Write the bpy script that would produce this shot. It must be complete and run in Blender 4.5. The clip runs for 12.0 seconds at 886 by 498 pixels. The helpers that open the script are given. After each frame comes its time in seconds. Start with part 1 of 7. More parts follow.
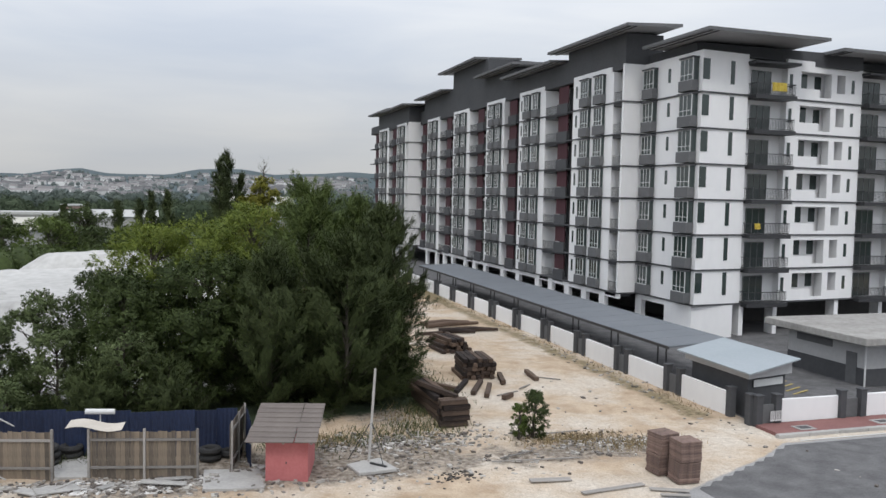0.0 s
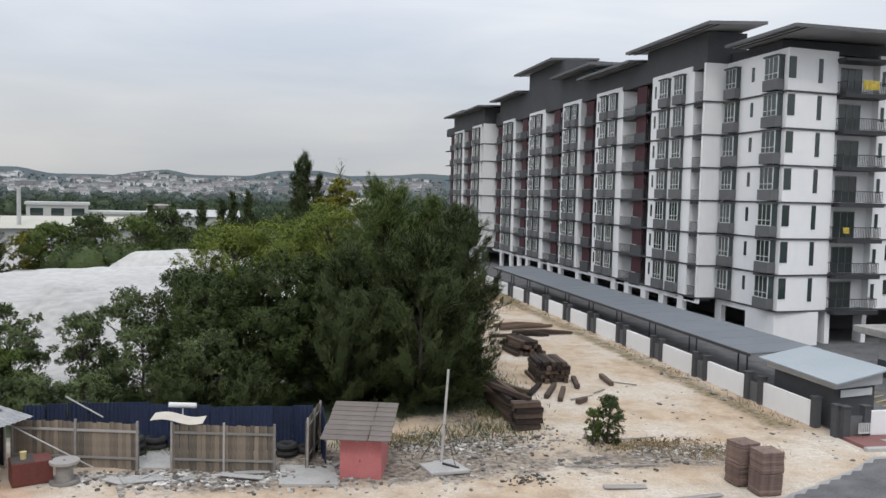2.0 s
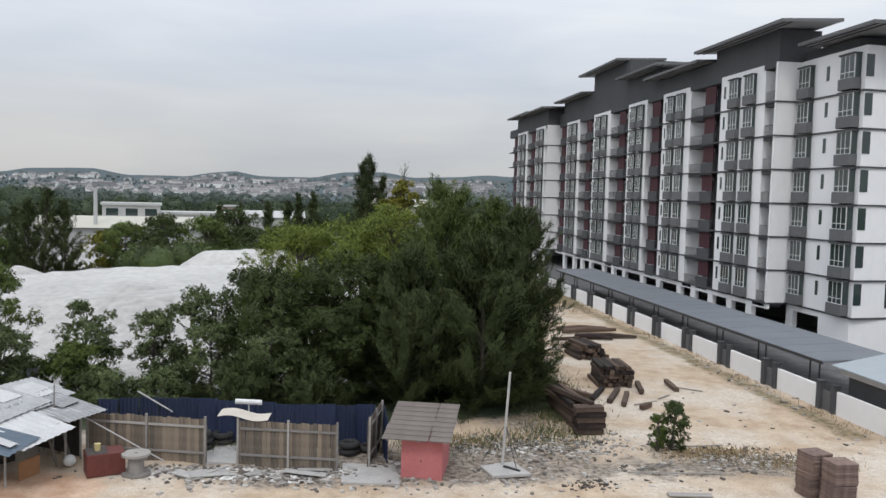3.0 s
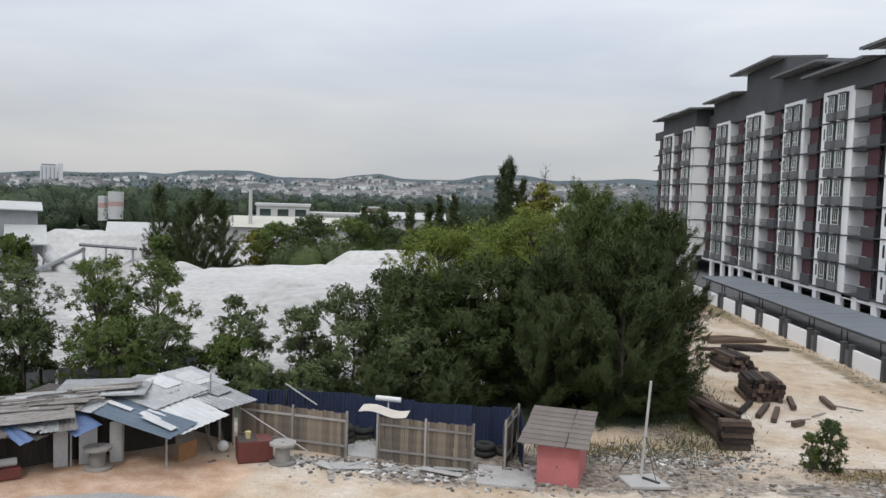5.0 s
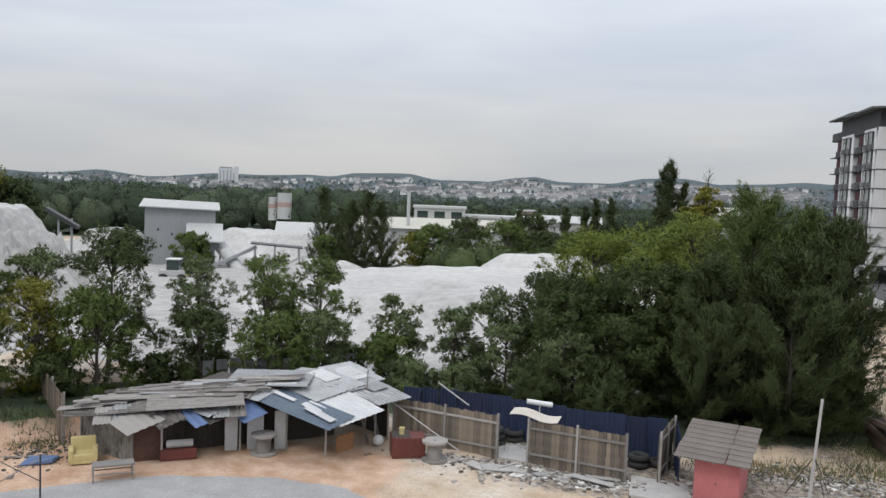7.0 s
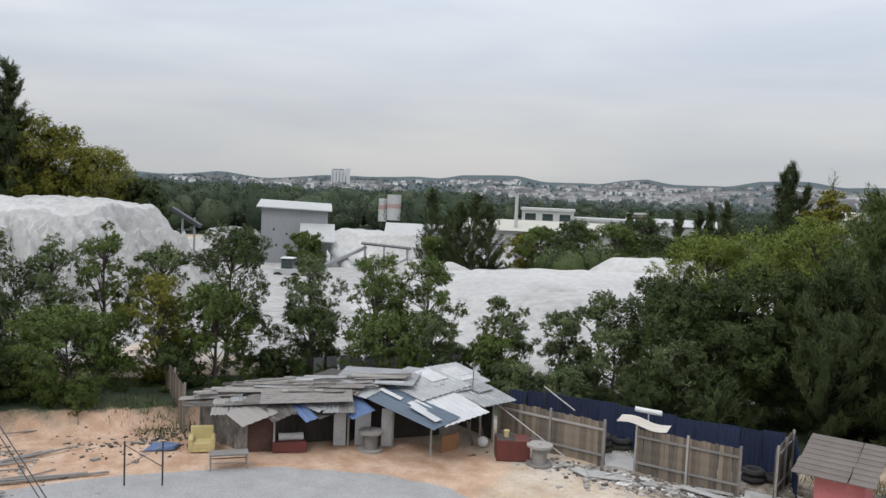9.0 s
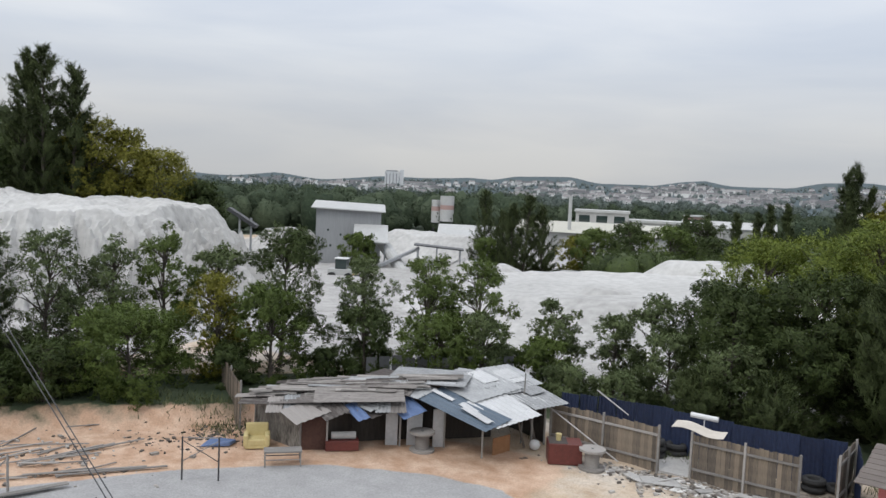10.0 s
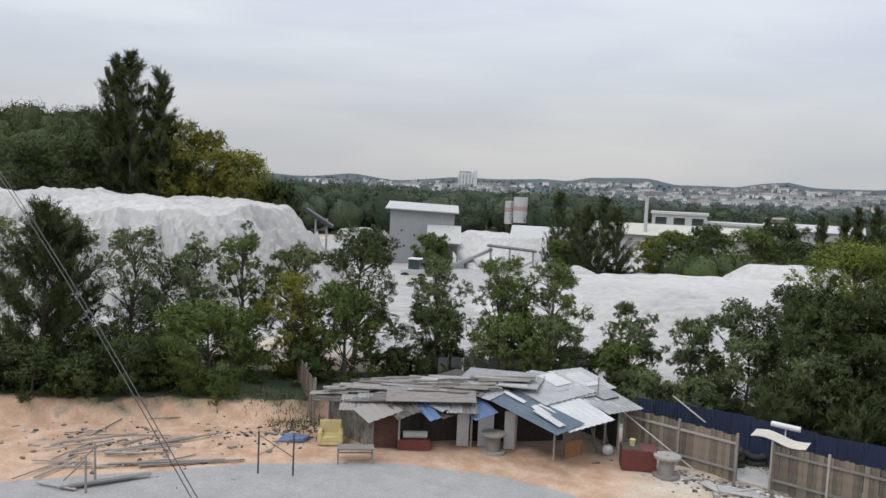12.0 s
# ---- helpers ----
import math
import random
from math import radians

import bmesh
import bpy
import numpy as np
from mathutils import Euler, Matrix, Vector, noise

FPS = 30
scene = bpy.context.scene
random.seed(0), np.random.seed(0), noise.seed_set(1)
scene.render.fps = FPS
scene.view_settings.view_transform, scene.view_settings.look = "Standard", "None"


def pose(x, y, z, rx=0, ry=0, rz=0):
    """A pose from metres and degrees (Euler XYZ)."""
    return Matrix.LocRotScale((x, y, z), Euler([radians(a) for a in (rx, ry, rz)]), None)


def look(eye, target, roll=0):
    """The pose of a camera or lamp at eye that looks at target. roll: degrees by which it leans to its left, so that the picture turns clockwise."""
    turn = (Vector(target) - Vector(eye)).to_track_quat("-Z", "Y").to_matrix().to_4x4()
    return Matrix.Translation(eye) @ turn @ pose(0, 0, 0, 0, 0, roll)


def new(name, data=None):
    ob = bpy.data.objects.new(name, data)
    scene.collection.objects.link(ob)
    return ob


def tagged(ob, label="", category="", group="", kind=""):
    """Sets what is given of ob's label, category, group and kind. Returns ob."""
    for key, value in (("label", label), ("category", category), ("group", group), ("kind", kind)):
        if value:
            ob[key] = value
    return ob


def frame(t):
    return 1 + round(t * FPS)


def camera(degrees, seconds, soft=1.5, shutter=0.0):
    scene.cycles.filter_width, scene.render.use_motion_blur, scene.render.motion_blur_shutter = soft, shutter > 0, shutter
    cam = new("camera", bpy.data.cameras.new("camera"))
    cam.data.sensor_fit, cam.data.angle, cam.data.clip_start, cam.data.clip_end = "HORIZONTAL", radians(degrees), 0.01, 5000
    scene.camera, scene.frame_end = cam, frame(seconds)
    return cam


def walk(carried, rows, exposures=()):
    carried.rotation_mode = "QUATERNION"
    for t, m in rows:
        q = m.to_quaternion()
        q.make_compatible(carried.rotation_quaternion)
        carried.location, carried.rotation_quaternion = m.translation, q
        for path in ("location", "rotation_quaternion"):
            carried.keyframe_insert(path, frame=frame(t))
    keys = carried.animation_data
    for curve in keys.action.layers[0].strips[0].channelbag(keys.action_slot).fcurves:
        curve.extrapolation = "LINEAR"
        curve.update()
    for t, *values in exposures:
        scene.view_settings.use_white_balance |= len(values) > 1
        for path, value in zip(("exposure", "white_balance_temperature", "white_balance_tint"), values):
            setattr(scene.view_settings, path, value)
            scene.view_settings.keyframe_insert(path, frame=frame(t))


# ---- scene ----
cam = camera(56.8, 12.0, soft=1.5)
EYE = 12.0
TURNS = [
    (0.0, 86.21, -1.15, -17.34),
    (0.5, 86.20, -1.21, -15.80),
    (1.0, 86.21, -1.29, -15.16),
    (1.5, 86.20, -1.28, -13.73),
    (2.0, 86.21, -1.34, -12.13),
    (2.5, 86.22, -1.41, -10.16),
    (4.5, 86.16, -1.76, -0.05),
    (5.0, 86.14, -1.85, 2.02),
    (5.5, 86.12, -1.94, 4.31),
    (6.0, 86.07, -1.99, 6.93),
    (6.5, 86.03, -2.09, 9.83),
    (7.0, 85.97, -2.22, 12.84),
    (9.0, 85.81, -2.47, 20.37),
    (9.5, 85.77, -2.50, 22.70),
    (10.0, 85.74, -2.57, 24.07),
    (10.5, 85.69, -2.60, 25.44),
    (11.0, 85.67, -2.70, 26.69),
    (11.5, 85.62, -2.73, 27.88),
    (12.0, 85.58, -2.69, 29.19),
]
walk(cam, [(t, pose(0, 0, EYE, rx, ry, rz)) for t, rx, ry, rz in TURNS])

# ---- world and sun ----
SUN_EL, SUN_AZ = radians(52), radians(205)
world = bpy.data.worlds.new("overcast_sky")
scene.world = world
world.use_nodes = True
wt = world.node_tree
wt.nodes.clear()


def wnode(kind, **inputs):
    n = wt.nodes.new(kind)
    for k, v in inputs.items():
        n.inputs[k].default_value = v
    return n


w_out = wnode("ShaderNodeOutputWorld")
w_bg = wnode("ShaderNodeBackground", Strength=1.0)
w_sky = wnode("ShaderNodeTexSky")
w_sky.sky_type, w_sky.sun_disc = "NISHITA", False
w_sky.sun_elevation, w_sky.sun_rotation = SUN_EL, SUN_AZ
w_co = wnode("ShaderNodeTexCoord")
w_sep = wnode("ShaderNodeSeparateXYZ")
wt.links.new(w_co.outputs["Generated"], w_sep.inputs[0])
# overcast: pale at the horizon, brighter towards the zenith
w_ramp = wnode("ShaderNodeValToRGB")
wt.links.new(w_sep.outputs["Z"], w_ramp.inputs[0])
stops = w_ramp.color_ramp.elements
stops[0].position, stops[0].color = 0.0, (0.56, 0.565, 0.57, 1)
stops[1].position, stops[1].color = 1.0, (1.45, 1.5, 1.6, 1)
for at, col in ((0.07, (0.64, 0.645, 0.655, 1)), (0.16, (0.71, 0.75, 0.81, 1)), (0.3, (1.0, 1.03, 1.08, 1)), (0.55, (1.25, 1.29, 1.36, 1))):
    s = stops.new(at)
    s.color = col
# long flat cloud streaks
w_map = wnode("ShaderNodeMapping")
w_map.inputs["Scale"].default_value = (1.6, 1.6, 9.0)
wt.links.new(w_co.outputs["Generated"], w_map.inputs[0])
w_noise = wnode("ShaderNodeTexNoise", Scale=1.7, Detail=5.0, Roughness=0.5, Distortion=0.3)
wt.links.new(w_map.outputs[0], w_noise.inputs[0])
w_cl = wnode("ShaderNodeValToRGB")
wt.links.new(w_noise.outputs[0], w_cl.inputs[0])
w_cl.color_ramp.elements[0].position, w_cl.color_ramp.elements[0].color = 0.32, (0.86, 0.89, 0.94, 1)
w_cl.color_ramp.elements[1].position, w_cl.color_ramp.elements[1].color = 0.66, (1.05, 1.045, 1.035, 1)
w_mul = wnode("ShaderNodeMix")
w_mul.data_type, w_mul.blend_type = "RGBA", "MULTIPLY"
w_mul.inputs[0].default_value = 1.0
wt.links.new(w_ramp.outputs[0], w_mul.inputs[6])
wt.links.new(w_cl.outputs[0], w_mul.inputs[7])
w_dim = wnode("ShaderNodeMix")
w_dim.data_type, w_dim.blend_type = "RGBA", "MULTIPLY"
w_dim.inputs[0].default_value = 1.0
w_dim.inputs[7].default_value = (0.09, 0.09, 0.09, 1)
wt.links.new(w_sky.outputs[0], w_dim.inputs[6])
w_mix = wnode("ShaderNodeMix")
w_mix.data_type = "RGBA"
w_mix.inputs[0].default_value = 0.93
wt.links.new(w_dim.outputs[2], w_mix.inputs[6])
wt.links.new(w_mul.outputs[2], w_mix.inputs[7])
wt.links.new(w_mix.outputs[2], w_bg.inputs["Color"])
wt.links.new(w_bg.outputs[0], w_out.inputs[0])

sun = new("sun", bpy.data.lights.new("sun", "SUN"))
sun.data.energy, sun.data.angle, sun.data.color = 1.0, radians(14), (1.0, 0.97, 0.92)
sun.matrix_world = look((-20, -60, 80), (0, 0, 0))
scene.view_settings.exposure = 0.0


# ---- materials ----
def mat(name, dark, light, scale=1.0, fine=12.0, rough=0.85, metal=0.0, bump=0.2, depth=0.02, island=0.0, per_object=0.0,
        stretch=(1, 1, 1), where="Object", contrast=0.25, spec=0.5, leaf=0.0):
    """Two colours mixed by a coarse and a fine noise, with relief from the fine one."""
    m = bpy.data.materials.new(name)
    m.use_nodes = True
    nt = m.node_tree
    bsdf = nt.nodes["Principled BSDF"]
    co = nt.nodes.new("ShaderNodeTexCoord" if where == "Object" else "ShaderNodeNewGeometry")
    mp = nt.nodes.new("ShaderNodeMapping")
    mp.inputs["Scale"].default_value = stretch
    nt.links.new(co.outputs["Object" if where == "Object" else "Position"], mp.inputs[0])
    n1 = nt.nodes.new("ShaderNodeTexNoise")
    n1.inputs["Scale"].default_value, n1.inputs["Detail"].default_value = scale, 4
    n2 = nt.nodes.new("ShaderNodeTexNoise")
    n2.inputs["Scale"].default_value, n2.inputs["Detail"].default_value = fine, 6
    nt.links.new(mp.outputs[0], n1.inputs[0])
    nt.links.new(mp.outputs[0], n2.inputs[0])
    add = nt.nodes.new("ShaderNodeMath")
    add.operation = "MULTIPLY_ADD"
    add.inputs[1].default_value = 0.5
    nt.links.new(n2.outputs[0], add.inputs[0])
    half = nt.nodes.new("ShaderNodeMath")
    half.operation = "MULTIPLY"
    half.inputs[1].default_value = 0.5
    nt.links.new(n1.outputs[0], half.inputs[0])
    nt.links.new(half.outputs[0], add.inputs[2])
    value = add.outputs[0]
    for amount, source in ((island, "Random Per Island"), (per_object, "Random")):
        if amount:
            g = nt.nodes.new("ShaderNodeNewGeometry" if source == "Random Per Island" else "ShaderNodeObjectInfo")
            sh = nt.nodes.new("ShaderNodeMath")
            sh.operation, sh.inputs[1].default_value = "SUBTRACT", 0.5
            nt.links.new(g.outputs[source], sh.inputs[0])
            ma = nt.nodes.new("ShaderNodeMath")
            ma.operation, ma.inputs[1].default_value = "MULTIPLY_ADD", amount
            nt.links.new(sh.outputs[0], ma.inputs[0])
            nt.links.new(value, ma.inputs[2])
            value = ma.outputs[0]
    ramp = nt.nodes.new("ShaderNodeValToRGB")
    nt.links.new(value, ramp.inputs[0])
    e = ramp.color_ramp.elements
    e[0].position, e[0].color = 0.5 - contrast, (*dark, 1)
    e[1].position, e[1].color = 0.5 + contrast, (*light, 1)
    nt.links.new(ramp.outputs[0], bsdf.inputs["Base Color"])
    bsdf.inputs["Roughness"].default_value = rough
    bsdf.inputs["Metallic"].default_value = metal
    bsdf.inputs["Specular IOR Level"].default_value = spec
    if bump:
        b = nt.nodes.new("ShaderNodeBump")
        b.inputs["Strength"].default_value, b.inputs["Distance"].default_value = bump, depth
        nt.links.new(n2.outputs[0], b.inputs["Height"])
        nt.links.new(b.outputs[0], bsdf.inputs["Normal"])
    if leaf:
        tr = nt.nodes.new("ShaderNodeBsdfTranslucent")
        nt.links.new(ramp.outputs[0], tr.inputs[0])
        mx = nt.nodes.new("ShaderNodeMixShader")
        mx.inputs[0].default_value = leaf
        nt.links.new(bsdf.outputs[0], mx.inputs[1])
        nt.links.new(tr.outputs[0], mx.inputs[2])
        nt.links.new(mx.outputs[0], nt.nodes["Material Output"].inputs[0])
    return m


WHITE = mat("white_render", (0.76, 0.76, 0.77), (0.84, 0.84, 0.84), 0.25, 2.0, 0.9, bump=0.06, where="world", stretch=(1, 1, 0.5), contrast=0.3)
GREY = mat("dark_grey_paint", (0.050, 0.052, 0.057), (0.078, 0.080, 0.086), 0.3, 4.0, 0.85, bump=0.1, where="world")
MIDGREY = mat("mid_grey_paint", (0.10, 0.105, 0.11), (0.15, 0.15, 0.155), 0.3, 4.0, 0.85, bump=0.1, where="world")
MAROON = mat("maroon_paint", (0.045, 0.012, 0.018), (0.075, 0.020, 0.028), 0.5, 4.0, 0.8, bump=0.1, where="world")
SOFFIT = mat("roof_sheet_grey", (0.29, 0.29, 0.295), (0.38, 0.38, 0.385), 0.4, 5.0, 0.6, bump=0.1, where="world")
# base colour lowered to stand for the shade inside the open parking
SHADE = mat("shaded_parking_wall", (0.05, 0.05, 0.05), (0.09, 0.088, 0.085), 0.4, 3.0, 0.9, where="world")
FRAME = mat("window_frame_white", (0.55, 0.56, 0.56), (0.68, 0.68, 0.68), 2, 10, 0.5)
STEEL = mat("dark_steel", (0.035, 0.037, 0.04), (0.06, 0.06, 0.065), 2, 20, 0.5, metal=0.3)
RAIL = mat("grey_rail", (0.16, 0.165, 0.17), (0.24, 0.245, 0.25), 2, 20, 0.5, metal=0.3)
CARROOF = mat("carport_sheet", (0.13, 0.145, 0.165), (0.19, 0.205, 0.225), 0.3, 4.0, 0.55, bump=0.1, where="world")
BLUEROOF = mat("pale_blue_sheet", (0.30, 0.345, 0.375), (0.38, 0.42, 0.45), 0.5, 6.0, 0.5, bump=0.1, where="world")
GLASS = bpy.data.materials.new("window_glass")
GLASS.use_nodes = True
_g = GLASS.node_tree.nodes["Principled BSDF"]
_g.inputs["Base Color"].default_value = (0.03, 0.045, 0.043, 1)
_g.inputs["Roughness"].default_value = 0.08
_g.inputs["Specular IOR Level"].default_value = 0.7
TIMBER = mat("railway_sleeper_wood", (0.012, 0.007, 0.006), (0.125, 0.085, 0.062), 1.2, 14, 0.9, bump=0.5, per_object=0.6, stretch=(0.4, 3, 3))
PLANK = mat("weathered_board", (0.075, 0.064, 0.054), (0.25, 0.20, 0.15), 1.4, 9, 0.9, bump=0.4, per_object=0.4, stretch=(4, 4, 0.5))
GREYPLANK = mat("silvered_board", (0.17, 0.16, 0.15), (0.34, 0.32, 0.30), 1.0, 9, 0.9, bump=0.4, per_object=0.5, stretch=(1, 4, 4))
BARK = mat("bark", (0.035, 0.029, 0.024), (0.10, 0.085, 0.07), 2.0, 14, 0.95, bump=0.6, stretch=(1, 1, 0.3))
LEAF = mat("broad_leaf", (0.044, 0.068, 0.016), (0.150, 0.205, 0.050), 0.35, 3.0, 0.6, bump=0, island=0.3, spec=0.25, where="world", leaf=0.25)
LEAF_DARK = mat("dark_leaf", (0.024, 0.038, 0.012), (0.085, 0.118, 0.034), 0.35, 3.0, 0.6, bump=0, island=0.3, spec=0.25, where="world", leaf=0.2)
LEAF_BRIGHT = mat("bright_leaf", (0.065, 0.098, 0.016), (0.235, 0.285, 0.055), 0.35, 3.0, 0.6, bump=0, island=0.3, spec=0.25, where="world", leaf=0.25)
LEAF_GREY = mat("dusty_leaf", (0.045, 0.068, 0.026), (0.165, 0.205, 0.088), 0.5, 3.0, 0.7, bump=0, island=0.35, spec=0.25, where="world", leaf=0.2)
LEAF_YELLOW = mat("yellowing_leaf", (0.075, 0.080, 0.012), (0.255, 0.245, 0.040), 0.5, 3.0, 0.7, bump=0, island=0.35, spec=0.25, where="world", leaf=0.2)
NEEDLE = mat("casuarina_needle", (0.017, 0.026, 0.010), (0.080, 0.104, 0.036), 0.3, 3.0, 0.7, bump=0, island=0.35, where="world", leaf=0.1, spec=0.2)
NEEDLE_GREEN = mat("green_casuarina_needle", (0.036, 0.056, 0.015), (0.130, 0.172, 0.050), 0.3, 3.0, 0.7, bump=0, island=0.35, where="world", leaf=0.15, spec=0.2)
WHITEPILE = mat("crushed_limestone", (0.32, 0.315, 0.305), (0.56, 0.555, 0.54), 0.07, 1.3, 0.95, bump=0.4, depth=0.16, where="world", contrast=0.2)
SHINGLE = mat("brown_grey_shingle", (0.095, 0.078, 0.070), (0.195, 0.168, 0.152), 1.2, 8, 0.85, bump=0.4, per_object=0.12, stretch=(0.6, 3, 1))
PINK = mat("faded_pink_paint", (0.37, 0.11, 0.115), (0.48, 0.17, 0.17), 1.2, 9, 0.85, bump=0.15)
RUSTROOF = mat("weathered_roof_sheet", (0.055, 0.046, 0.042), (0.27, 0.25, 0.235), 1.6, 9, 0.85, bump=0.4, per_object=0.7, stretch=(2.5, 0.6, 1))
# dark grey-brown boards, made darker still for the shade under the roof
DARKWALL = mat("shaded_dark_board", (0.015, 0.013, 0.011), (0.065, 0.055, 0.047), 1.5, 9, 0.9, bump=0.4, stretch=(3, 3, 0.5))
ZINC = mat("old_zinc_sheet", (0.20, 0.205, 0.21), (0.42, 0.43, 0.435), 1.3, 8, 0.65, metal=0.1, bump=0.25, per_object=0.35)
PALEZINC = mat("bright_zinc_sheet", (0.36, 0.365, 0.37), (0.56, 0.565, 0.57), 0.8, 8, 0.6, metal=0.1, bump=0.2, per_object=0.25)
BLUESHEET = mat("blue_tarpaulin", (0.06, 0.10, 0.20), (0.12, 0.18, 0.33), 1.5, 9, 0.6, bump=0.3)
NAVY = mat("navy_sheet_fence", (0.008, 0.014, 0.038), (0.021, 0.035, 0.085), 0.6, 6, 0.6, bump=0.2, per_object=0.3)
SLATE = mat("slate_blue_sheet", (0.055, 0.08, 0.11), (0.10, 0.135, 0.175), 0.7, 6, 0.6, bump=0.2)
REDPAINT = mat("red_painted_steel", (0.075, 0.018, 0.014), (0.15, 0.036, 0.028), 1.5, 10, 0.6, bump=0.2)
BRICKRED = mat("red_brick_pallet", (0.09, 0.062, 0.054), (0.27, 0.185, 0.155), 3.5, 16, 0.9, bump=0.4, per_object=0.25)
CONCRETE = mat("pale_concrete", (0.26, 0.255, 0.245), (0.45, 0.44, 0.425), 1.0, 9, 0.9, bump=0.3, per_object=0.3)
YELLOW = mat("cream_yellow_vinyl", (0.42, 0.34, 0.15), (0.55, 0.47, 0.24), 2, 9, 0.6, bump=0.2)
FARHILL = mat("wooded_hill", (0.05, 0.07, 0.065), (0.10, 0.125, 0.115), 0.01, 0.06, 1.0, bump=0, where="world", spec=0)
# pale blue-grey: the air's haze is painted into the hill colour
HAZEHILL = mat("haze_tinted_hill", (0.085, 0.108, 0.118), (0.120, 0.144, 0.152), 0.004, 0.03, 1.0, bump=0, where="world", spec=0)


# ---- mesh helpers ----
def cuboid(bm, x0, x1, y0, y1, z0, z1, m=None):
    co = [(x, y, z) for z in (z0, z1) for x, y in ((x0, y0), (x1, y0), (x1, y1), (x0, y1))]
    v = [bm.verts.new(m @ Vector(c) if m else c) for c in co]
    for f in ((3, 2, 1, 0), (4, 5, 6, 7), (0, 1, 5, 4), (1, 2, 6, 5), (2, 3, 7, 6), (3, 0, 4, 7)):
        bm.faces.new([v[i] for i in f])
    return v


def prism(bm, base, z0, z1):
    """A prism on the polygon base (counter-clockwise); z0, z1 numbers or lists, one for each corner."""
    n = len(base)
    z0 = z0 if isinstance(z0, (list, tuple)) else [z0] * n
    z1 = z1 if isinstance(z1, (list, tuple)) else [z1] * n
    lo = [bm.verts.new((x, y, z)) for (x, y), z in zip(base, z0)]
    hi = [bm.verts.new((x, y, z)) for (x, y), z in zip(base, z1)]
    bm.faces.new(lo[::-1])
    bm.faces.new(hi)
    for i in range(n):
        bm.faces.new((lo[i], lo[(i + 1) % n], hi[(i + 1) % n], hi[i]))


def tube(bm, p, q, r0, r1=None, sides=8):
    r1 = r0 if r1 is None else r1
    p, q = Vector(p), Vector(q)
    turn = (q - p).to_track_quat("Z", "Y").to_matrix()
    rings = []
    for c, r in ((p, r0), (q, r1)):
        rings.append([bm.verts.new(c + turn @ Vector((r * math.cos(a), r * math.sin(a), 0))) for a in (2 * math.pi * i / sides for i in range(sides))])
    for i in range(sides):
        bm.faces.new((rings[0][i], rings[0][(i + 1) % sides], rings[1][(i + 1) % sides], rings[1][i]))
    bm.faces.new(rings[0][::-1])
    bm.faces.new(rings[1])


def lattice(bm, x0, x1, ys, zs, filled):
    """One connected plate of cells between the lines ys and zs, from x0 to x1 deep, leaving out cells that filled(i, j) denies."""
    front = [[bm.verts.new((x0, y, z)) for z in zs] for y in ys]
    back = [[bm.verts.new((x1, y, z)) for z in zs] for y in ys]
    for i in range(len(ys) - 1):
        for j in range(len(zs) - 1):
            if not filled(i, j):
                continue
            for v in (front, back):
                bm.faces.new((v[i][j], v[i + 1][j], v[i + 1][j + 1], v[i][j + 1]))
            for (a, b), di, dj in ((((i, j), (i + 1, j)), 0, -1), (((i, j + 1), (i + 1, j + 1)), 0, 1), (((i, j), (i, j + 1)), -1, 0), (((i + 1, j), (i + 1, j + 1)), 1, 0)):
                ni, nj = i + di, j + dj
                if not (0 <= ni < len(ys) - 1 and 0 <= nj < len(zs) - 1 and filled(ni, nj)):
                    bm.faces.new((front[a[0]][a[1]], front[b[0]][b[1]], back[b[0]][b[1]], back[a[0]][a[1]]))
    for v in [v for v in bm.verts if not v.link_faces]:
        bm.verts.remove(v)


def soften(bm, width):
    bmesh.ops.bevel(bm, geom=bm.edges[:], offset=width, segments=1, affect="EDGES", profile=0.5)


def mesh_of(name, bm, material):
    me = bpy.data.meshes.new(name)
    bm.to_mesh(me)
    bm.free()
    me.materials.append(material)
    return me


def part(name, bm, material, parent, label="", at=None):
    """Links a bmesh (or a mesh) as one mesh object under a thing or a part."""
    me = mesh_of(name, bm, material) if isinstance(bm, bmesh.types.BMesh) else bm
    ob = new(name, me)
    ob.parent = parent
    if at is not None:
        ob.matrix_basis = at
    return tagged(ob, label)


def thing(name, label, category, at=None, group="", kind=""):
    ob = new(name)
    ob.empty_display_size = 0.3
    if at is not None:
        ob.matrix_basis = at
    return tagged(ob, label, category, group, kind)


def solid(name, bm, material, label, category="", group="", kind="", at=None):
    ob = new(name, mesh_of(name, bm, material) if isinstance(bm, bmesh.types.BMesh) else bm)
    if at is not None:
        ob.matrix_basis = at
    return tagged(ob, label, category, group, kind)


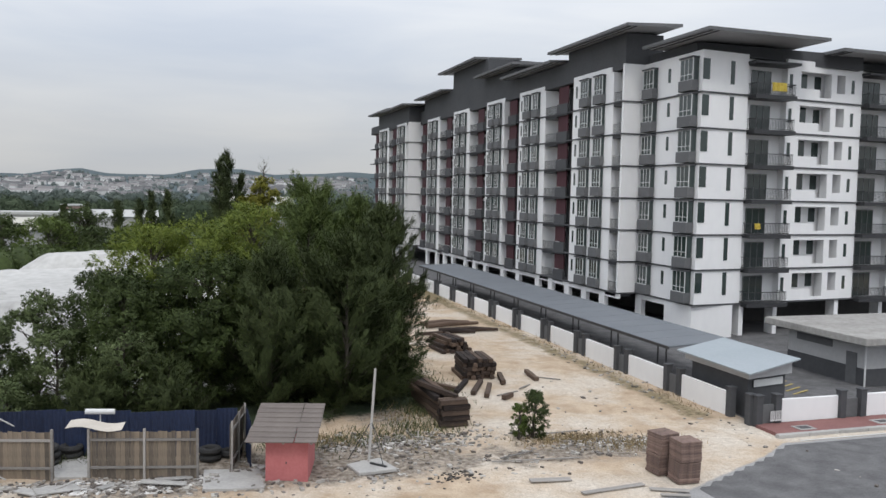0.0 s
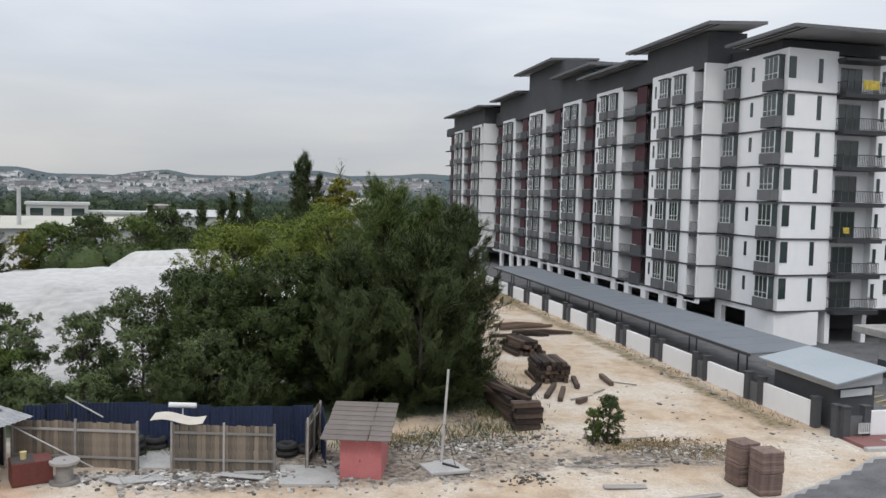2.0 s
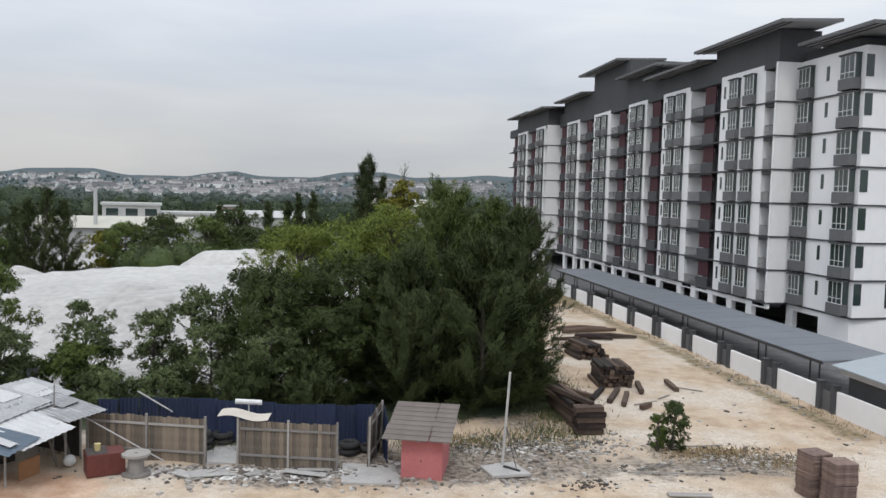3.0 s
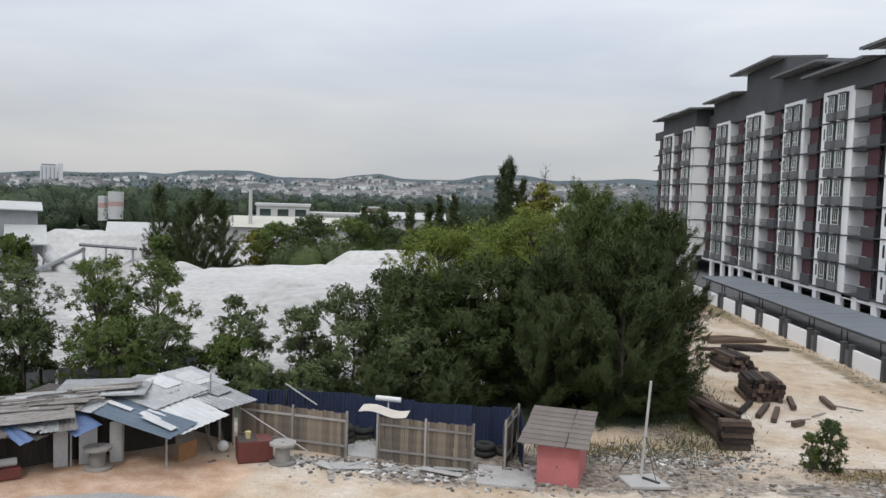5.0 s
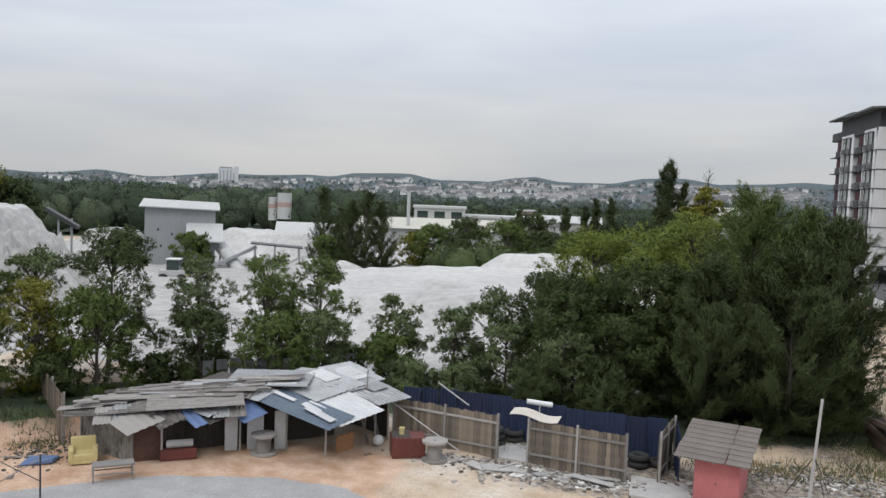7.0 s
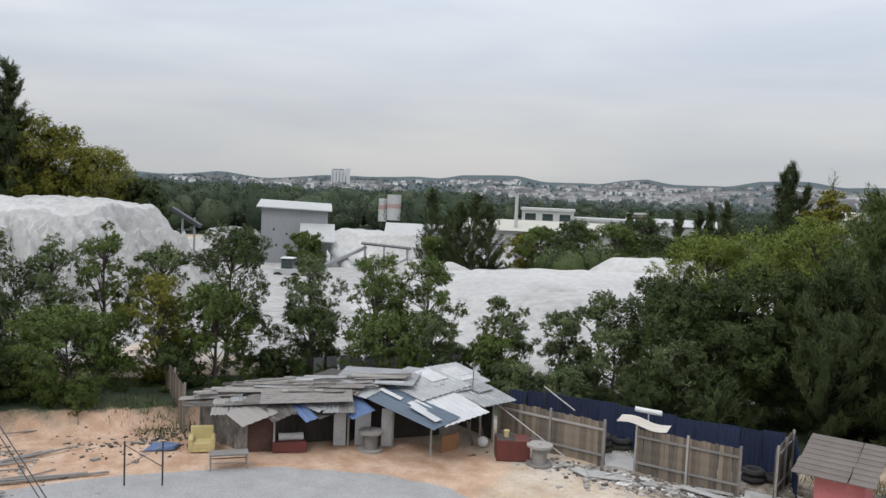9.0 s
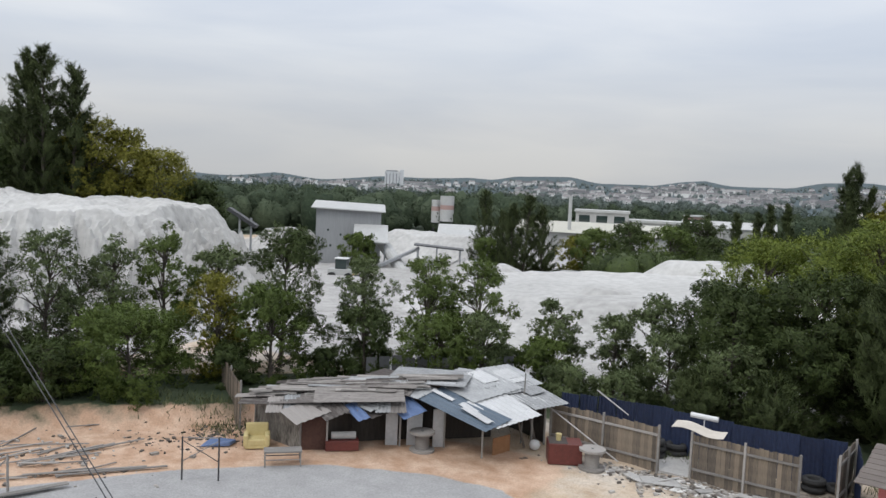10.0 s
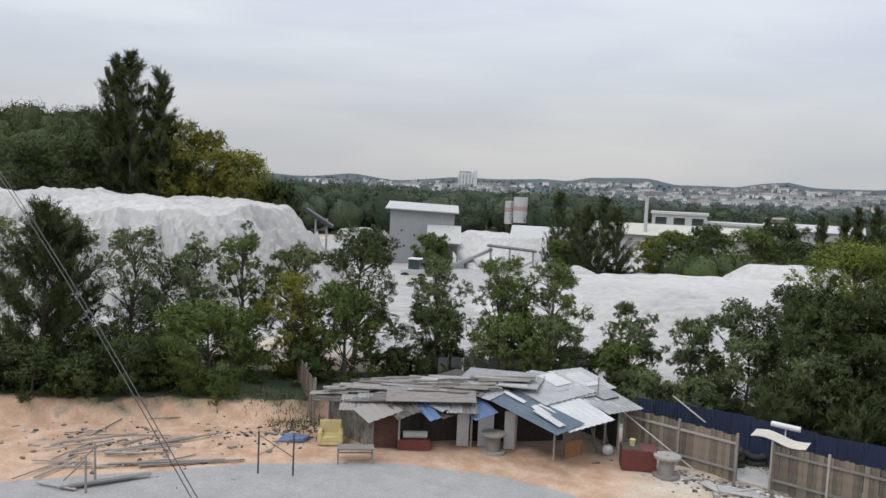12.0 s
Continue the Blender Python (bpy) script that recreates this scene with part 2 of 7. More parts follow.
def quads_mesh(name, corners, material, normals=None):
    """A mesh of loose faces; corners is an array (n, corners of a face, 3); normals, one for each face, give the foliage its soft shading."""
    n, k = corners.shape[:2]
    me = bpy.data.meshes.new(name)
    if normals is not None:
        face = np.cross(corners[:, 1] - corners[:, 0], corners[:, 2] - corners[:, 0])
        turned = (face * normals).sum(axis=1) < 0
        corners[turned] = corners[turned][:, ::-1]
        face[turned] *= -1
        face /= np.linalg.norm(face, axis=1)[:, None] + 1e-9
        soft = normals / (np.linalg.norm(normals, axis=1)[:, None] + 1e-9) + 0.3 * face
        soft /= np.linalg.norm(soft, axis=1)[:, None] + 1e-9
    me.vertices.add(k * n)
    me.vertices.foreach_set("co", np.ascontiguousarray(corners, dtype=np.float32).ravel())
    me.loops.add(k * n)
    me.loops.foreach_set("vertex_index", np.arange(k * n, dtype=np.int32))
    me.polygons.add(n)
    me.polygons.foreach_set("loop_start", np.arange(0, k * n, k, dtype=np.int32))
    me.materials.append(material)
    me.update(calc_edges=True)
    if normals is not None:
        me.polygons.foreach_set("use_smooth", np.ones(n, dtype=bool))
        me.normals_split_custom_set_from_vertices(np.repeat(soft, k, axis=0).astype(np.float32))
    return me


def leaf_blades(rng, centres, length, width, outward, droop=0.0, spread=0.7):
    """Three-cornered leaves or needle sprays, half the cost of a kite."""
    q = leaf_quads(rng, centres, length, width, outward, droop, spread)
    half = (q[:, 1] - q[:, 3]) / 2
    return np.stack([q[:, 2], q[:, 0] + half, q[:, 0] - half], axis=1)


def leaf_quads(rng, centres, length, width, outward, droop=0.0, spread=0.7):
    """Leaf-shaped kites at centres, turned about a mean outward direction."""
    n = len(centres)
    axis = outward + rng.normal(0, spread, (n, 3))
    axis[:, 2] -= droop
    axis /= np.linalg.norm(axis, axis=1)[:, None] + 1e-9
    side = np.cross(axis, rng.normal(0, 1, (n, 3)))
    side /= np.linalg.norm(side, axis=1)[:, None] + 1e-9
    l = (length * rng.uniform(0.6, 1.4, n))[:, None]
    w = (width * rng.uniform(0.6, 1.4, n))[:, None]
    a = centres - axis * l / 2
    b = centres + side * w / 2
    c = centres + axis * l / 2
    d = centres - side * w / 2
    return np.stack([a, b, c, d], axis=1)


# ---- ground ----
def steps(lo, hi, fine, far, grow=1.25):
    inner = list(np.arange(lo, hi + fine / 2, fine))
    left, right, s = [], [], fine
    x = lo
    while x > -far:
        s *= grow
        x -= s
        left.append(x)
    x, s = hi, fine
    while x < far:
        s *= grow
        x += s
        right.append(x)
    return np.array(left[::-1] + inner + right)


ROAD_EDGE = ((-80, -20), (-29, 18.6), (-25, 23.3), (-23, 25.7), (-18.3, 29.4), (-13.5, 30.8), (-10.5, 30.5), (-8, 29.0), (0, 27.0), (10, 26.5), (18.9, 28.2), (26, 31.6), (28.4, 33.2), (400, 33.2))
BANK_EDGE = ((-80, 12), (-40, 19.5), (-33.5, 25.3), (-31, 27.5), (-27, 30.0), (-24.5, 33.0), (-20, 60), (400, 900))


def ground_height(x, y):
    z = 0.05 * np.sin(x * 0.9 + 1.3 * np.sin(y * 0.4)) * np.sin(y * 0.7)
    off_road = np.clip((y - np.interp(x, *zip(*ROAD_EDGE))) / 2.5, 0, 1)
    bank = np.clip((y - np.interp(x, *zip(*BANK_EDGE))) / 0.7, 0, 1) * np.clip((-23.5 - x) / 2, 0, 1)
    rubble = np.exp(-(((x - 4) / 12) ** 2 + ((y - 36) / 4) ** 2))
    return z * off_road * 0.8 + bank * 0.9 + rubble * 0.10 * np.sin(x * 2.1) * np.sin(y * 1.7) - 0.02


def build_ground():
    xs, ys = steps(-46, 46, 0.45, 4300), steps(16, 66, 0.45, 4300)
    gx, gy = np.meshgrid(xs, ys)
    gz = ground_height(gx, gy) * (np.hypot(gx, gy) < 120)
    nx, ny = len(xs), len(ys)
    me = bpy.data.meshes.new("ground")
    idx = np.arange(nx * ny).reshape(ny, nx)
    faces = np.stack([idx[:-1, :-1], idx[:-1, 1:], idx[1:, 1:], idx[1:, :-1]], axis=-1).reshape(-1, 4)
    me.from_pydata(np.stack([gx, gy, gz], -1).reshape(-1, 3).tolist(), [], faces.tolist())
    x, y = gx.ravel(), gy.ravel()
    road = np.clip(0.5 - (y - np.interp(x, *zip(*ROAD_EDGE))) / 1.2, 0, 1)
    orange = np.clip((-6.5 - x) / 5, 0, 1) * (0.62 + 0.38 * np.clip((x + 27) / 6, 0, 1)) * np.clip((37 - y) / 3, 0, 1)
    rubble = 0.75 * np.exp(-(((x - 3) / 10) ** 4 + ((y - 35.5) / 3.0) ** 4)) + 0.8 * np.exp(-(((x - 19) / 6) ** 2 + ((y - 34.5) / 2.2) ** 2)) + 0.8 * np.exp(-(((x - 10) / 3) ** 2 + ((y - 45) / 6) ** 2))
    white = np.clip((y - 41 - 0.2 * np.abs(x + 24)) / 3, 0, 1) * np.clip((9 - x) / 4, 0, 1) * np.clip((190 - y) / 8, 0, 1) * np.clip((x + 110) / 10, 0, 1)
    white = np.maximum(white, np.clip((-36 - x) / 3, 0, 1) * np.clip((y - 20) / 4, 0, 1) * np.clip((150 - y) / 8, 0, 1) * np.clip((x + 110) / 10, 0, 1))
    green = np.clip((np.hypot(x, y) - 175) / 15, 0, 1)
    # undergrowth and litter along the tree rows, darkened further for their shade
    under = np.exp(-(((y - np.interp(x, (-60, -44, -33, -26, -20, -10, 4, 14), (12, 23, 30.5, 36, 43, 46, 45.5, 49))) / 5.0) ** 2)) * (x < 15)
    dry = 0.62 * np.exp(-(((x - 27.3) / 1.3) ** 2)) * (y > 38) + np.clip((y - 88) / 8, 0, 1) * (x > 8) * (x < 29) + 0.8 * np.exp(-(((x - 13.5) / 2.2) ** 2)) * (y > 42)
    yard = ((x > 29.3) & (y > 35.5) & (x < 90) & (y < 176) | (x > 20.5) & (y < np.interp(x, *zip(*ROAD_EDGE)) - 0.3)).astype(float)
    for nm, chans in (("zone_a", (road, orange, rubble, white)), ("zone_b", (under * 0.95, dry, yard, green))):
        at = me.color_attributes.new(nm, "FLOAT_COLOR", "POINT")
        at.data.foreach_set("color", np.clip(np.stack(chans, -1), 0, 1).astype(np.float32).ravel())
    me.polygons.foreach_set("use_smooth", [True] * len(me.polygons))
    m = bpy.data.materials.new("site_ground")
    m.use_nodes = True
    nt = m.node_tree
    bsdf = nt.nodes["Principled BSDF"]
    bsdf.inputs["Roughness"].default_value, bsdf.inputs["Specular IOR Level"].default_value = 0.95, 0.25
    geo = nt.nodes.new("ShaderNodeNewGeometry")

    def noise_of(scale, detail=6, rough=0.6):
        n = nt.nodes.new("ShaderNodeTexNoise")
        n.inputs["Scale"].default_value, n.inputs["Detail"].default_value, n.inputs["Roughness"].default_value = scale, detail, rough
        nt.links.new(geo.outputs["Position"], n.inputs[0])
        return n.outputs[0]

    def two(dark, light, fac, lo=0.35, hi=0.65):
        r = nt.nodes.new("ShaderNodeValToRGB")
        r.color_ramp.elements[0].position, r.color_ramp.elements[0].color = lo, (*dark, 1)
        r.color_ramp.elements[1].position, r.color_ramp.elements[1].color = hi, (*light, 1)
        nt.links.new(fac, r.inputs[0])
        return r.outputs[0]

    n_big, n_mid, n_fine, n_grit = noise_of(0.16), noise_of(0.8), noise_of(3.5), noise_of(14.0)

    def mask(weight, noise, spread=0.55):
        """weight plus noise, thresholded: a ragged border."""
        a = nt.nodes.new("ShaderNodeMath")
        a.operation, a.inputs[1].default_value = "MULTIPLY_ADD", spread
        nt.links.new(noise, a.inputs[0])
        nt.links.new(weight, a.inputs[2])
        r = nt.nodes.new("ShaderNodeMapRange")
        r.inputs["From Min"].default_value, r.inputs["From Max"].default_value = 0.5 + spread * 0.36, 0.5 + spread * 0.64
        nt.links.new(a.outputs[0], r.inputs["Value"])
        return r.outputs[0]

    def over(base, top, fac):
        x_ = nt.nodes.new("ShaderNodeMix")
        x_.data_type = "RGBA"
        nt.links.new(fac, x_.inputs[0])
        nt.links.new(base, x_.inputs[6])
        nt.links.new(top, x_.inputs[7])
        return x_.outputs[2]

    za, zb = nt.nodes.new("ShaderNodeVertexColor"), nt.nodes.new("ShaderNodeVertexColor")
    za.layer_name, zb.layer_name = "zone_a", "zone_b"
    sa, sb = nt.nodes.new("ShaderNodeSeparateColor"), nt.nodes.new("ShaderNodeSeparateColor")
    nt.links.new(za.outputs[0], sa.inputs[0])
    nt.links.new(zb.outputs[0], sb.inputs[0])
    sand = two((0.39, 0.29, 0.20), (0.60, 0.49, 0.37), n_mid, 0.3, 0.7)
    sand = over(sand, two((0.52, 0.46, 0.39), (0.68, 0.62, 0.54), n_fine), two((0, 0, 0), (1, 1, 1), n_big, 0.45, 0.62))
    col = sand
    col = over(col, two((0.42, 0.265, 0.175), (0.60, 0.44, 0.33), n_mid), mask(sa.outputs[1], n_mid))
    col = over(col, two((0.12, 0.096, 0.074), (0.345, 0.305, 0.26), n_fine, 0.36, 0.62), mask(sa.outputs[2], n_mid, 1.1))
    col = over(col, two((0.13, 0.105, 0.06), (0.33, 0.27, 0.17), n_fine), mask(sb.outputs[1], n_mid, 0.9))
    col = over(col, two((0.34, 0.335, 0.325), (0.47, 0.465, 0.455), n_mid), mask(za.outputs[1], n_mid))
    col = over(col, two((0.30, 0.30, 0.302), (0.38, 0.38, 0.382), n_mid, 0.3, 0.7), mask(sa.outputs[0], n_mid, 0.5))
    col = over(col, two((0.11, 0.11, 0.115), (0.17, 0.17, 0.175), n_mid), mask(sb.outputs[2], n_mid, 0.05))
    # dark green litter with the trees' shade painted in
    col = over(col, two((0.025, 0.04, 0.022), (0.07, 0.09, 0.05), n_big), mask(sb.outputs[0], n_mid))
    col = over(col, two((0.045, 0.064, 0.042), (0.085, 0.108, 0.074), n_big), mask(zb.outputs[1], n_mid))
    grit = two((0.74, 0.735, 0.73), (1.0, 0.99, 0.98), n_grit, 0.32, 0.6)
    mul = nt.nodes.new("ShaderNodeMix")
    mul.data_type, mul.blend_type = "RGBA", "MULTIPLY"
    mul.inputs[0].default_value = 1.0
    nt.links.new(col, mul.inputs[6])
    nt.links.new(grit, mul.inputs[7])
    nt.links.new(mul.outputs[2], bsdf.inputs["Base Color"])
    b = nt.nodes.new("ShaderNodeBump")
    b.inputs["Strength"].default_value, b.inputs["Distance"].default_value = 0.7, 0.08
    nt.links.new(n_fine, b.inputs["Height"])
    nt.links.new(b.outputs[0], bsdf.inputs["Normal"])
    me.materials.append(m)
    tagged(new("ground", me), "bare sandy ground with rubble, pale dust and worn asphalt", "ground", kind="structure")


build_ground()

# ---- apartment building ----
FLOORS, STOREY, FIRST = 7, 3.05, 2.95
TOP = FIRST + FLOORS * STOREY
SKEW = 0.1165          # the end face runs back a little
X_CORNER, X_MAIN, X_END = 41.7, 39.5, 37.4
Y_NEAR, Y_MAIN, Y_FAR, Y_LAST = 60.5, 69.7, 141.0, 172.0
X_BACK = 74.0
X_SIDE = 46.8           # where the corner block ends
RISE = 0.42             # the top storey is a little taller


def end_y(x):
    return Y_NEAR + SKEW * (x - X_CORNER)


def window_meshes(width, height, depth):
    """Frame with hood, glass, and the grey ledge box below; outward is -x, origin at the sill's middle on the wall."""
    bm = bmesh.new()
    h, w = height, width / 2
    cuboid(bm, -depth - 0.15, 0.0, -w - 0.06, w + 0.06, h, h + 0.14)
    hood = mesh_of("hood", bm, GREY)
    bm = bmesh.new()
    ys = [-w, -w + 0.06, -w * 0.30, -w * 0.30 + 0.06, w * 0.28, w * 0.28 + 0.06, w - 0.06, w]
    zs = [0, 0.05, h * 0.24, h * 0.24 + 0.05, h - 0.05, h]
    lattice(bm, -depth, -depth + 0.06, ys, zs, lambda i, j: i % 2 == 0 or j % 2 == 0)
    frame_ = mesh_of("frame", bm, FRAME)
    bm = bmesh.new()
    cuboid(bm, -depth + 0.02, 0.0, -w + 0.02, w - 0.02, 0.01, h - 0.01)
    pane = mesh_of("pane", bm, GLASS)
    bm = bmesh.new()
    cuboid(bm, -depth - 0.12, 0.0, -w - 0.06, w + 0.06, -0.92, 0.0)
    soften(bm, 0.02)
    ledge = mesh_of("ledge", bm, MIDGREY)
    return frame_, hood, pane, ledge


def add_window(parent, meshes, m):
    w = part("window", meshes[0], None, parent, at=m)
    part("hood", meshes[1], None, w)
    part("pane", meshes[2], None, w)
    part("ledge", meshes[3], None, w)
    return w


def slit_mesh(height=1.6, width=0.42):
    bm = bmesh.new()
    cuboid(bm, -0.03, 0.05, -width / 2, width / 2, 0, height)
    return mesh_of("slit_window", bm, GLASS)


def railing_mesh(width, height=0.95, material=RAIL):
    bm = bmesh.new()
    cuboid(bm, -0.03, 0.03, 0, width, height - 0.06, height)
    cuboid(bm, -0.02, 0.02, 0, width, 0.06, 0.10)
    n = max(2, int(width / 0.16))
    for i in range(n + 1):
        y = i * (width - 0.03) / n
        cuboid(bm, -0.012, 0.012, y, y + 0.03, 0.1, height - 0.06)
    return mesh_of("railing", bm, material)


def build_apartments():
    house = thing("apartment_building", "eight-storey white and grey apartment block with maroon panels", "building")
    DEEP = 1.7
    # core walls behind the bays, storey by storey open at the ground
    bm = bmesh.new()
    prism(bm, [(X_CORNER + 0.02, end_y(X_CORNER) + 0.02), (X_SIDE, end_y(X_SIDE) + 0.02), (X_SIDE, Y_MAIN), (X_CORNER + 0.02, Y_MAIN)], FIRST, TOP + RISE)
    part("corner_wall", bm, WHITE, house)
    bm = bmesh.new()
    prism(bm, [(X_SIDE, end_y(X_SIDE) + 1.3), (X_BACK, end_y(X_BACK) + 1.3), (X_BACK, Y_LAST), (X_END + DEEP, Y_LAST), (X_END + DEEP, Y_FAR + 0.3), (X_MAIN + DEEP, Y_FAR + 0.3), (X_MAIN + DEEP, Y_MAIN + 0.2), (X_SIDE, Y_MAIN + 0.2)], FIRST, TOP)
    part("wall", bm, GREY, house)
    # returns where each block steps out
    for x0, x1, y in ((X_MAIN, X_CORNER + 0.1, Y_MAIN), (X_END, X_MAIN + DEEP + 0.1, Y_FAR)):
        bm = bmesh.new()
        cuboid(bm, x0, x1, y, y + 0.3, FIRST, TOP + RISE)
        part("return_wall", bm, WHITE, house)
    # floor slabs, one each level
    for k in range(FLOORS + 1):
        z = FIRST + k * STOREY
        bm = bmesh.new()
        h, e = 0.14, 0.1
        if k == FLOORS:
            z, e = z + RISE - 0.05, -0.35
        prism(bm, [(X_CORNER - e, Y_NEAR - e - 0.02), (X_BACK, end_y(X_BACK) - e), (X_BACK, Y_LAST), (X_END - e, Y_LAST), (X_END - e, Y_FAR - e), (X_MAIN - e, Y_FAR - e), (X_MAIN - e, Y_MAIN - e), (X_CORNER - e, Y_MAIN - e)], z - h, z)
        part("floor_slab", bm, GREY, house)

    big = window_meshes(1.7, 1.8, 0.38)
    wide = window_meshes(1.5, 1.8, 0.38)
    slit = slit_mesh(1.25, 0.36)
    tall_slit = slit_mesh(2.0, 0.42)
    rails = {}
    maroon = bmesh.new()
    cuboid(maroon, -0.05, 0.06, 0, 2.4, 1.05, STOREY - 0.16)
    maroon = mesh_of("maroon_panel", maroon, MAROON)
    parapet = bmesh.new()
    cuboid(parapet, -0.14, 0.04, 0, 2.6, -0.30, 1.0)
    soften(parapet, 0.02)
    parapet = mesh_of("parapet", parapet, GREY)
    door = bmesh.new()
    cuboid(door, -0.04, 0.02, 0, 1.5, 0.02, 2.2)
    door = mesh_of("balcony_door", door, GLASS)

    def bay(x, y0, y1, windows=2):
        """A white projecting bay from y0 (near) to y1, with its windows on every storey."""
        for k in range(FLOORS):
            bm = bmesh.new()
            cuboid(bm, x, x + DEEP + 0.1, y0, y1, FIRST + k * STOREY + 0.003, FIRST + (k + 1) * STOREY - (0.143 if k < FLOORS - 1 else -RISE))
            part("bay", bm, WHITE, house)
        w = y1 - y0
        for k in range(FLOORS):
            z = FIRST + k * STOREY
            for i in range(windows):
                add_window(house, wide if w < 7.5 else big, pose(x, y0 + w * (0.24 + 0.37 * i), z + 0.98))
            part("slit_window", slit, None, house, at=pose(x, y1 - w * 0.1, z + 1.2))

    def balcony(x, y0, y1, with_maroon=True, with_rail=True):
        """A recess between two bays: slot, maroon panel over a parapet, then a railed balcony."""
        w = y1 - y0
        slot = min(1.4, w * 0.22)
        r0 = y0 + (slot + 2.75 if with_maroon else 0.15)
        for k in range(FLOORS):
            z = FIRST + k * STOREY
            if with_maroon:
                part("parapet", parapet, None, house, at=pose(x + 0.12, y0 + slot, z))
                part("maroon_panel", maroon, None, house, at=pose(x + 0.32, y0 + slot + 0.35, z))
            if with_rail:
                width = round(max(1.2, y1 - 0.55 - r0), 1)
                if width not in rails:
                    rails[width] = railing_mesh(width)
                part("railing", rails[width], None, house, at=pose(x + 0.1, r0, z))
                part("balcony_door", door, None, house, at=pose(x + DEEP - 0.04, r0 + 0.2, z))
                bm = bmesh.new()
                cuboid(bm, x + 0.05, x + DEEP, r0, y1, z - 0.45, z - 0.145)
                part("balcony_beam", bm, GREY, house)
                bm = bmesh.new()
                cuboid(bm, x + DEEP - 0.03, x + DEEP + 0.05, r0 + 0.2, y1, z, z + STOREY - 0.15)
                part("balcony_wall", bm, WHITE, house)
                bm = bmesh.new()
                cuboid(bm, x - 0.01, x + DEEP, y1 - 0.5, y1 - 0.02, z + 0.004, z + STOREY - 0.15)
                part("pilaster", bm, WHITE, house)

    bays = [(72.2, 80.4), (88.0, 95.3), (100.4, 107.0), (114.5, 121.7), (129.2, 136.1)]
    for y0, y1 in bays:
        bay(X_MAIN, y0, y1)
    for y0, y1 in ((142.5, 149.2), (156.0, 164.0)):
        bay(X_END, y0, y1)
    balcony(X_MAIN, Y_MAIN + 0.3, 72.2, with_maroon=False)
    balcony(X_MAIN, 80.4, 88.0)
    balcony(X_MAIN, 95.3, 100.4, with_rail=False)
    balcony(X_MAIN, 107.0, 114.5)
    balcony(X_MAIN, 121.7, 129.2)
    balcony(X_MAIN, 136.1, Y_FAR, with_rail=False)
    balcony(X_END, 149.2, 156.0)
    balcony(X_END, 164.0, Y_LAST, with_rail=False)

    # corner block windows, on both faces
    corner_win = window_meshes(1.9, 1.85, 0.6)
    side_win = window_meshes(1.7, 1.75, 0.5)
    narrow = slit_mesh(1.75, 0.72)
    face = math.degrees(math.atan(SKEW))
    for k in range(FLOORS):
        z = FIRST + k * STOREY
        add_window(house, corner_win, pose(X_CORNER, 62.0, z + 0.98))
        add_window(house, side_win, pose(X_CORNER, 68.3, z + 0.98))
        part("slit_window", slit, None, house, at=pose(X_CORNER, 65.5, z + 1.25))
        part("side_window", narrow, None, house, at=pose(42.12, end_y(42.12), z + 1.0, 0, 0, 90 + face))
        part("slit_window", tall_slit, None, house, at=pose(45.0, end_y(45.0), z + 0.75, 0, 0, 90 + face))

    # end face: balconies and open-air service yards
    def end_piece(name, x0, x1, d0, d1, z0, z1, material=WHITE):
        bm = bmesh.new()
        prism(bm, [(x0, end_y(x0) + d0), (x1, end_y(x1) + d0), (x1, end_y(x1) + d1), (x0, end_y(x0) + d1)], z0, z1)
        part(name, bm, material, house)

    for k in range(FLOORS):
        z, top = FIRST + k * STOREY + 0.003, FIRST + (k + 1) * STOREY - (0.143 if k < FLOORS - 1 else -RISE)
        for x0, x1 in ((51.3, 52.95), (58.5, 60.7), (65.3, 67.0), (72.5, 74.0)):
            end_piece("end_wall", x0, x1, 0, 1.5, z, top)
        for x0 in (52.95, 67.0):
            end_piece("sill_wall", x0, x0 + 2.35, 0, 0.2, z, z + 1.0)
            end_piece("sill_wall", x0 + 2.35, x0 + 3.8, 0, 0.2, z, z + 0.3)
            end_piece("sill_wall", x0 + 4.5, x0 + 5.55, 0, 0.2, z, z + 0.8)
            end_piece("lintel", x0, x0 + 5.55, 0, 0.2, z + 2.5, top)
            end_piece("pier", x0 + 3.8, x0 + 4.5, 0, 0.9, z, z + 2.5)
            end_piece("yard_wall", x0, x0 + 5.55, 1.25, 1.29, z, top)
        for x0, x1 in ((X_SIDE, 51.3), (60.7, 65.3)):
            end_piece("balcony_wall", x0, x1, 0.75, 0.83, z, top)
    rail = railing_mesh(4.1, 1.0, STEEL)
    side = railing_mesh(1.2, 1.0, STEEL)
    glazed = slit_mesh(2.25, 2.3)
    dark = slit_mesh(1.45, 1.9)
    small = slit_mesh(1.3, 0.8)
    bm = bmesh.new()
    for y in (-1.15, -0.4, 0.36, 1.1):
        cuboid(bm, -0.06, 0.02, y, y + 0.05, 0, 2.25)
    cuboid(bm, -0.06, 0.02, -1.15, 1.15, 2.2, 2.27)
    leaf_frame = mesh_of("door_frame", bm, RAIL)
